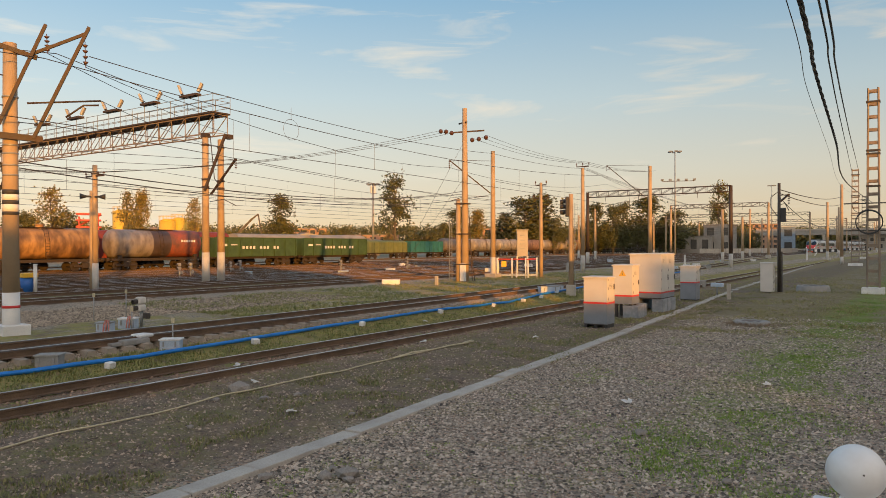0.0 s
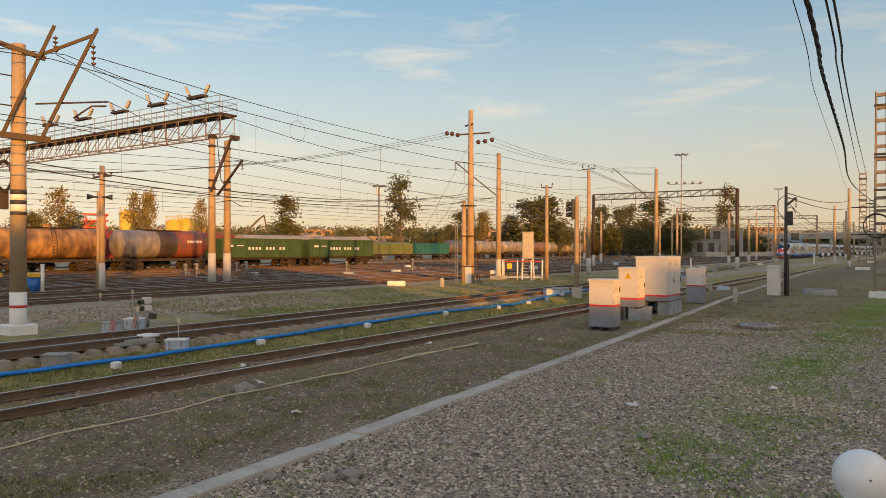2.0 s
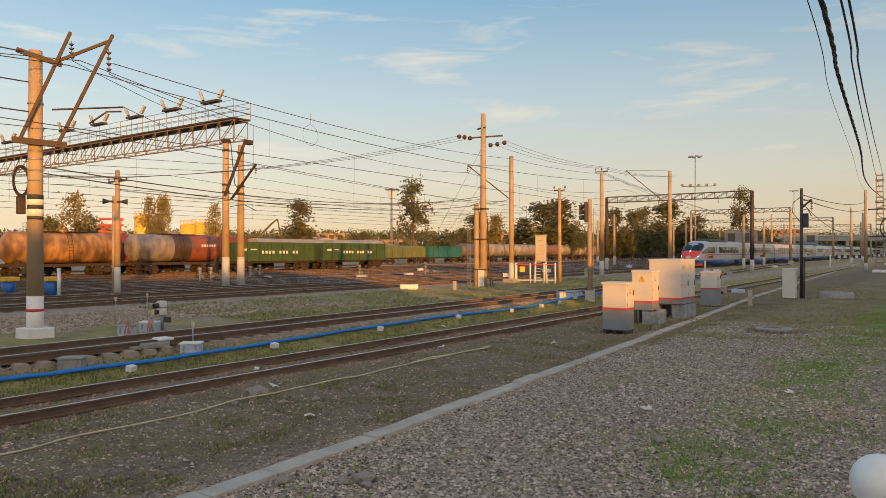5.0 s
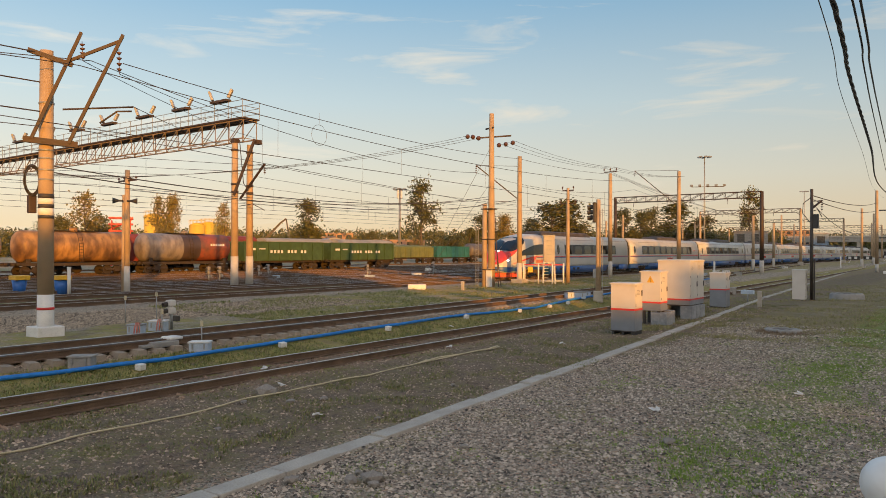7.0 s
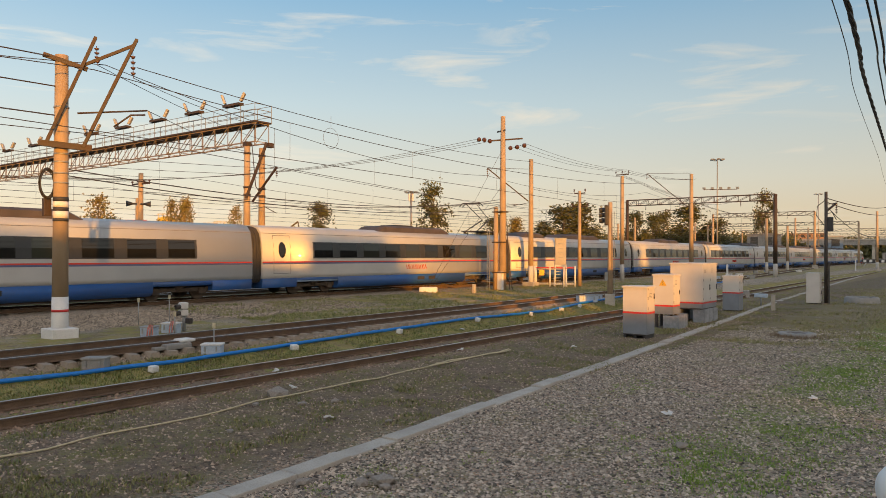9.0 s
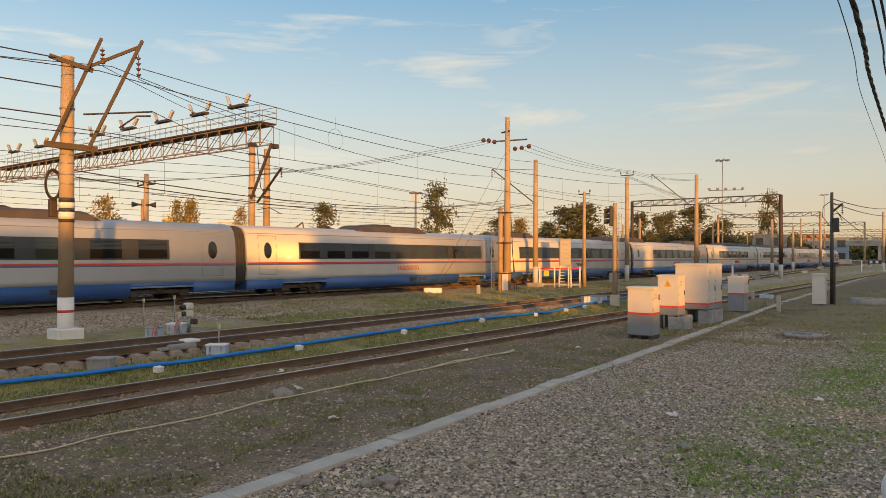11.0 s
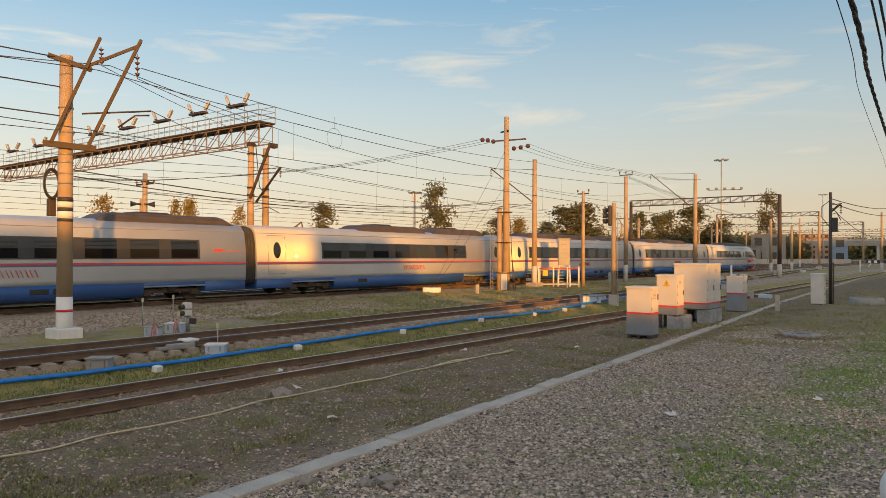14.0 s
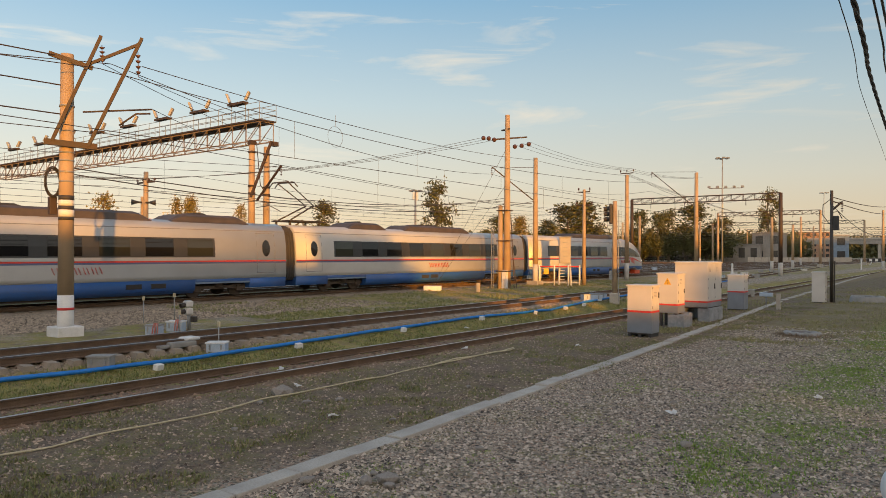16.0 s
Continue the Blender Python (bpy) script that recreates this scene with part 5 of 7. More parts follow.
for (x, y) in ((-40.2, 30.4), (-40.4, 31.8)):
    p = pole_at(x, y)
    for z in (6.4, 6.9, 9.2):
        bm = bm_new(); bar(bm, (0, 0, z), (0, 0, z + 0.12), 0.25, 0.25, 14); extra_part(p, "steel_band", bm, STEEL)
p = pole_at(-8.41, 50.3)
bm = bm_new(); box(bm, 0.08, -0.12, 4.5, 0.4, 0.12, 5.4, None, 0.02); extra_part(p, "cable_box", bm, BLACK)
bm = bm_new(); beam(bm, (0.18, -0.1, 0), (0.18, -0.1, 2.6), 0.08); extra_part(p, "side_post", bm, DARK)
bm = bm_new(); tube(bm, [(0, 0, 6.5), (-0.45, -0.2, 6.1), (-0.5, -0.2, 5.5), (-0.1, 0, 4.9)], 0.025); extra_part(p, "cable_loop", bm, BLACK)


# ---- ladder-like steel masts ----
def batten_mast(x, y, h, w, label, d=0.35):
    t = thing("batten_mast", pose(x, y, ground_z(x)), label, "mast", "steel batten masts")
    bm = bm_new(); box(bm, -w * 0.9, -0.5, -0.1, w * 0.9, 0.5, 0.38, None, 0.03); part("footing", bm, WHITE, t, "whitewashed concrete footing")
    for s in (-1, 1):
        bm = bm_new()
        for yy in (-d / 2, d / 2):
            beam(bm, (s * w / 2, yy, 0.3), (s * w / 2 * 0.8, yy * 0.8, h), 0.11, 0.06)
        part("leg", bm, GANTRY_STEEL, t)
    n = int(h / 0.75)
    for k in range(n):
        z = 0.6 + (h - 0.8) * k / (n - 1)
        ww = w / 2 * (1 - 0.2 * z / h)
        for yy in (-d / 2, d / 2):
            bm = bm_new(); box(bm, -ww, yy * 0.92 - 0.012, z - 0.09, ww, yy * 0.92 + 0.012, z + 0.09)
            part("batten", bm, GANTRY_STEEL, t)
    for z in (h - 0.9, h - 3.9, h - 4.1, h * 0.52):
        bm = bm_new(); box(bm, -w * 0.55, -d * 0.7, z, w * 0.55, d * 0.7, z + 0.1); part("collar", bm, DARK, t)
    return t


m1 = batten_mast(-3.28, 51.6, 12.7, 0.68, "rusty steel batten mast on whitewashed footing")
bm = bm_new()
for k in range(3):
    tube(bm, [(-0.2 + 0.72 * math.cos(a), -0.35, 4.4 + 0.03 * k + 0.72 * math.sin(a)) for a in [2 * math.pi * j / 24 for j in range(25)]], 0.03, 5)
part("cable_coil", bm, BLACK, m1, "coil of black cable")
bm = bm_new(); beam(bm, (-1.6, 0, 5.6), (0.8, 0, 5.6), 0.07); beam(bm, (-1.6, 0, 3.9), (0.8, 0, 3.9), 0.07); part("cable_bracket", bm, DARK, m1)
m2 = batten_mast(-9.8, 119, 14.0, 1.0, "rusty steel batten mast beside the siding")
bm = bm_new()
for k in range(2):
    tube(bm, [(0.6 + 0.9 * math.cos(a), -0.35, 8.6 + 0.9 * math.sin(a)) for a in [2 * math.pi * j / 24 for j in range(25)]], 0.04, 5)
part("cable_coil", bm, BLACK, m2, "coil of black cable")
batten_mast(-13.5, 185, 14.0, 1.0, "rusty steel batten mast beside the siding")
pole(-12.4, 128, 12.5, 0.26, 0.2, "concrete pole with orange bands", 1.2)
for x, y, h in ((-17.8, 178, 11), (-27.5, 130, 7.5), (-36, 178, 11), (-50, 120, 9), (-24, 235, 11), (-28, 290, 11), (-45, 240, 11), (-18, 300, 12), (-56, 170, 10), (-62, 140, 9), (-23.5, 140, 9), (-26.5, 112, 8)):
    pole(x, y, h, 0.24, 0.18)


# ---- floodlight masts ----
def flood_mast(x, y, h, bar_z=None):
    t = thing("floodlight_mast", pose(x, y, ground_z(x)), "tall slim floodlight mast with lamps at the top", "lamp", "floodlight masts")
    bm = bm_new(); bar(bm, (0, 0, 0), (0, 0, h), 0.25, 0.12, 10); part("shaft", bm, GALV, t)
    for a in range(6):
        dx, dy = math.cos(a * math.pi / 3), math.sin(a * math.pi / 3)
        bm = bm_new(); bar(bm, (0, 0, h - 0.2), (dx * 1.4, dy * 1.4, h + 0.1), 0.05, n=5); box(bm, dx * 1.4 - 0.35, dy * 1.4 - 0.35, h - 0.25, dx * 1.4 + 0.35, dy * 1.4 + 0.35, h + 0.1)
        part("floodlight", bm, GALV, t)
    if bar_z:
        bm = bm_new(); beam(bm, (-3, -1.2, bar_z), (4.5, 1.8, bar_z), 0.15); part("crossbar", bm, STEEL, t)
        for k in range(5):
            q = -3 + 7.5 * k / 4
            bm = bm_new(); box(bm, q - 0.3, q * 0.4 - 0.3, bar_z + 0.1, q + 0.3, q * 0.4 + 0.3, bar_z + 0.6); part("floodlight", bm, GALV, t)


flood_mast(-56.9, 190, 27.3, 19.5)
flood_mast(-58, 330, 28)
flood_mast(-118, 140, 18.5)


# ---- wires ----
def wire_curve(bm, a, b, sag=0.0, r=0.012, n=14):
    a, b = Vector(a), Vector(b)
    pts = [a + (b - a) * k / n - Vector((0, 0, 4 * sag * (k / n) * (1 - k / n))) for k in range(n + 1)]
    tube(bm, pts, r, 4)
    return pts


def catenary(x, ys, zm, zc, label="overhead contact wire with droppers", xs=None):
    """Messenger wire between supports at ys, with the contact wire under it and droppers between."""
    t = thing("overhead_wire", pose(0, 0, 0), label, "wire", "overhead contact wires")
    for i, (y0, y1) in enumerate(zip(ys, ys[1:])):
        xa, xb = (xs[i], xs[i + 1]) if xs else (x, x)
        za, zb = (zm[i], zm[i + 1]) if isinstance(zm, (list, tuple)) else (zm, zm)
        bm = bm_new(); wire_curve(bm, (xa, y0, za), (xb, y1, zb), 0.9, 0.014); part("messenger_wire", bm, DARK, t)
        bm = bm_new(); wire_curve(bm, (xa, y0, zc), (xb, y1, zc), 0.0, 0.013, 2); part("contact_wire", bm, DARK, t)
        n = max(2, int((y1 - y0) / 8))
        for k in range(1, n):
            q = k / n
            ztop = za + (zb - za) * q - 3.6 * q * (1 - q)
            px_, py_ = xa + (xb - xa) * q, y0 + (y1 - y0) * q
            bm = bm_new(); bar(bm, (px_, py_, zc), (px_, py_, ztop), 0.008, n=4); part("dropper", bm, DARK, t)


catenary(-32.6, [-25, 12.3, 48.3, 82, 154, 205, 262, 320, 380], [9.6, 9.4, 9.4, 10.4, 9.6, 9.6, 9.6, 9.6, 9.6], 7.0, xs=[-31, -24.0, -32.7, -32.8, -32.6, -32.6, -32.6, -32.6, -32.6])
catenary(-37.4, [-30, 31, 92.9, 154, 205, 262, 320], 8.6, 6.4)
catenary(-42.4, [-30, 31, 92.9, 154, 205, 262, 320], 8.6, 6.4)
catenary(-47.5, [-30, 31, 93, 154, 205, 262], 8.6, 6.4)
catenary(-53, [-30, 31, 93, 154, 205, 262], 8.6, 6.4)
catenary(-60, [-30, 31, 93, 150, 205], 8.6, 6.4)
catenary(-22, [-28, 11, 60, 92.9], [9.0, 8.7, 9.2, 9.6], 6.8, xs=[-20, -22.2, -24.5, -26])


for x, y, z, r in ((-31.0, 29.4, 9.8, 0.6),):
    bm = bm_new(); tube(bm, [(x, y + r * math.cos(a), z + r * math.sin(a)) for a in [2 * math.pi * j / 22 for j in range(23)]], 0.011, 4); bar(bm, (x, y, z + r), (x, y, z + r + 0.7), 0.01, n=4)
    tagged(new("wire_loop", mesh("wire_loop", bm, DARK)), "round loop of wire hanging from the line", "wire", "hanging wire loops")


def line(a, b, sag=0.4, r=0.012, label="thin bare power line wire", group="power lines"):
    bm = bm_new()
    wire_curve(bm, a, b, sag, r)
    tagged(new("power_line", mesh("power_line", bm, DARK)), label, "wire", group)


for k, (dx, dz) in enumerate(((0.0, 0.0), (0.4, -0.1), (0.75, -0.2))):
    line((-29.9 + dx, 43.1 + 0.2 * k, 11.45 + dz), (-38.3 + 0.5 * k, 21.7, 7.1), 0.5)
    line((-27.9 + dx * 1.2, 44.4 + 0.2 * k, 10.85 + 0.1 * k), (-29.4 + 0.6 * k, 66.0, 11.2), 0.35)
    line((-29.4 + 0.6 * k, 66.0, 11.2), (-28.3 + 0.5 * k, 83.7, 11.8), 0.3)
    line((-38.3 + 0.5 * k, 21.7, 7.1), (-44 + 0.5 * k, -15, 7.0), 0.5)
    line((-23.0, 10.35, 9.05 - 0.9 * k), (-22 + 0.3 * k, -16, 9.4 - 0.8 * k), 0.3, 0.02)
    line(((-21.85, 12.1, 8.6), (-22.33, 11.18, 8.9), (-21.9, 12.6, 7.65))[k], (-39.0, 31.2, 11.6 - 1.0 * k), 0.25)
line((-22.9, 10.6, 5.6), (-28.6, 44.0, 7.0), 0.8, 0.018)
line((-22.9, 10.6, 5.4), (-29.8, 50.2, 7.2), 1.0, 0.018)
line((-38.2, 21.7, 6.4), (-28.6, 44.0, 6.8), 0.6, 0.016)
line((-22.0, 12.3, 9.0), (-29.7, 50.2, 10.5), 0.5, 0.014)
line((-29.7, 50.2, 10.5), (-28.8, 66.0, 10.6), 0.2, 0.014)
line((-29.7, 50.2, 8.3), (-28.0, 83.7, 9.0), 0.5, 0.014)
line((-30.1, 37.6, 0.85), (-28.4, 43.9, 10.6), 0.0, 0.012, "steel stay wire to a concrete anchor block")
line((-30.0, 37.7, 0.85), (-28.5, 43.8, 7.8), 0.0, 0.012, "steel stay wire to a concrete anchor block")
for k in range(3):
    line((-8.4, 50.3, 6.6 - 0.25 * k), (-12.4, 128, 10.6 - 1.2 * k), 0.5 + 1.6 * (k == 2), 0.03, "black cable between posts")
    line((-28.8, 66.0, 10.8 - 0.1 * k), (-27.5, 130, 8.0), 0.7, 0.014)


def cable(points, r, label, twist=0):
    bm = bm_new()
    vs = [Vector(p) for p in points]
    pts = []
    n = 12
    for i in range(len(vs) - 1):
        a, b = vs[max(i - 1, 0)], vs[min(i + 2, len(vs) - 1)]
        for k in range(n):
            q = k / n
            m1_, m2_ = (vs[i + 1] - a) / 2, (b - vs[i]) / 2
            h = (2 * q ** 3 - 3 * q ** 2 + 1) * vs[i] + (q ** 3 - 2 * q ** 2 + q) * m1_ + (-2 * q ** 3 + 3 * q ** 2) * vs[i + 1] + (q ** 3 - q ** 2) * m2_
            pts.append(h)
    pts.append(vs[-1])
    if not twist:
        tube(bm, pts, r, 6)
    else:
        for s in range(3):
            run, a = [], s * 2.094
            for p, q in zip(pts, pts[1:]):
                steps = max(1, int((q - p).length / 0.07)) if p.y < 26 else 3
                for j in range(steps):
                    a += 0.55
                    run.append(p + (q - p) * j / steps + Vector((math.cos(a), 0, math.sin(a))) * r * 0.6)
            tube(bm, run, r * 0.62, 5)
    tagged(new("overhead_cable", mesh("overhead_cable", bm, BLACK)), label, "cable", "cables overhead")


pole(0.6, -9.0, 6.0, 0.17, 0.12, "concrete pole carrying overhead cables", 1.0)
cable([(0.6, -9, 5.6), (-0.15, -3, 4.6), (-0.57, 3.98, 4.23), (-0.79, 6.31, 4.35), (-1.12, 10.85, 4.39), (-2.25, 24.83, 4.87), (-3.3, 51.4, 5.6)], 0.0125, "thick twisted black cable hanging overhead", 1)
cable([(0.6, -9, 5.8), (-0.2, -3, 4.9), (-0.58, 4.75, 4.45), (-0.85, 7.77, 4.70), (-1.51, 15.77, 5.22), (-4.15, 49.68, 6.89), (-9.6, 118.8, 11.2)], 0.0068, "black cable hanging overhead")
cable([(0.6, -9, 5.9), (-0.15, -3, 4.9), (-0.54, 4.76, 4.44), (-0.80, 7.78, 4.69), (-1.41, 15.78, 5.22), (-3.91, 49.67, 7.21), (-9.5, 118.8, 12.0)], 0.0075, "black cable hanging overhead")
cable([(0.6, -9, 5.95), (-0.5, -3, 5.3), (-0.9, 5.66, 4.77), (-1.57, 11.68, 5.27), (-2.43, 21.71, 5.64), (-4.61, 47.65, 6.43), (-9.9, 118.8, 10.2)], 0.004, "thin grey wire hanging overhead")


# ---- lineside things ----
def signal():
    t = thing("railway_signal", pose(-17.3, 38.0, 0.22, 0, 0, -66), "railway colour light signal with black head on concrete mast", "signal")
    bm = bm_new(); bar(bm, (0, 0, -0.1), (0, 0, 5.75), 0.16, 0.12, 12); part("mast", bm, CONC, t)
    bm = bm_new(); box(bm, -0.28, -0.28, -0.1, 0.28, 0.28, 0.55, None, 0.03); part("footing", bm, CONC_L, t)
    bm = bm_new(); box(bm, -0.55, -0.32, 4.45, 0.22, -0.12, 5.6, None, 0.06); head = part("signal_head", bm, BLACK, t, "black signal head")
    for z in (4.75, 5.05, 5.35):
        bm = bm_new(); bar(bm, (-0.16, -0.32, z), (-0.16, -0.62, z - 0.05), 0.13, 0.13, 14, cap=False); part("visor", bm, BLACK, head)
        bm = bm_new(); bar(bm, (-0.16, -0.325, z), (-0.16, -0.335, z), 0.10, 0.10, 14); part("lens", bm, mat("dark_lens", (0.03, 0.02, 0.02), (0.04, 0.03, 0.03), 0.15, scale=3, bump=0), head)
    bm = bm_new()
    for dx in (-0.16, 0.16):
        bar(bm, (dx + 0.2, 0.22, 0.1), (dx + 0.2, 0.22, 5.2), 0.02, n=5)
    for k in range(16):
        bar(bm, (0.04, 0.22, 0.3 + 0.3 * k), (0.36, 0.22, 0.3 + 0.3 * k), 0.015, n=5)
    part("ladder", bm, GALV, t)
    bm = bm_new(); box(bm, -0.2, -0.3, 1.3, 0.2, -0.12, 1.8, None, 0.02); part("relay_box", bm, GALV, t)


signal()


RELAY = mat("relay_cabinet_grey", (0.40, 0.37, 0.33), (0.33, 0.305, 0.27), 0.6, scale=1.5, bump=0.05)


def fenced_cabinet():
    t = thing("raised_cabinet", pose(-28.1, 52.2, 0.42, 0, 0, 30), "grey relay cabinet raised on white steel legs", "cabinet")
    bm = bm_new(); box(bm, -0.45, -0.4, 1.75, 0.45, 0.4, 3.85, None, 0.02); body = part("body", bm, RELAY, t)
    bm = bm_new(); box(bm, -0.5, -0.45, 3.85, 0.5, 0.45, 3.93, None, 0.01); part("roof", bm, GALV, t)
    bm = bm_new(); box(bm, -0.4, -0.425, 1.85, 0.4, -0.40, 3.75, None, 0.005); door = part("door", bm, RELAY, body)
    for z in (2.3, 2.7, 3.0, 3.4):
        bm = bm_new(); box(bm, -0.2, -0.435, z, 0.2, -0.426, z + 0.1); part("name_bar", bm, GALV, body, "dark unreadable bars")
    for x in (-0.42, 0.42):
        for y in (-0.37, 0.37):
            bm = bm_new(); beam(bm, (x * 1.15, y * 1.15, -0.1), (x, y, 1.75), 0.09); part("leg", bm, WHITE, t)
    for k in range(7):
        bm = bm_new(); bar(bm, (-0.42, -0.42, 0.2 + 0.25 * k), (0.0, -0.42, 0.2 + 0.25 * k), 0.02, n=5)
        part("rung", bm, WHITE, t)
    f = thing("safety_fence", pose(-28.4, 52.0, 0.42, 0, 0, 30), "low white pipe fence with red top rails", "fence")
    pts = [(-1.7, -0.8), (-0.5, -0.9), (0.6, -1.0), (1.5, -0.6), (1.6, 1.0), (-1.6, 1.0)]
    for i, (x, y) in enumerate(pts):
        bm = bm_new(); bar(bm, (x, y, -0.1), (x, y, 1.62), 0.06, n=8); part("post", bm, WHITE, f)
        x2, y2 = pts[(i + 1) % len(pts)]
        bm = bm_new(); bar(bm, (x, y, 1.5), (x2, y2, 1.5), 0.035, n=6); part("top_rail", bm, RED, f)
        bm = bm_new(); bar(bm, (x, y, 0.2), (x2, y2, 0.2), 0.03, n=6); part("low_rail", bm, WHITE, f)
    bm = bm_new(); box(bm, -1.35, -0.88, 0.9, -0.95, -0.84, 1.35); part("warning_plate", bm, YELLOW, f, "yellow and blue plate")


fenced_cabinet()

# warning triangle on the cream cabinet
cab2 = [o for o in bpy.data.objects if o.name.startswith("equipment_cabinet")][1]
bm = bm_new()
vs = [bm.verts.new(p) for p in ((-0.16, -0.408, 1.72), (0.16, -0.408, 1.72), (0, -0.408, 2.0))]
f0 = bm.faces.new(vs)
r_ = bmesh.ops.extrude_face_region(bm, geom=[f0])
for v in [g for g in r_["geom"] if isinstance(g, bmesh.types.BMVert)]:
    v.co.y -= 0.006
tri = part("warning_sign", bm, YELLOW, cab2, "yellow warning triangle")
bm = bm_new(); beam(bm, (0.03, -0.418, 1.92), (-0.02, -0.418, 1.84), 0.02, 0.008); beam(bm, (-0.02, -0.418, 1.84), (0.03, -0.418, 1.83), 0.02, 0.008); beam(bm, (0.03, -0.418, 1.83), (0.0, -0.418, 1.75), 0.02, 0.008)
part("bolt_mark", bm, BLACK, tri, "black lightning mark")


def ball_post():
    t = thing("ball_topped_post", pose(-0.236, 2.89, 1.0), "white painted fence post topped with a ball", "post")
    bm = bm_new(); bmesh.ops.create_uvsphere(bm, u_segments=36, v_segments=24, radius=0.096, matrix=pose(0, 0, 1.203))
    for f in bm.faces:
        f.smooth = True
    BALLW = mat("white_ball_paint", (0.74, 0.74, 0.73), (0.66, 0.65, 0.63), 0.45, scale=6, bump=0.04, c3=(0.62, 0.60, 0.57), fine=14)
    part("ball", bm, BALLW, t)
    bm = bm_new(); bar(bm, (0, 0, 1.07), (0, 0, 1.125), 0.065, 0.045, 20); part("neck", bm, BALLW, t)
    bm = bm_new(); box(bm, -0.15, -0.11, 1.01, 0.15, 0.11, 1.07, None, 0.015); part("cap", bm, BALLW, t)
    bm = bm_new(); box(bm, -0.11, -0.09, -1.0, 0.11, 0.09, 1.01, None, 0.01); part("shaft", bm, BALLW, t)
    bm = bm_new(); bar(bm, (0.03, -0.093, 1.222), (0.032, -0.099, 1.223), 0.003, 0.003, 8); part("chip", bm, DARK, t, "dark chip in the paint")


ball_post()


# blue hose between the near tracks, on white weights
HOSE_PTS = [(-16.9, -2, 0), (-16.90, 7.43, 0), (-16.80, 9.5, 0), (-16.84, 11.9, 0), (-16.98, 14.3, 0), (-17.15, 17.4, 0), (-17.3, 21, 0), (-17.42, 24.7, 0), (-17.25, 28, 0), (-17.2, 30.5, 0), (-17.7, 35, 0), (-18.0, 39, 0), (-18.4, 46, 0), (-19.6, 60, 0), (-21, 78, 0)]


def ground_run(points, lift, step=0.5, wob=0.0):
    out = []
    for a, b in zip(points, points[1:]):
        n = max(1, int((Vector(b) - Vector(a)).length / step))
        for k in range(n):
            q = k / n
            x, y = a[0] + (b[0] - a[0]) * q, a[1] + (b[1] - a[1]) * q
            x += wob * noise.noise((y * 0.9, x, 3))
            out.append((x, y, ground_z(x) + lift + 0.03 * noise.noise((y * 0.7, 1, 2))))
    return out


bm = bm_new(); tube(bm, ground_run(HOSE_PTS, 0.08), 0.055, 8)
tagged(new("blue_hose", mesh("blue_hose", bm, HOSE)), "long bright blue pipe lying on the grass between tracks", "pipe")
ROPE = mat("pale_rope", (0.55, 0.48, 0.32), (0.44, 0.38, 0.25), 0.9, scale=8, bump=0.4)
bm = bm_new(); tube(bm, ground_run([(-11.4, -2, 0), (-11.45, 5.0, 0), (-11.54, 6.84, 0), (-11.8, 10.1, 0), (-11.71, 12.6, 0), (-11.95, 16.6, 0), (-11.97, 19.4, 0)], 0.03, 0.3, 0.2), 0.019, 5)
tube(bm, ground_run([(-11.8, 14.8, 0), (-12.15, 16.0, 0), (-11.85, 17.4, 0), (-12.1, 18.6, 0), (-11.97, 19.4, 0)], 0.035, 0.25, 0.3), 0.022, 5)
tagged(new("rope", mesh("rope", bm, ROPE)), "pale straw-coloured rope trailing on brown dirt", "rope")
WEIGHT = bm_new(); box(WEIGHT, -0.085, -0.11, -0.03, 0.085, 0.11, 0.13, None, 0.02); WEIGHT = mesh("hose_weight", WEIGHT, WHITE)
for x, y, a in ((-16.62, 9.7, 20), (-16.85, 14.4, -10), (-17.1, 19.5, 15), (-17.3, 24.7, 5), (-17.2, 28.9, 30), (-17.3, 32.0, 0), (-17.5, 34.4, 12)):
    o = new("hose_weight", WEIGHT); o.matrix_basis = pose(x + 0.12, y, ground_z(x + 0.12) + 0.02, 0, 8, a)
    tagged(o, "small white concrete block holding the blue pipe", "block", "pipe weights")


def crate(x, y, w, d, h, rz, m, label, lid=None, name="cable_box"):
    t = thing(name, pose(x, y, ground_z(x), 0, 0, rz + 32), label, "box", "trackside boxes")
    w, d, h = w * 0.85, d * 0.75, h * 0.9
    bm = bm_new(); box(bm, -w / 2, -d / 2, -0.04, w / 2, d / 2, h, None, 0.012); part("body", bm, m, t)
    bm = bm_new(); box(bm, -w / 2 - 0.025, -d / 2 - 0.025, h, w / 2 + 0.025, d / 2 + 0.025, h + 0.045, None, 0.01); part("lid", bm, lid or m, t)
    for s in (-1, 1):
        bm = bm_new(); box(bm, s * w * 0.3 - 0.02, -d / 2 - 0.03, h * 0.3, s * w * 0.3 + 0.02, -d / 2, h * 0.9); part("clasp", bm, GALV, t)
    return t


PALEB = mat("pale_blue_paint", (0.42, 0.50, 0.60), (0.34, 0.42, 0.52), 0.55, scale=3, bump=0.1)
GREYB = mat("grey_box_concrete", (0.30, 0.29, 0.27), (0.23, 0.225, 0.21), 0.8, scale=3, bump=0.3)
crate(-17.25, 8.65, 0.62, 0.5, 0.26, 10, GREYB, "grey concrete cable box in the grass")
crate(-17.3, 11.95, 0.62, 0.5, 0.26, 8, PALEB, "pale blue metal cable box beside blue pipe", WHITE)
crate(-21.15, 12.3, 0.5, 0.55, 0.3, 5, PALEB, "pale blue trackside junction box", GALV)
crate(-21.7, 13.4, 0.6, 0.55, 0.3, 5, PALEB, "pale blue trackside junction box with red hoses", WHITE)
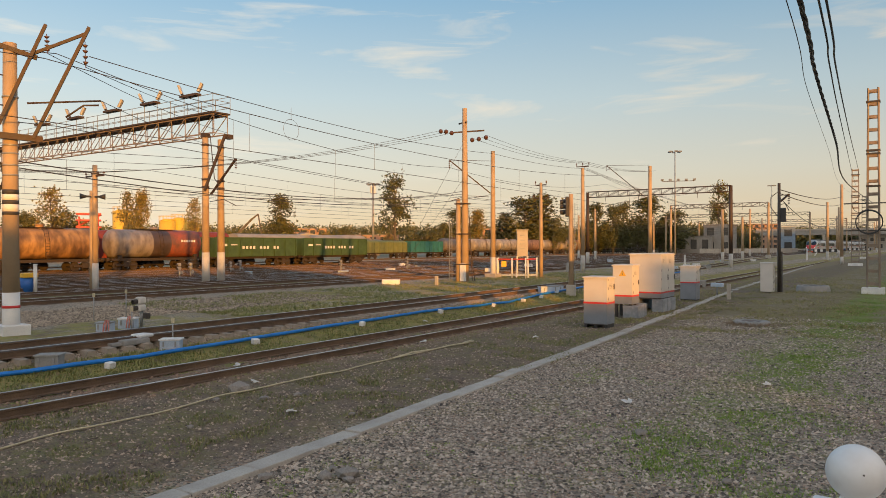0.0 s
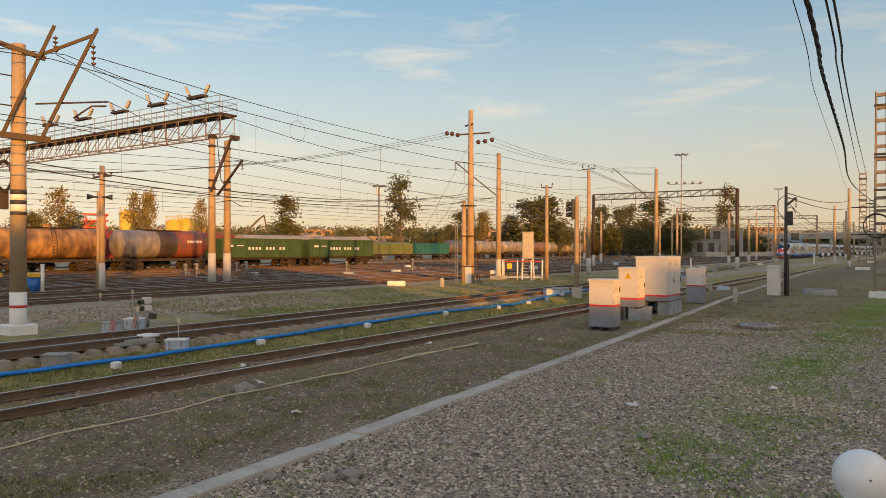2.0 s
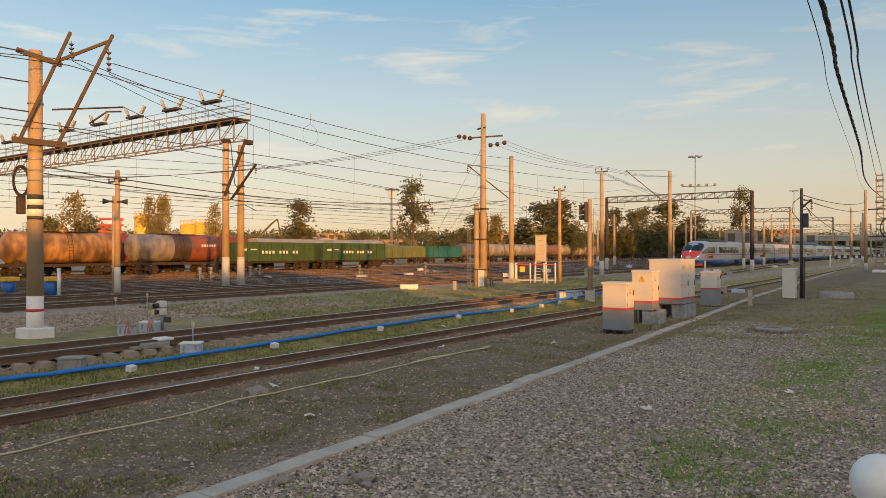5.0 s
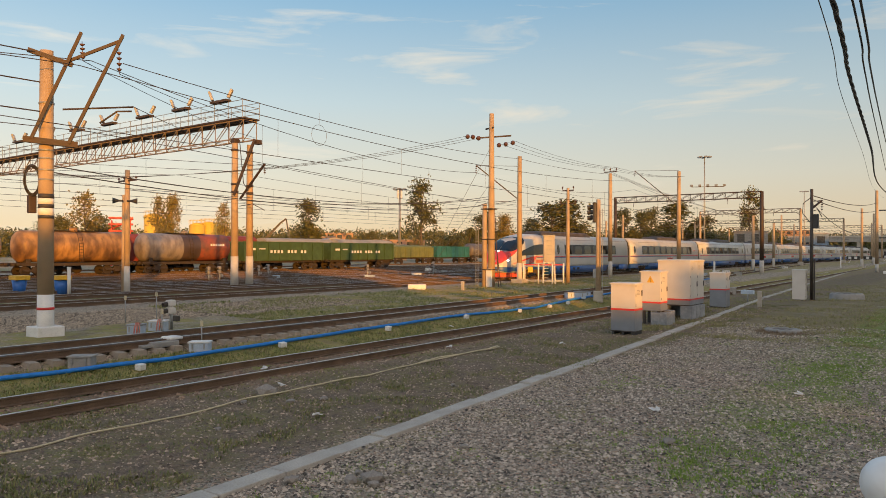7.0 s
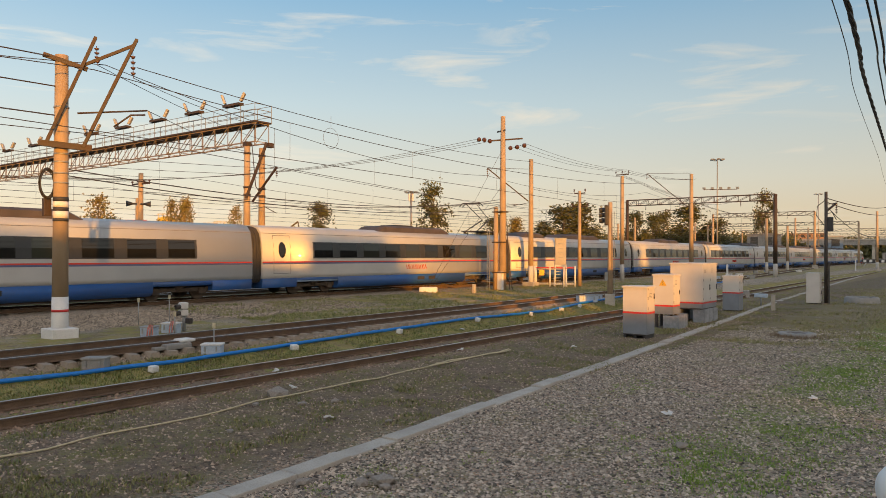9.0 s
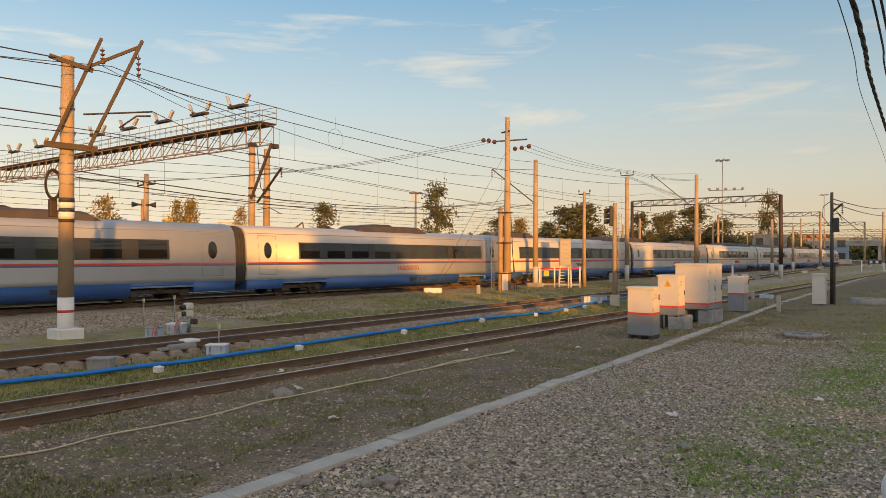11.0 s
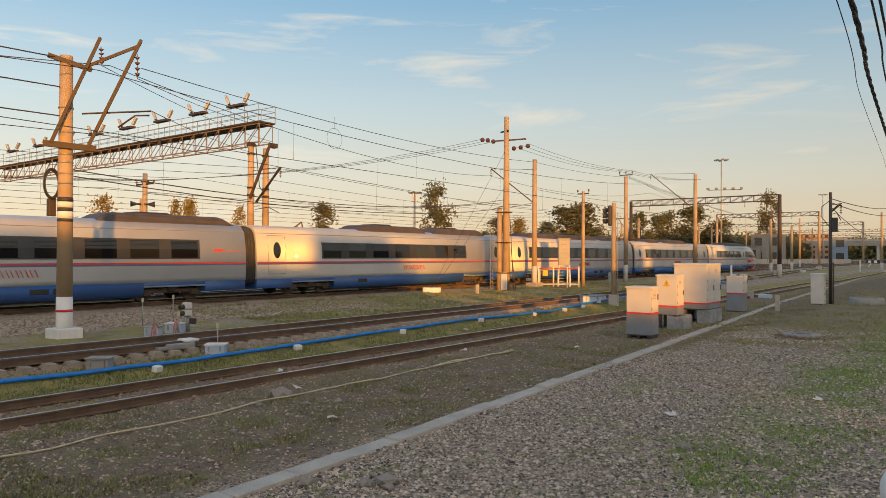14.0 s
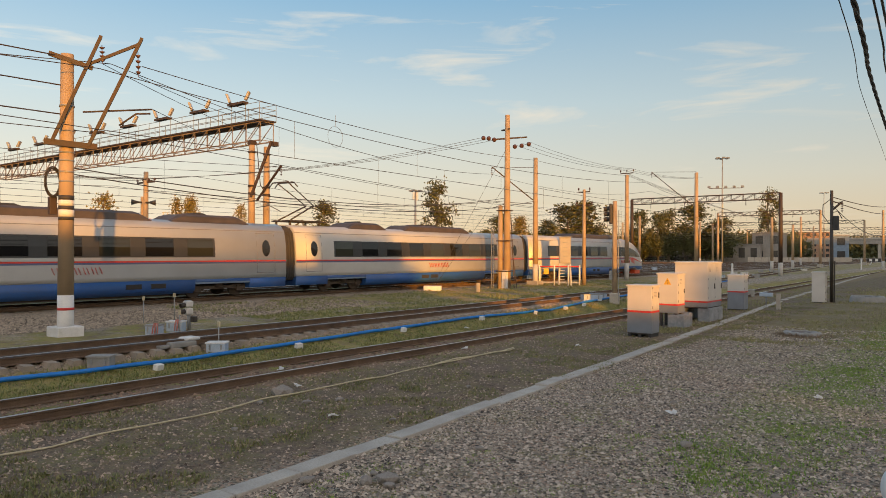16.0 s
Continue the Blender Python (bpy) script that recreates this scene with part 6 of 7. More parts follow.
crate(-18.15, 36.8, 1.3, 0.6, 0.35, 20, PALEB, "pale blue equipment box beside the signal", GALV)
crate(-18.6, 38.6, 1.1, 0.5, 0.3, 10, PALEB, "pale blue equipment box beside the signal", GALV)
for x, y in ((-14.2, 53.5), (-20.5, 62), (-22, 70), (-23.5, 78), (-21.5, 84), (-25, 88), (-26, 96), (-23.8, 103), (-27, 108), (-28, 118), (-25, 126), (-36, 60), (-38, 72), (-45, 56), (-44, 48), (-40, 90), (-41, 104), (-49, 66), (-56, 72), (-52, 44)):
    crate(x, y, random.uniform(0.5, 1.1), 0.5, random.uniform(0.25, 0.5), random.uniform(-20, 20), random.choice([PALEB, WHITE, GALV]), "small pale switch heating box beside the rails")


RED_HOSE = mat("faded_red_hose", (0.42, 0.10, 0.07), (0.55, 0.30, 0.25), 0.6, scale=9, bump=0.1)
for x, y in ((-21.15, 12.3), (-21.7, 13.4)):
    bm = bm_new()
    for k in range(3):
        tube(bm, [(0.02 + 0.07 * k, 0.02 * k, 0.33), (0.16 + 0.07 * k, -0.10, 0.36), (0.27 + 0.06 * k, -0.22 + 0.05 * k, 0.22), (0.34 + 0.05 * k, -0.28 + 0.06 * k, 0.02)], 0.022, 6)
    o = new("hose_bundle", mesh("hose_bundle", bm, RED_HOSE)); o.matrix_basis = pose(x, y, ground_z(x)); tagged(o, "faded red hoses hanging over a pale blue box", "hose", "red hoses")


def switch_machine():
    t = thing("switch_machine", pose(-18.0, 11.2, 0.36, 0, 0, 4) @ Matrix.Diagonal((0.7, 0.75, 0.75, 1)), "grey cast switch machine beside the rail", "switch machine")
    bm = bm_new(); box(bm, -0.35, -0.55, 0.0, 0.35, 0.55, 0.22, None, 0.06); part("housing", bm, GREYB, t)
    bm = bm_new(); box(bm, -0.3, 0.15, 0.22, 0.3, 0.75, 0.34, None, 0.05); part("motor_cover", bm, WHITE, t)
    bm = bm_new(); box(bm, -0.3, -0.95, 0.02, 0.25, -0.5, 0.14, None, 0.03); part("crank_box", bm, GREYB, t)
    for y in (-0.3, 0.3):
        bm = bm_new(); bar(bm, (-0.3, y, 0.1), (-1.4, y, 0.12), 0.025, n=6); part("throw_rod", bm, STEEL, t)


switch_machine()


def stake(x, y, h, label="thin marker stake with pale top plate"):
    t = thing("marker_stake", pose(x, y, ground_z(x)), label, "stake", "marker stakes")
    bm = bm_new(); bar(bm, (0, 0, -0.1), (0, 0, h), 0.018, n=6); part("rod", bm, GALV, t)
    bm = bm_new(); box(bm, -0.06, -0.02, h - 0.02, 0.06, 0.02, h + 0.13, None, 0.01); part("plate", bm, mat("cream_plate", (0.6, 0.5, 0.32), None, 0.6, scale=5, bump=0.1), t)


for a in ((-24.57, 13.86, 0.85), (-24.76, 15.2, 0.9), (-17.6, 12.2, 0.62), (-19.9, 12.4, 0.7)):
    stake(*a)


def dwarf_signal(x, y, h=0.9):
    t = thing("dwarf_signal", pose(x, y, ground_z(x)), "grey dwarf shunting signal on a short post", "signal", "dwarf signals")
    bm = bm_new(); bar(bm, (0, 0, -0.1), (0, 0, h * 0.55), 0.06, n=8); part("post", bm, GALV, t)
    bm = bm_new(); box(bm, -0.14, -0.16, h * 0.5, 0.14, 0.1, h * 0.74, None, 0.05); box(bm, -0.14, -0.16, h * 0.76, 0.14, 0.1, h, None, 0.05); head = part("head", bm, BOXW if x > -25 else GALV, t)
    for z in (h * 0.62, h * 0.85):
        bm = bm_new(); bar(bm, (0, -0.16, z), (0, -0.32, z - 0.02), 0.08, n=10, cap=False); part("visor", bm, DARK, head)
    bm = bm_new(); box(bm, 0.16, -0.06, h * 0.25, 0.4, 0.08, h * 0.45, None, 0.02); part("junction_box", bm, DARK if x > -25 else GALV, t)


for x, y, h in ((-21.86, 13.97, 0.95), (-51, 36, 1.2), (-51.6, 37.5, 1.2), (-58, 48, 1.2), (-57, 46, 1.1), (-48, 52, 1.2), (-46, 60, 1.3), (-45, 70, 1.3)):
    dwarf_signal(x, y, h)


def anchor_block(x, y):
    t = thing("anchor_block", pose(x, y, ground_z(x), 0, 0, 35), "low white concrete anchor block for stay wires", "block")
    bm = bm_new(); box(bm, -0.6, -0.3, -0.1, 0.6, 0.3, 0.28, None, 0.04); part("block", bm, WHITE, t)
    bm = bm_new(); bar(bm, (0, 0, 0.28), (0.03, 0.08, 0.5), 0.03, n=6); part("eye_bolt", bm, STEEL, t)


anchor_block(-30.1, 37.5)


def bin_(x, y):
    t = thing("waste_bin", pose(x, y, ground_z(x)), "blue plastic bin with orange lid", "bin", "blue bins")
    bm = bm_new(); bar(bm, (0, 0, 0), (0, 0, 0.8), 0.28, 0.4, 14); part("tub", bm, BLUE, t)
    bm = bm_new(); box(bm, -0.46, -0.4, 0.8, 0.46, 0.4, 1.05, None, 0.04); part("lid", bm, YELLOW, t, "orange lid")


bin_(-41.7, 19.7); bin_(-43.4, 18.2)
bm = bm_new(); bar(bm, (0, 0, 0), (0, 0, 1.5), 0.1, 0.1, 8); bar(bm, (0, 0, 1.5), (0, 0, 1.56), 0.14, 0.1, 8)
o = new("marker_post", mesh("marker_post", bm, WHITE)); o.location = (-41.2, 19.9, 0.5); tagged(o, "short white marker post by the rails", "post")
for x, y, h, m, l in ((-9.6, 42.0, 0.85, CONC_L, "short grey concrete boundary post"), (-27.5, 39.1, 0.6, CONC_L, "short grey concrete boundary post"), (-18.9, 140, 1.9, WHITE, "white concrete marker post"), (-24.9, 87, 1.5, WHITE, "white concrete marker post")):
    bm = bm_new(); box(bm, -0.1, -0.08, -0.1, 0.1, 0.08, h, None, 0.02)
    o = new("boundary_post", mesh("boundary_post", bm, m)); o.location = (x, y, ground_z(x)); tagged(o, l, "post", "boundary posts")


# small stand beside the edging, manhole rings and a heap of dry weeds
t = thing("trackside_pump", pose(-11.0, 45.2, 0), "small grey pipe stand beside the edging", "pipe stand")
bm = bm_new(); bar(bm, (0, 0, -0.05), (0, 0, 0.7), 0.05, n=8); part("pipe", bm, GALV, t)
bm = bm_new(); box(bm, -0.35, -0.2, 0.5, 0.35, 0.2, 0.72, None, 0.03); part("cover", bm, PALEB, t)


def manhole(x, y, r, h, label):
    t = thing("manhole", pose(x, y, 0), label, "manhole", "manholes")
    bm = bm_new()
    rings = []
    for rr, z in ((r + 0.15, -0.1), (r + 0.1, h * 0.7), (r, h), (r - 0.12, h), (r - 0.15, h - 0.1)):
        rings.append([(rr * math.cos(2 * math.pi * j / 24), rr * math.sin(2 * math.pi * j / 24), z + 0.02 * math.sin(j * 2.3)) for j in range(24)])
    loft(bm, rings, caps=False); part("ring", bm, GREYB, t)
    bm = bm_new(); bar(bm, (0, 0, h - 0.1), (0, 0, h - 0.04), r - 0.13, r - 0.13, 24); part("lid", bm, DARK, t)


manhole(-5.9, 29.4, 0.55, 0.12, "half buried manhole ring among dry weeds")
manhole(-6.8, 53.0, 0.9, 0.35, "low concrete manhole ring on the gravel")

# ---- stones and litter ----
STONE = mat("loose_stone", (0.30, 0.27, 0.235), (0.21, 0.185, 0.16), 0.9, scale=9, bump=0.4)


def stone_mesh(seed, r=1.0):
    bm = bm_new()
    bmesh.ops.create_icosphere(bm, subdivisions=1, radius=r)
    for v in bm.verts:
        v.co *= 1 + 0.35 * noise.noise(v.co * 1.3 + Vector((seed * 7.1, 0, 0)))
        v.co.z *= 0.6
    return mesh("stone", bm, STONE)


STONES = [stone_mesh(k) for k in range(6)]
rs = random.Random(4)
for x, y, r in ((-12.0, 9.9, 0.22), (-7.18, 6.35, 0.09), (-6.55, 6.8, 0.10), (-6.35, 7.0, 0.15), (-6.2, 6.85, 0.08), (-6.7, 7.1, 0.06), (-10.9, 9.6, 0.09), (-10.6, 10.2, 0.08), (-11.6, 9.0, 0.08), (-3.9, 11.2, 0.09), (-6.3, 9.0, 0.07), (-7.0, 12, 0.07), (-10.2, 7.4, 0.07), (-5.2, 14.2, 0.08), (-9.4, 13.0, 0.07), (-8.6, 9.6, 0.06), (-3.2, 8.1, 0.06), (-2.2, 9.5, 0.06)):
    o = new("stone", rs.choice(STONES)); o.matrix_basis = pose(x, y, ground_z(x) + r * 0.25, 0, 0, rs.uniform(0, 360)) @ Matrix.Diagonal((r, r * 1.2, r, 1))
    tagged(o, "loose pale stone lying on the ground", "stone", "loose stones")
LITTER = mat("white_litter", (0.7, 0.7, 0.68), None, 0.6, scale=8, bump=0.1)
for x, y in ((-4.9, 13.2), (-9.6, 9.1), (-12.3, 10.6), (-14.4, 11.8), (-13.2, 18.0), (-3.0, 16.5), (-10.8, 21.0), (-16.4, 22.6)):
    bm = bm_new()
    box(bm, -0.07, -0.05, 0, 0.07, 0.05, 0.02, pose(0, 0, 0.02, rs.uniform(-15, 15), rs.uniform(-15, 15), 0))
    box(bm, -0.02, -0.05, 0.0, 0.06, 0.06, 0.03, pose(0.05, 0.03, 0.03, 20, rs.uniform(-25, 25), 30))
    o = new("litter", mesh("litter", bm, LITTER)); o.matrix_basis = pose(x, y, ground_z(x) + 0.01, 0, 0, rs.uniform(0, 360)); tagged(o, "crumpled scrap of white paper on the ground", "litter", "scraps of litter")


def scatter_stones(name, label, n, area, rmin, rmax, c1, c2, seed):
    """Loose gravel: many small faceted stones in one mesh."""
    r_ = np.random.default_rng(seed)
    x, y = area(r_, n)
    n = len(x)
    base = np.array([(1, 0, 0), (-1, 0, 0), (0, 1, 0), (0, -1, 0), (0, 0, 0.7), (0, 0, -0.5)])
    tri = np.array([(0, 2, 4), (2, 1, 4), (1, 3, 4), (3, 0, 4), (2, 0, 5), (1, 2, 5), (3, 1, 5), (0, 3, 5)])
    r = rmin + (rmax - rmin) * r_.random(n) ** 2.5
    a = r_.random(n) * 6.28
    z = np.interp(x, [g[0] for g in GROUND], [g[1] for g in GROUND]) + unevenness(x, y)
    j = r_.uniform(0.75, 1.25, (n, 6))
    u = base[None, :, 0] * (r * r_.uniform(0.7, 1.4, n))[:, None] * j
    v = base[None, :, 1] * (r * r_.uniform(0.6, 1.1, n))[:, None] * j
    w = base[None, :, 2] * r[:, None] * j + (r * 0.1)[:, None]
    ca, sa = np.cos(a)[:, None], np.sin(a)[:, None]
    verts = np.stack([x[:, None] + u * ca - v * sa, y[:, None] + u * sa + v * ca, z[:, None] + w], -1).reshape(-1, 3)
    faces = (tri[None] + 6 * np.arange(n)[:, None, None]).reshape(-1, 3)
    verts, faces = verts.tolist(), faces.tolist()
    me = bpy.data.meshes.new(name)
    me.from_pydata(verts, [], faces)
    m = bpy.data.materials.new(name)
    m.use_nodes = True
    nt = m.node_tree
    g_, rp = nt.nodes.new("ShaderNodeNewGeometry"), nt.nodes.new("ShaderNodeValToRGB")
    rp.color_ramp.elements[0].color, rp.color_ramp.elements[1].color = (*c1, 1), (*c2, 1)
    nt.links.new(g_.outputs["Random Per Island"], rp.inputs[0])
    nt.links.new(rp.outputs[0], nt.nodes["Principled BSDF"].inputs["Base Color"])
    nt.nodes["Principled BSDF"].inputs["Roughness"].default_value = 0.85
    me.materials.append(m)
    tagged(new(name, me), label, "gravel", kind="stuff")


def yard_area(r, n):
    y = 2.5 + 30 * r.random(n) ** 2.0
    x = -8 - 0.02 * y + (10.5 + 0.1 * y) * r.random(n)
    keep = x > np.interp(y, (2, 5.1, 8.3, 18.5, 32.5), (-7.4, -7.47, -7.6, -8.35, -9.4))
    return x[keep], y[keep]


def dirt_area(r, n):
    y = 1 + 40 * r.random(n) ** 1.8
    return -13.2 + 5.3 * r.random(n) - 0.01 * y, y


def bank_area(r, n):
    y = 6 + 22 * r.random(n)
    return -29.5 + 5.0 * r.random(n), y


def bed_area(r, n):
    y = 2 + 45 * r.random(n) ** 1.3
    return np.array([n2(q) for q in y]) + r.uniform(-1.7, 1.5, n), y


def near_bed(r, n):
    y = 2 + 40 * r.random(n) ** 1.4
    return np.array([n1(q) for q in y]) + r.uniform(-1.3, 1.3, n), y


scatter_stones("gravel", "grey and reddish crushed stone gravel", 150000, yard_area, 0.011, 0.040, (0.045, 0.038, 0.032), (0.57, 0.48, 0.385), 1)
scatter_stones("dirt_pebbles", "scattered pebbles on brown dirt", 34000, dirt_area, 0.008, 0.036, (0.075, 0.052, 0.038), (0.48, 0.37, 0.275), 2)
scatter_stones("ballast", "pale crushed ballast on the bank", 18000, bank_area, 0.03, 0.07, (0.095, 0.075, 0.056), (0.44, 0.355, 0.262), 3)
scatter_stones("track_ballast", "brown ballast between sleepers", 9000, bed_area, 0.025, 0.06, (0.129, 0.091, 0.065), (0.385, 0.294, 0.213), 5)
scatter_stones("track_stones", "rust-brown stones around sunken rails", 7000, near_bed, 0.02, 0.06, (0.100, 0.065, 0.044), (0.330, 0.225, 0.158), 6)


# ---- grass and weeds ----
def grass_patch(name, label, n, area, h0, h1, c1, c2, seed, blades=5):
    rng_ = np.random.default_rng(seed)
    verts, faces = [], []
    for k in range(n):
        x, y = area(rng_)
        z = ground_z(x) - 0.03
        for b in range(blades):
            a = rng_.random() * 6.283
            h = h0 + (h1 - h0) * rng_.random() ** 1.6
            w = 0.006 + 0.006 * rng_.random()
            lean = h * (0.3 + 0.8 * rng_.random())
            bx, by = x + rng_.normal(0, 0.04), y + rng_.normal(0, 0.04)
            ca, sa = math.cos(a), math.sin(a)
            i0 = len(verts)
            verts += [(bx - sa * w, by + ca * w, z), (bx + sa * w, by - ca * w, z), (bx + ca * lean * 0.4 + sa * w * 0.7, by + sa * lean * 0.4 - ca * w * 0.7, z + h * 0.65), (bx + ca * lean * 0.4 - sa * w * 0.7, by + sa * lean * 0.4 + ca * w * 0.7, z + h * 0.65), (bx + ca * lean, by + sa * lean, z + h)]
            faces += [(i0, i0 + 1, i0 + 2, i0 + 3), (i0 + 3, i0 + 2, i0 + 4)]
    me = bpy.data.meshes.new(name)
    me.from_pydata(verts, [], faces)
    m = bpy.data.materials.new(name)
    m.use_nodes = True
    nt = m.node_tree
    g_, rp = nt.nodes.new("ShaderNodeNewGeometry"), nt.nodes.new("ShaderNodeValToRGB")
    rp.color_ramp.elements[0].color, rp.color_ramp.elements[1].color = (*c1, 1), (*c2, 1)
    nt.links.new(g_.outputs["Random Per Island"], rp.inputs[0])
    nt.links.new(rp.outputs[0], nt.nodes["Principled BSDF"].inputs["Base Color"])
    nt.nodes["Principled BSDF"].inputs["Roughness"].default_value = 0.7
    me.materials.append(m)
    tagged(new(name, me), label, "grass", kind="stuff")


def clumped(fx, y0, y1, keep=0.0, scale=0.5, power=1.4, seed=9):
    def area(r):
        for _ in range(60):
            y = y0 + (y1 - y0) * r.random() ** power
            x = fx(y, r)
            if noise.noise((x * scale, y * scale, seed)) > keep:
                break
        return x, y
    return area


grass_patch("grass_strip", "green and yellowing grass between the tracks", 12000, clumped(lambda y, r: r.uniform(n2(y) + 1.45, n1(y) - 1.0), 2, 50, -0.45, 0.9), 0.03, 0.11, (0.102, 0.145, 0.029), (0.324, 0.288, 0.108), 11)
grass_patch("bank_grass", "short grass on the bank below the main line", 9000, clumped(lambda y, r: r.uniform(-30.0, n2(y) - 1.6), 18, 62, -0.2, 0.5), 0.03, 0.14, (0.102, 0.145, 0.029), (0.300, 0.264, 0.096), 12)
grass_patch("yard_weeds", "green weeds growing through gravel", 6000, clumped(lambda y, r: r.uniform(-7.2, 1.5), 3, 30, 0.05, 1.3, 1.6), 0.008, 0.035, (0.102, 0.174, 0.022), (0.240, 0.288, 0.060), 13, 6)
grass_patch("green_lane", "bright green grass lane on the gravel", 6000, clumped(lambda y, r: -3.1 + r.normal(0, 0.8), 9, 45, -0.25, 0.8, 1.2), 0.01, 0.05, (0.102, 0.189, 0.022), (0.228, 0.300, 0.048), 14, 6)
grass_patch("dirt_weeds", "sparse low weeds on brown dirt", 9000, clumped(lambda y, r: r.uniform(-13.2, -8.2), 2, 45, 0.0, 0.9), 0.015, 0.08, (0.102, 0.123, 0.036), (0.240, 0.216, 0.084), 15)
grass_patch("far_yard_grass", "dry grass at the far end of the yard", 9000, clumped(lambda y, r: r.uniform(kerb_x(y) - 3.0, 2.0), 26, 75, -0.05, 0.3), 0.03, 0.14, (0.145, 0.145, 0.043), (0.360, 0.312, 0.144), 16)
grass_patch("dry_heap", "heap of dry brown weeds round the manhole", 450, lambda r: (-5.9 + r.normal(0, 0.4), 29.0 + r.normal(0, 0.4)), 0.04, 0.16, (0.145, 0.102, 0.065), (0.264, 0.192, 0.120), 17)


# ---- trees ----
def leaf_material(name, c1, c2):
    m = bpy.data.materials.new(name)
    m.use_nodes = True
    nt = m.node_tree
    b = nt.nodes["Principled BSDF"]
    g_, rp = nt.nodes.new("ShaderNodeNewGeometry"), nt.nodes.new("ShaderNodeValToRGB")
    rp.color_ramp.elements[0].color, rp.color_ramp.elements[1].color = (*c1, 1), (*c2, 1)
    nt.links.new(g_.outputs["Random Per Island"], rp.inputs[0])
    nt.links.new(rp.outputs[0], b.inputs["Base Color"])
    b.inputs["Roughness"].default_value = 0.6
    return m


LEAF = leaf_material("leaves_dark", (0.035, 0.048, 0.013), (0.13, 0.12, 0.034))
LEAF_Y = leaf_material("leaves_yellowing", (0.09, 0.09, 0.02), (0.29, 0.21, 0.055))
BARK = mat("bark", (0.13, 0.10, 0.075), (0.09, 0.07, 0.05), 0.95, scale=3, bump=0.6)


def leaves(verts, faces, c, spread, n, size, rng_):
    for _ in range(n):
        p = np.array(c) + rng_.normal(0, 1, 3) * spread
        u = rng_.normal(0, 1, 3); u /= np.linalg.norm(u)
        v = np.cross(u, rng_.normal(0, 1, 3)); v /= np.linalg.norm(v)
        s = size * rng_.uniform(0.6, 1.3)
        i = len(verts)
        verts += [tuple(p + u * s), tuple(p + v * s * 0.6), tuple(p - u * s), tuple(p - v * s * 0.6)]
        faces.append((i, i + 1, i + 2, i + 3))


def make_tree(kind, seed, leaf, label):
    """A tree one unit high: tapered trunk, limbs, and a crown of leaf clumps at the limbs' ends."""
    rng_ = np.random.default_rng(seed)
    H = 15.0
    t = thing("tree", pose(0, 0, 0), label, "tree", "trees behind the yard")
    bm = bm_new()
    top = H * (0.9 if kind != "round" else 0.7)
    pts = [Vector((0.15 * math.sin(z * 0.5 + seed), 0.15 * math.cos(z * 0.4 + seed), z)) for z in np.linspace(-0.3, top, 8)]
    for i in range(7):
        bar(bm, pts[i], pts[i + 1], 0.30 * (1 - i / 7.6), 0.30 * (1 - (i + 1) / 7.6), 7, cap=False)
    part("trunk", bm, BARK, t)
    verts, faces = [], []
    bml = bm_new()
    n = {"round": 44, "tall": 42, "sparse": 26, "birch": 44}[kind]
    for k in range(n):
        q = rng_.random()
        a = rng_.random() * 6.283
        if kind == "round":
            z = H * (0.22 + 0.74 * q); rad = H * 0.36 * math.sin(math.pi * min(1, 0.16 + 0.84 * q)) ** 0.7
        elif kind == "tall":
            z = H * (0.15 + 0.83 * q); rad = H * 0.17 * (math.sin(math.pi * min(1.0, 0.1 + q * 0.88)) ** 0.6)
        elif kind == "sparse":
            z = H * (0.30 + 0.68 * q); rad = H * (0.10 + 0.17 * abs(math.sin(6.0 * q + seed)))
        else:
            z = H * (0.18 + 0.78 * q); rad = H * 0.22 * (1 - q) ** 0.6 + 0.3
        rr = rad * math.sqrt(rng_.uniform(0.15, 1.0)) * rng_.uniform(0.75, 1.15)
        c = (rr * math.cos(a), rr * math.sin(a), z)
        z0 = max(H * 0.15, z - rr * 0.7)
        j = min(6, int(max(0, z0 / top * 7)))
        bar(bml, pts[j], c, 0.07, 0.015, 4, cap=False)
        leaves(verts, faces, c, H * (0.045 if kind != "birch" else 0.05) * rng_.uniform(0.6, 1.3), {"round": 130, "tall": 120, "sparse": 110, "birch": 60}[kind], 0.245, rng_)
    part("bough", bml, BARK, t)
    me = bpy.data.meshes.new("crown")
    me.from_pydata(verts, [], faces)
    me.materials.append(leaf)
    part("crown", me, None, t)
    return t


KINDS = [make_tree("round", 1, LEAF, "broad dark green leafy tree"), make_tree("round", 2, LEAF_Y, "round yellowing leafy tree"), make_tree("tall", 3, LEAF, "slender dark green poplar tree"),
         make_tree("sparse", 4, LEAF, "tall sparse tree with open uneven crown"), make_tree("birch", 5, LEAF_Y, "light airy birch with yellowing leaves"), make_tree("round", 6, LEAF, "broad dark green leafy tree"), make_tree("tall", 7, LEAF_Y, "slender poplar with yellowing leaves")]
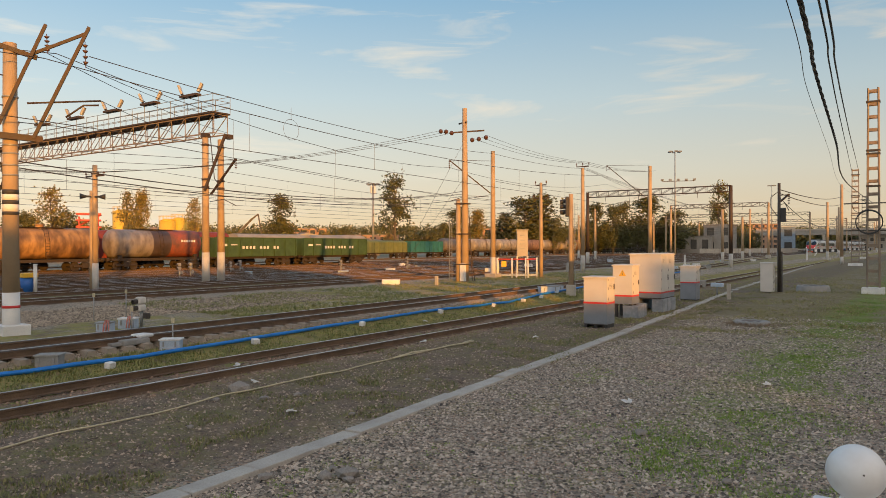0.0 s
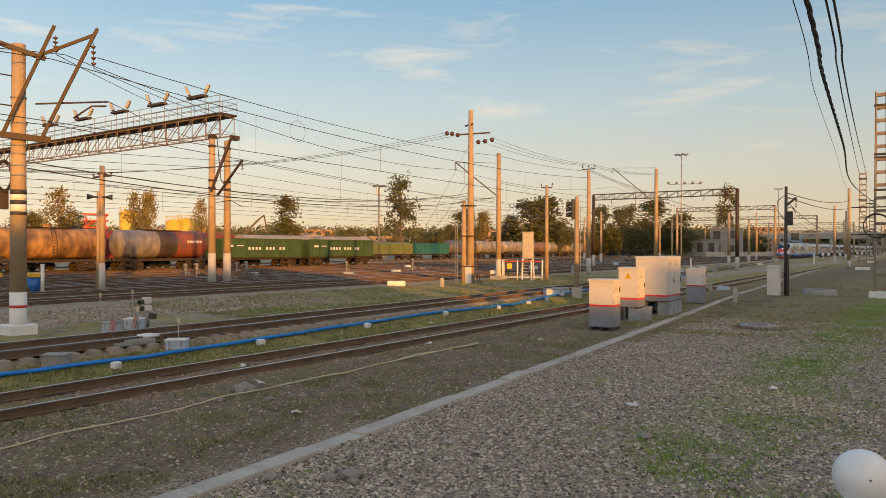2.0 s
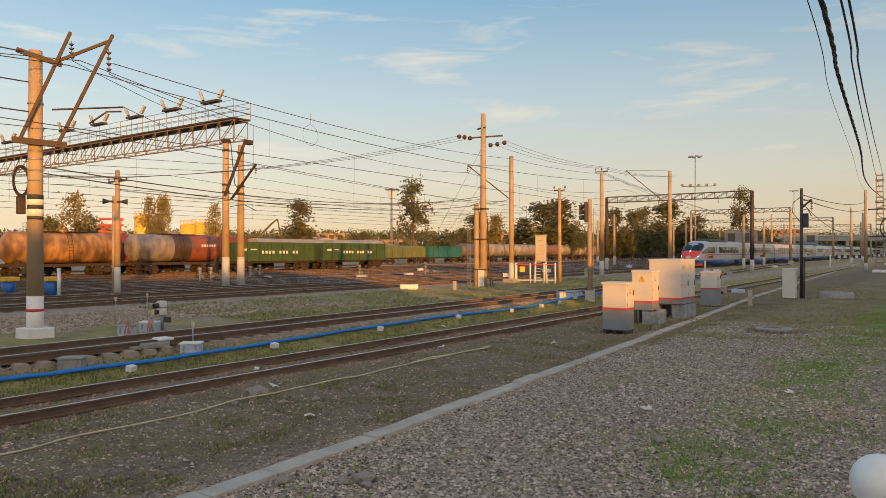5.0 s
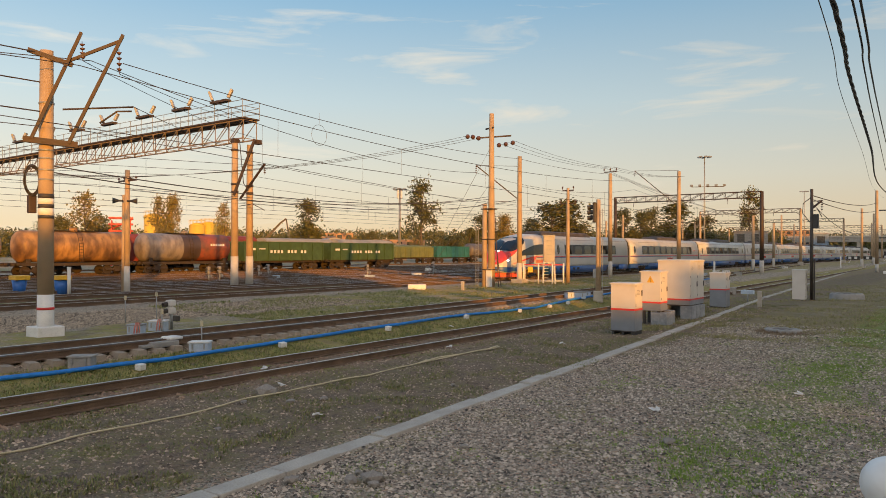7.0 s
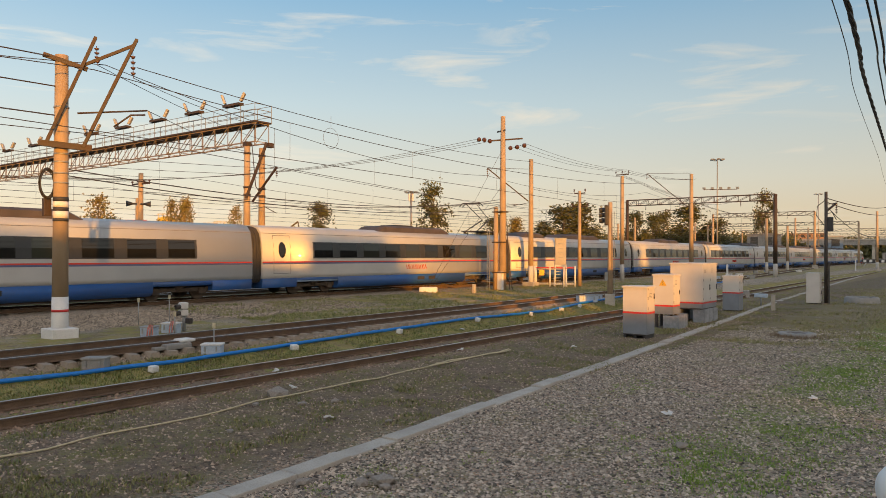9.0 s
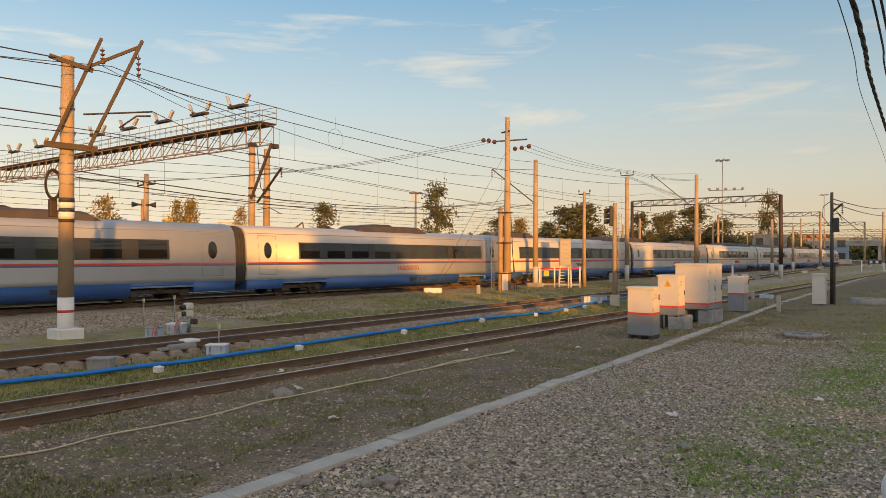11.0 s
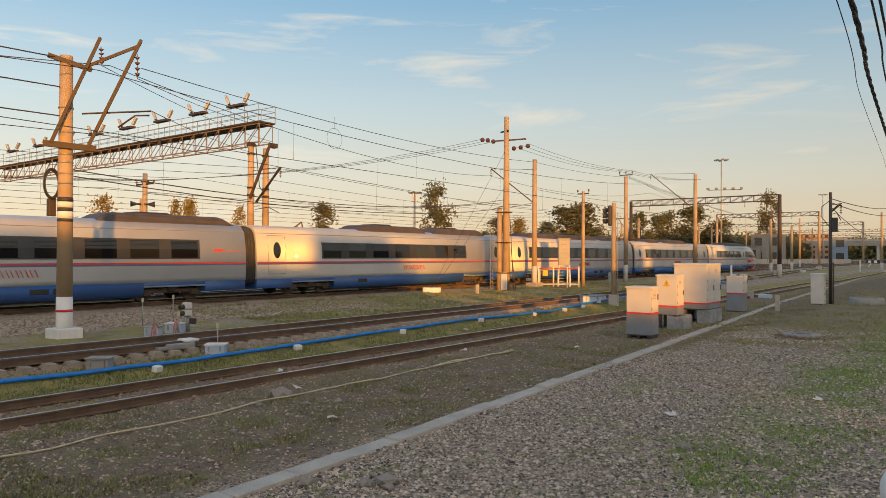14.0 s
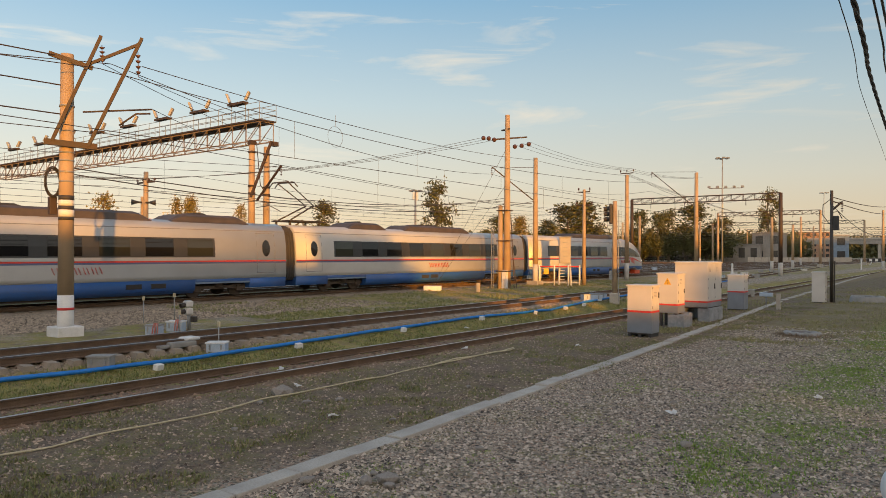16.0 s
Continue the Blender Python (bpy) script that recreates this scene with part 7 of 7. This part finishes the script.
# bearing (x, y), distance, height over the eye per distance, kind, width factor
TREES = [(90, 333, 150, 4, 1.15), (45, 378, 160, 0, 1.0), (118, 372, 165, 1, 1.2), (15, 380, 170, 5, 1.1), (225, 330, 150, 4, 0.8), (250, 343, 155, 6, 0.7), (235, 372, 145, 1, 1.3), (270, 382, 150, 1, 1.1), (190, 390, 160, 0, 1.2),
         (345, 343, 150, 4, 0.7), (362, 372, 160, 1, 0.9), (430, 378, 165, 5, 1.0), (465, 386, 170, 0, 1.0), (497, 350, 170, 2, 1.25), (530, 398, 190, 0, 1.3), (575, 394, 190, 1, 1.2), (612, 369, 190, 5, 0.95), (640, 396, 200, 0, 1.1),
         (700, 316, 180, 3, 0.95), (690, 396, 200, 1, 1.2), (735, 392, 200, 5, 1.2), (785, 363, 190, 0, 1.05), (760, 388, 200, 1, 1.0), (812, 370, 200, 2, 1.4), (845, 368, 210, 6, 1.5), (870, 392, 215, 0, 1.2), (893, 378, 215, 2, 1.2),
         (930, 352, 210, 2, 1.8), (955, 346, 215, 2, 1.6), (980, 350, 210, 5, 0.75), (1000, 385, 220, 0, 1.0), (1030, 388, 230, 1, 1.2), (1055, 362, 230, 2, 1.1), (1085, 366, 230, 2, 0.9), (1103, 360, 235, 2, 0.9), (1130, 372, 235, 0, 0.8),
         (1148, 350, 240, 2, 1.5), (1168, 352, 240, 5, 0.7), (1195, 374, 240, 2, 1.4), (1215, 392, 250, 0, 1.3), (1240, 384, 290, 0, 1.3), (1272, 362, 300, 3, 0.8), (1262, 386, 290, 5, 1.2), (1305, 386, 300, 0, 1.4), (1330, 392, 310, 5, 1.4), (1180, 396, 245, 1, 1.2),
         (1105, 398, 240, 0, 1.3), (1060, 398, 235, 5, 1.4), (955, 392, 220, 0, 1.3), (910, 398, 220, 5, 1.3), (835, 400, 215, 0, 1.4)]


def far_place(px_, d):
    """A place d metres off, along the bearing named by its offset from the first view's left edge."""
    a = math.atan((px_ - 784) / 1270) - radians(34.6)
    return d * math.sin(a), d * math.cos(a), d * math.cos(math.atan((px_ - 784) / 1270))


rt = random.Random(8)
used = set()
for u, v, d, k, wf in TREES:
    x, y, depth = far_place(u, d)
    h = 3 + (436.5 - v) / 1270 * depth - 0.3
    s = h / 14.6
    m = pose(x, y, 0.3, 0, 0, rt.uniform(0, 360)) @ Matrix.Diagonal((s * wf, s * wf, s, 1))
    if k in used:
        copy_thing(KINDS[k], m)
    else:
        KINDS[k].matrix_basis = m
        used.add(k)
for k in range(7):
    if k not in used:
        KINDS[k].matrix_basis = pose(-160 - 8 * k, 190, 0.3)


def far_woods():
    rng_ = np.random.default_rng(21)
    verts, faces = [], []
    for u in range(-260, 1700, 4):
        for row in range(2):
            d = 330 + 60 * row + rng_.uniform(-20, 20)
            if u > 1330:
                d += 330
            x, y, depth = far_place(u, d)
            top = 3 + (436.5 - (402 + 6 * noise.noise((u * 0.02, row, 1)) + 4 * noise.noise((u * 0.11, row, 4)) + (7 if u > 1330 else 0))) / 1270 * depth
            for k in range(8):
                leaves(verts, faces, (x + rng_.normal(0, 1.5), y + rng_.normal(0, 1.5), 0.5 + (top - 1) * (k + 0.5) / 8), 1.2, 15, 0.6 if u < 1330 else 1.3, rng_)
    me = bpy.data.meshes.new("far_woods")
    me.from_pydata(verts, [], faces)
    me.materials.append(LEAF)
    tagged(new("far_woods", me), "distant belt of dark green woods on the horizon", "trees", kind="stuff")


far_woods()

# ---- buildings and plant behind the yard ----
GREYW = mat("grey_render", (0.33, 0.31, 0.28), (0.27, 0.25, 0.23), 0.9, scale=0.6, bump=0.2)
ORANGEW = mat("ochre_render", (0.42, 0.26, 0.17), (0.36, 0.22, 0.15), 0.9, scale=0.6, bump=0.2)
ROOFM = mat("sheet_roof", (0.30, 0.28, 0.27), (0.23, 0.21, 0.20), 0.6, 0.2, scale=0.7, bump=0.1)
PANE = mat("window_pane", (0.03, 0.035, 0.04), (0.05, 0.05, 0.055), 0.1, scale=2, bump=0)


def building(u, d, w, dep, h, wall, label, cols, rows, turn=0.0, roof=0.25, gable=0.0, z0=0.3):
    x, y, _ = far_place(u, d)
    face = math.degrees(math.atan2(-x, y)) + turn
    t = thing("building", pose(x, y, z0, 0, 0, face), label, "building", "buildings behind the yard")
    bm = bm_new(); box(bm, -w / 2, 0, -0.3, w / 2, dep, h); body = part("wall", bm, wall, t)
    bm = bm_new()
    if gable:
        loft(bm, [[(-w / 2 - 0.3, yy, h), (w / 2 + 0.3, yy, h), (w / 2 + 0.3, yy, h + 0.1), (0, yy, h + gable), (-w / 2 - 0.3, yy, h + 0.1)] for yy in (-0.3, dep + 0.3)], smooth=False)
    else:
        box(bm, -w / 2 - 0.2, -0.2, h, w / 2 + 0.2, dep + 0.2, h + roof)
    part("roof", bm, ROOFM, t)
    for i in range(cols):
        for j in range(rows):
            xx = -w / 2 + w * (i + 0.5) / cols
            zz = h * (j + 0.55) / rows
            ww, hh = w / cols * 0.26, h / rows * 0.27
            bm = bm_new()
            for a in ((-ww - 0.1, -ww, -hh - 0.1, hh + 0.1), (ww, ww + 0.1, -hh - 0.1, hh + 0.1), (-ww, ww, hh, hh + 0.1), (-ww, ww, -hh - 0.1, -hh)):
                box(bm, xx + a[0], -0.08, zz + a[2], xx + a[1], 0.05, zz + a[3])
            wd = part("window", bm, wall, t)
            bm = bm_new(); box(bm, xx - ww, -0.03, zz - hh, xx + ww, 0.04, zz + hh); part("pane", bm, PANE, wd)
    return t


building(1270, 245, 8.5, 8, 9.2, GREYW, "grey concrete two-storey signal building", 2, 2, -12)
building(1228, 243, 10.5, 6, 5.6, GREYW, "low grey concrete annex with dark openings", 3, 1, -12)
building(520, 300, 12, 8, 8.5, ORANGEW, "ochre house catching evening sun behind trees", 3, 2)
building(545, 320, 16, 8, 10.5, ORANGEW, "ochre block of flats behind trees", 4, 3)
building(545, 200, 24, 14, 4.2, GREYW, "long low shed with pale sheet roof", 4, 1, 15, gable=2.2)
building(612, 205, 20, 14, 4.4, GREYW, "long low shed with pale sheet roof", 4, 1, 10, gable=1.6)
building(660, 280, 20, 10, 7.0, ORANGEW, "ochre brick building behind the wagons", 5, 2)
building(890, 320, 18, 10, 10.5, ORANGEW, "pale ochre building between trees", 4, 3)
building(1110, 330, 60, 15, 6.4, GREYW, "long pale shed behind the tank wagons", 8, 1, gable=1.5)
building(1345, 560, 24, 14, 18, ORANGEW, "distant ochre block of flats", 6, 5)
building(1570, 520, 30, 14, 12, GREYW, "distant grey building beyond the bridge", 6, 3)
building(1395, 300, 5, 4, 9.5, mat("blue_sheet", (0.20, 0.27, 0.36), None, 0.6, scale=1, bump=0.1), "blue-grey sheet metal cabin beside the tracks", 1, 2)
building(1520, 430, 24, 6, 4.0, GREYW, "low grey station shelter on far platform", 4, 1)


def silo(u, d, r, h, label):
    x, y, _ = far_place(u, d)
    t = thing("silo", pose(x, y, 0.3), label, "silo", "yellow silos")
    ym = mat("silo_yellow", (0.66, 0.44, 0.05), (0.55, 0.36, 0.04), 0.6, scale=0.6, bump=0.1)
    bm = bm_new(); bar(bm, (0, 0, 0), (0, 0, h), r, r, 24); part("tank", bm, ym, t)
    bm = bm_new(); bar(bm, (0, 0, h), (0, 0, h + 0.5), r, r * 0.4, 24); part("roof", bm, ym, t)
    bm = bm_new()
    for k in range(12):
        a = k * math.pi / 6
        bar(bm, (r * math.cos(a), r * math.sin(a), h), (r * math.cos(a), r * math.sin(a), h + 1.1), 0.04, n=4)
    tube(bm, [(r * math.cos(a * math.pi / 12), r * math.sin(a * math.pi / 12), h + 1.1) for a in range(25)], 0.04, 4)
    part("handrail", bm, ym, t)


silo(296, 170, 1.75, 8.4, "yellow cylindrical storage silo lit by evening sun")
silo(317, 172, 1.75, 8.8, "yellow cylindrical storage silo lit by evening sun")
silo(340, 178, 1.6, 8.2, "yellow cylindrical storage silo lit by evening sun")
silo(217, 185, 2.2, 11.0, "yellow cylindrical storage silo behind a birch")


def red_frame():
    x, y, _ = far_place(157, 140)
    t = thing("red_loader", pose(x, y, 0.3, 0, 0, 60), "red steel loading machine above the tank wagons", "machine")
    for dx in (-1.5, 1.5):
        for dy in (-1, 1):
            bm = bm_new(); beam(bm, (dx, dy, 0), (dx, dy, 8.0), 0.25); part("leg", bm, RED, t)
    for z in (6.0, 7.2, 8.3):
        bm = bm_new(); box(bm, -2.0, -1.2, z, 2.0, 1.2, z + 0.3); part("deck", bm, RED, t)
    bm = bm_new(); beam(bm, (-2, 0, 6.2), (2.0, 0, 8.4), 0.3); part("boom", bm, RED, t)


red_frame()


def grab_arm():
    x, y, _ = far_place(415, 130)
    t = thing("grab_crane", pose(x, y, 0.3, 0, 0, 53), "dark articulated grab crane arm rising behind wagons", "crane")
    bm = bm_new(); box(bm, -1.2, -1.2, 0, 1.2, 1.2, 2.6, None, 0.1); part("cab", bm, DARK, t)
    bm = bm_new(); beam(bm, (0, 0, 2.0), (0.6, 0, 5.0), 0.35); beam(bm, (0.6, 0, 5.0), (3.0, 0, 7.6), 0.35); part("boom", bm, DARK, t)
    bm = bm_new(); beam(bm, (3.0, 0, 7.6), (4.0, 0, 8.4), 0.28); beam(bm, (4.0, 0, 8.4), (4.4, 0, 6.0), 0.22); part("jib", bm, DARK, t)
    bm = bm_new(); beam(bm, (4.4, 0, 6.0), (4.7, 0, 4.4), 0.16); part("grab", bm, DARK, t)


grab_arm()


def antenna_mast():
    x, y, dpt = far_place(660, 230)
    t = thing("antenna_mast", pose(x, y, 0.3), "slim grey antenna mast with panel aerials", "mast")
    bm = bm_new(); bar(bm, (0, 0, 0), (0, 0, 22.5), 0.35, 0.22, 10); part("shaft", bm, GALV, t)
    for a in range(4):
        dx, dy = 0.8 * math.cos(a * 1.57), 0.8 * math.sin(a * 1.57)
        bm = bm_new(); box(bm, dx - 0.18, dy - 0.18, 19.6, dx + 0.18, dy + 0.18, 22.0); part("panel_aerial", bm, WHITE, t)
        bm = bm_new(); bar(bm, (0, 0, 20.8), (dx, dy, 20.8), 0.06, n=5); part("bracket", bm, GALV, t)


antenna_mast()


def bridge():
    t = thing("road_bridge", pose(0, 520, 0), "long grey concrete road bridge crossing the tracks", "bridge")
    bm = bm_new(); box(bm, -150, -5, 9.6, 90, 5, 12.6); part("deck", bm, GREYW, t)
    bm = bm_new(); box(bm, -150, -5.3, 12.6, 90, -5.0, 13.6); part("parapet", bm, CONC_L, t)
    bm = bm_new()
    for k in range(80):
        bar(bm, (-150 + 3 * k, -5.15, 13.6), (-150 + 3 * k, -5.15, 14.8), 0.06, n=4)
    bar(bm, (-150, -5.15, 14.8), (90, -5.15, 14.8), 0.06, n=4)
    part("railing", bm, DARK, t)
    for k in range(12):
        x = -140 + 20 * k
        if abs(x + 40) < 6:
            continue
        bm = bm_new(); box(bm, x - 0.8, -4, -0.5, x + 0.8, 4, 9.6); part("pier", bm, CONC_L, t)


bridge()


def stop_barrier(x, y, rz):
    t = thing("stop_barrier", pose(x, y, ground_z(x), 0, 0, rz), "black and white striped barrier at the track end", "barrier", "striped barriers")
    bm = bm_new(); box(bm, -3.2, -0.2, 0.9, 3.2, 0.2, 1.7); part("board", bm, BLACK, t)
    for k in range(5):
        bm = bm_new(); box(bm, -2.8 + 1.25 * k, -0.23, 1.0, -2.2 + 1.25 * k, -0.2, 1.6); part("white_block", bm, WHITE, t)
    for dx in (-2.8, 2.8):
        bm = bm_new(); beam(bm, (dx, 0, 0), (dx * 0.8, 0, 0.9), 0.2); part("leg", bm, WHITE, t)


stop_barrier(-22.5, 200, 0)
stop_barrier(-20.5, 262, 0)


def low_fence(x0, y0, x1, y1, n):
    t = thing("low_fence", pose(0, 0, 0), "pale concrete panel fence beyond the sidings", "fence")
    a, b = Vector((x0, y0, 0.3)), Vector((x1, y1, 0.3))
    bm = bm_new(); beam(bm, (0, 0.08, 0.9), (0, (b - a).length / n - 0.08, 0.9), 0.1, 1.7); me = mesh("panel", bm, CONC_L)
    ang = math.degrees(math.atan2(-(b - a).x, (b - a).y))
    for k in range(n):
        o = new("panel", me); o.parent = t
        p_ = a + (b - a) * k / n
        o.matrix_basis = pose(p_.x, p_.y, p_.z, 0, 0, ang)


low_fence(-60, 225, -38, 262, 16)


# ---- unseen walls added behind the camera to shape sun and shade on the yard ----
SUN_FLAT = Vector((SUN_TO.x, SUN_TO.y, 0)).normalized()
ACROSS = Vector((-SUN_FLAT.y, SUN_FLAT.x, 0)) * -1
WALLM = mat("shade_wall_brick", (0.13, 0.085, 0.062), (0.09, 0.06, 0.045), 0.9, scale=0.5, bump=0.3)
# stepped tops and a slit, fitted to where sunlight should land
PROFILE = [(-160, -60, -0.5, 10.5), (-60, -6.0, -0.5, 9.8), (-6.0, 5.5, -0.5, 8.9), (5.5, 11.0, -0.5, 10.9), (11.0, 12.0, -0.5, 4.15), (11.0, 12.0, 4.32, 10.0),
           (12.0, 13.2, -0.5, 9.0), (13.2, 20.5, -0.5, 5.9), (20.5, 30.5, -0.5, 7.7), (30.5, 45.5, -0.5, 12.4), (45.5, 47.0, -0.5, 10.0), (47.0, 70, -0.5, 12.6),
           (70, 130, -0.5, 16), (130, 300, -0.5, 27), (300, 760, -0.5, 45)]
for k, (l0, l1, z0, z1) in enumerate(PROFILE):
    a = SUN_FLAT * -45 + ACROSS * l0
    bm = bm_new()
    ang = math.atan2(ACROSS.y, ACROSS.x)
    box(bm, 0, -0.2 - 0.003 * k, z0, l1 - l0, 0.2, z1, Matrix.Translation(a) @ Matrix.Rotation(ang, 4, "Z"))
    tagged(new("wall_%d" % (k + 1), mesh("wall", bm, WALLM)), "plain unseen wall added to shade the yard", "wall", kind="structure")


# ---- what moves ----
TRAIN_S = [(0.0, 248.0), (1.0, 218.6), (2.5, 175.2), (3.5, 147.4), (7.0, 50.4), (8.0, 24.35), (9.0, -1.6), (11.5, -65.0), (14.0, -126.2), (15.0, -149.9), (16.0, -173.2)]


def motions():
    walk(train, [(t, pose(-32.6, s, 0.70)) for t, s in TRAIN_S])


motions()
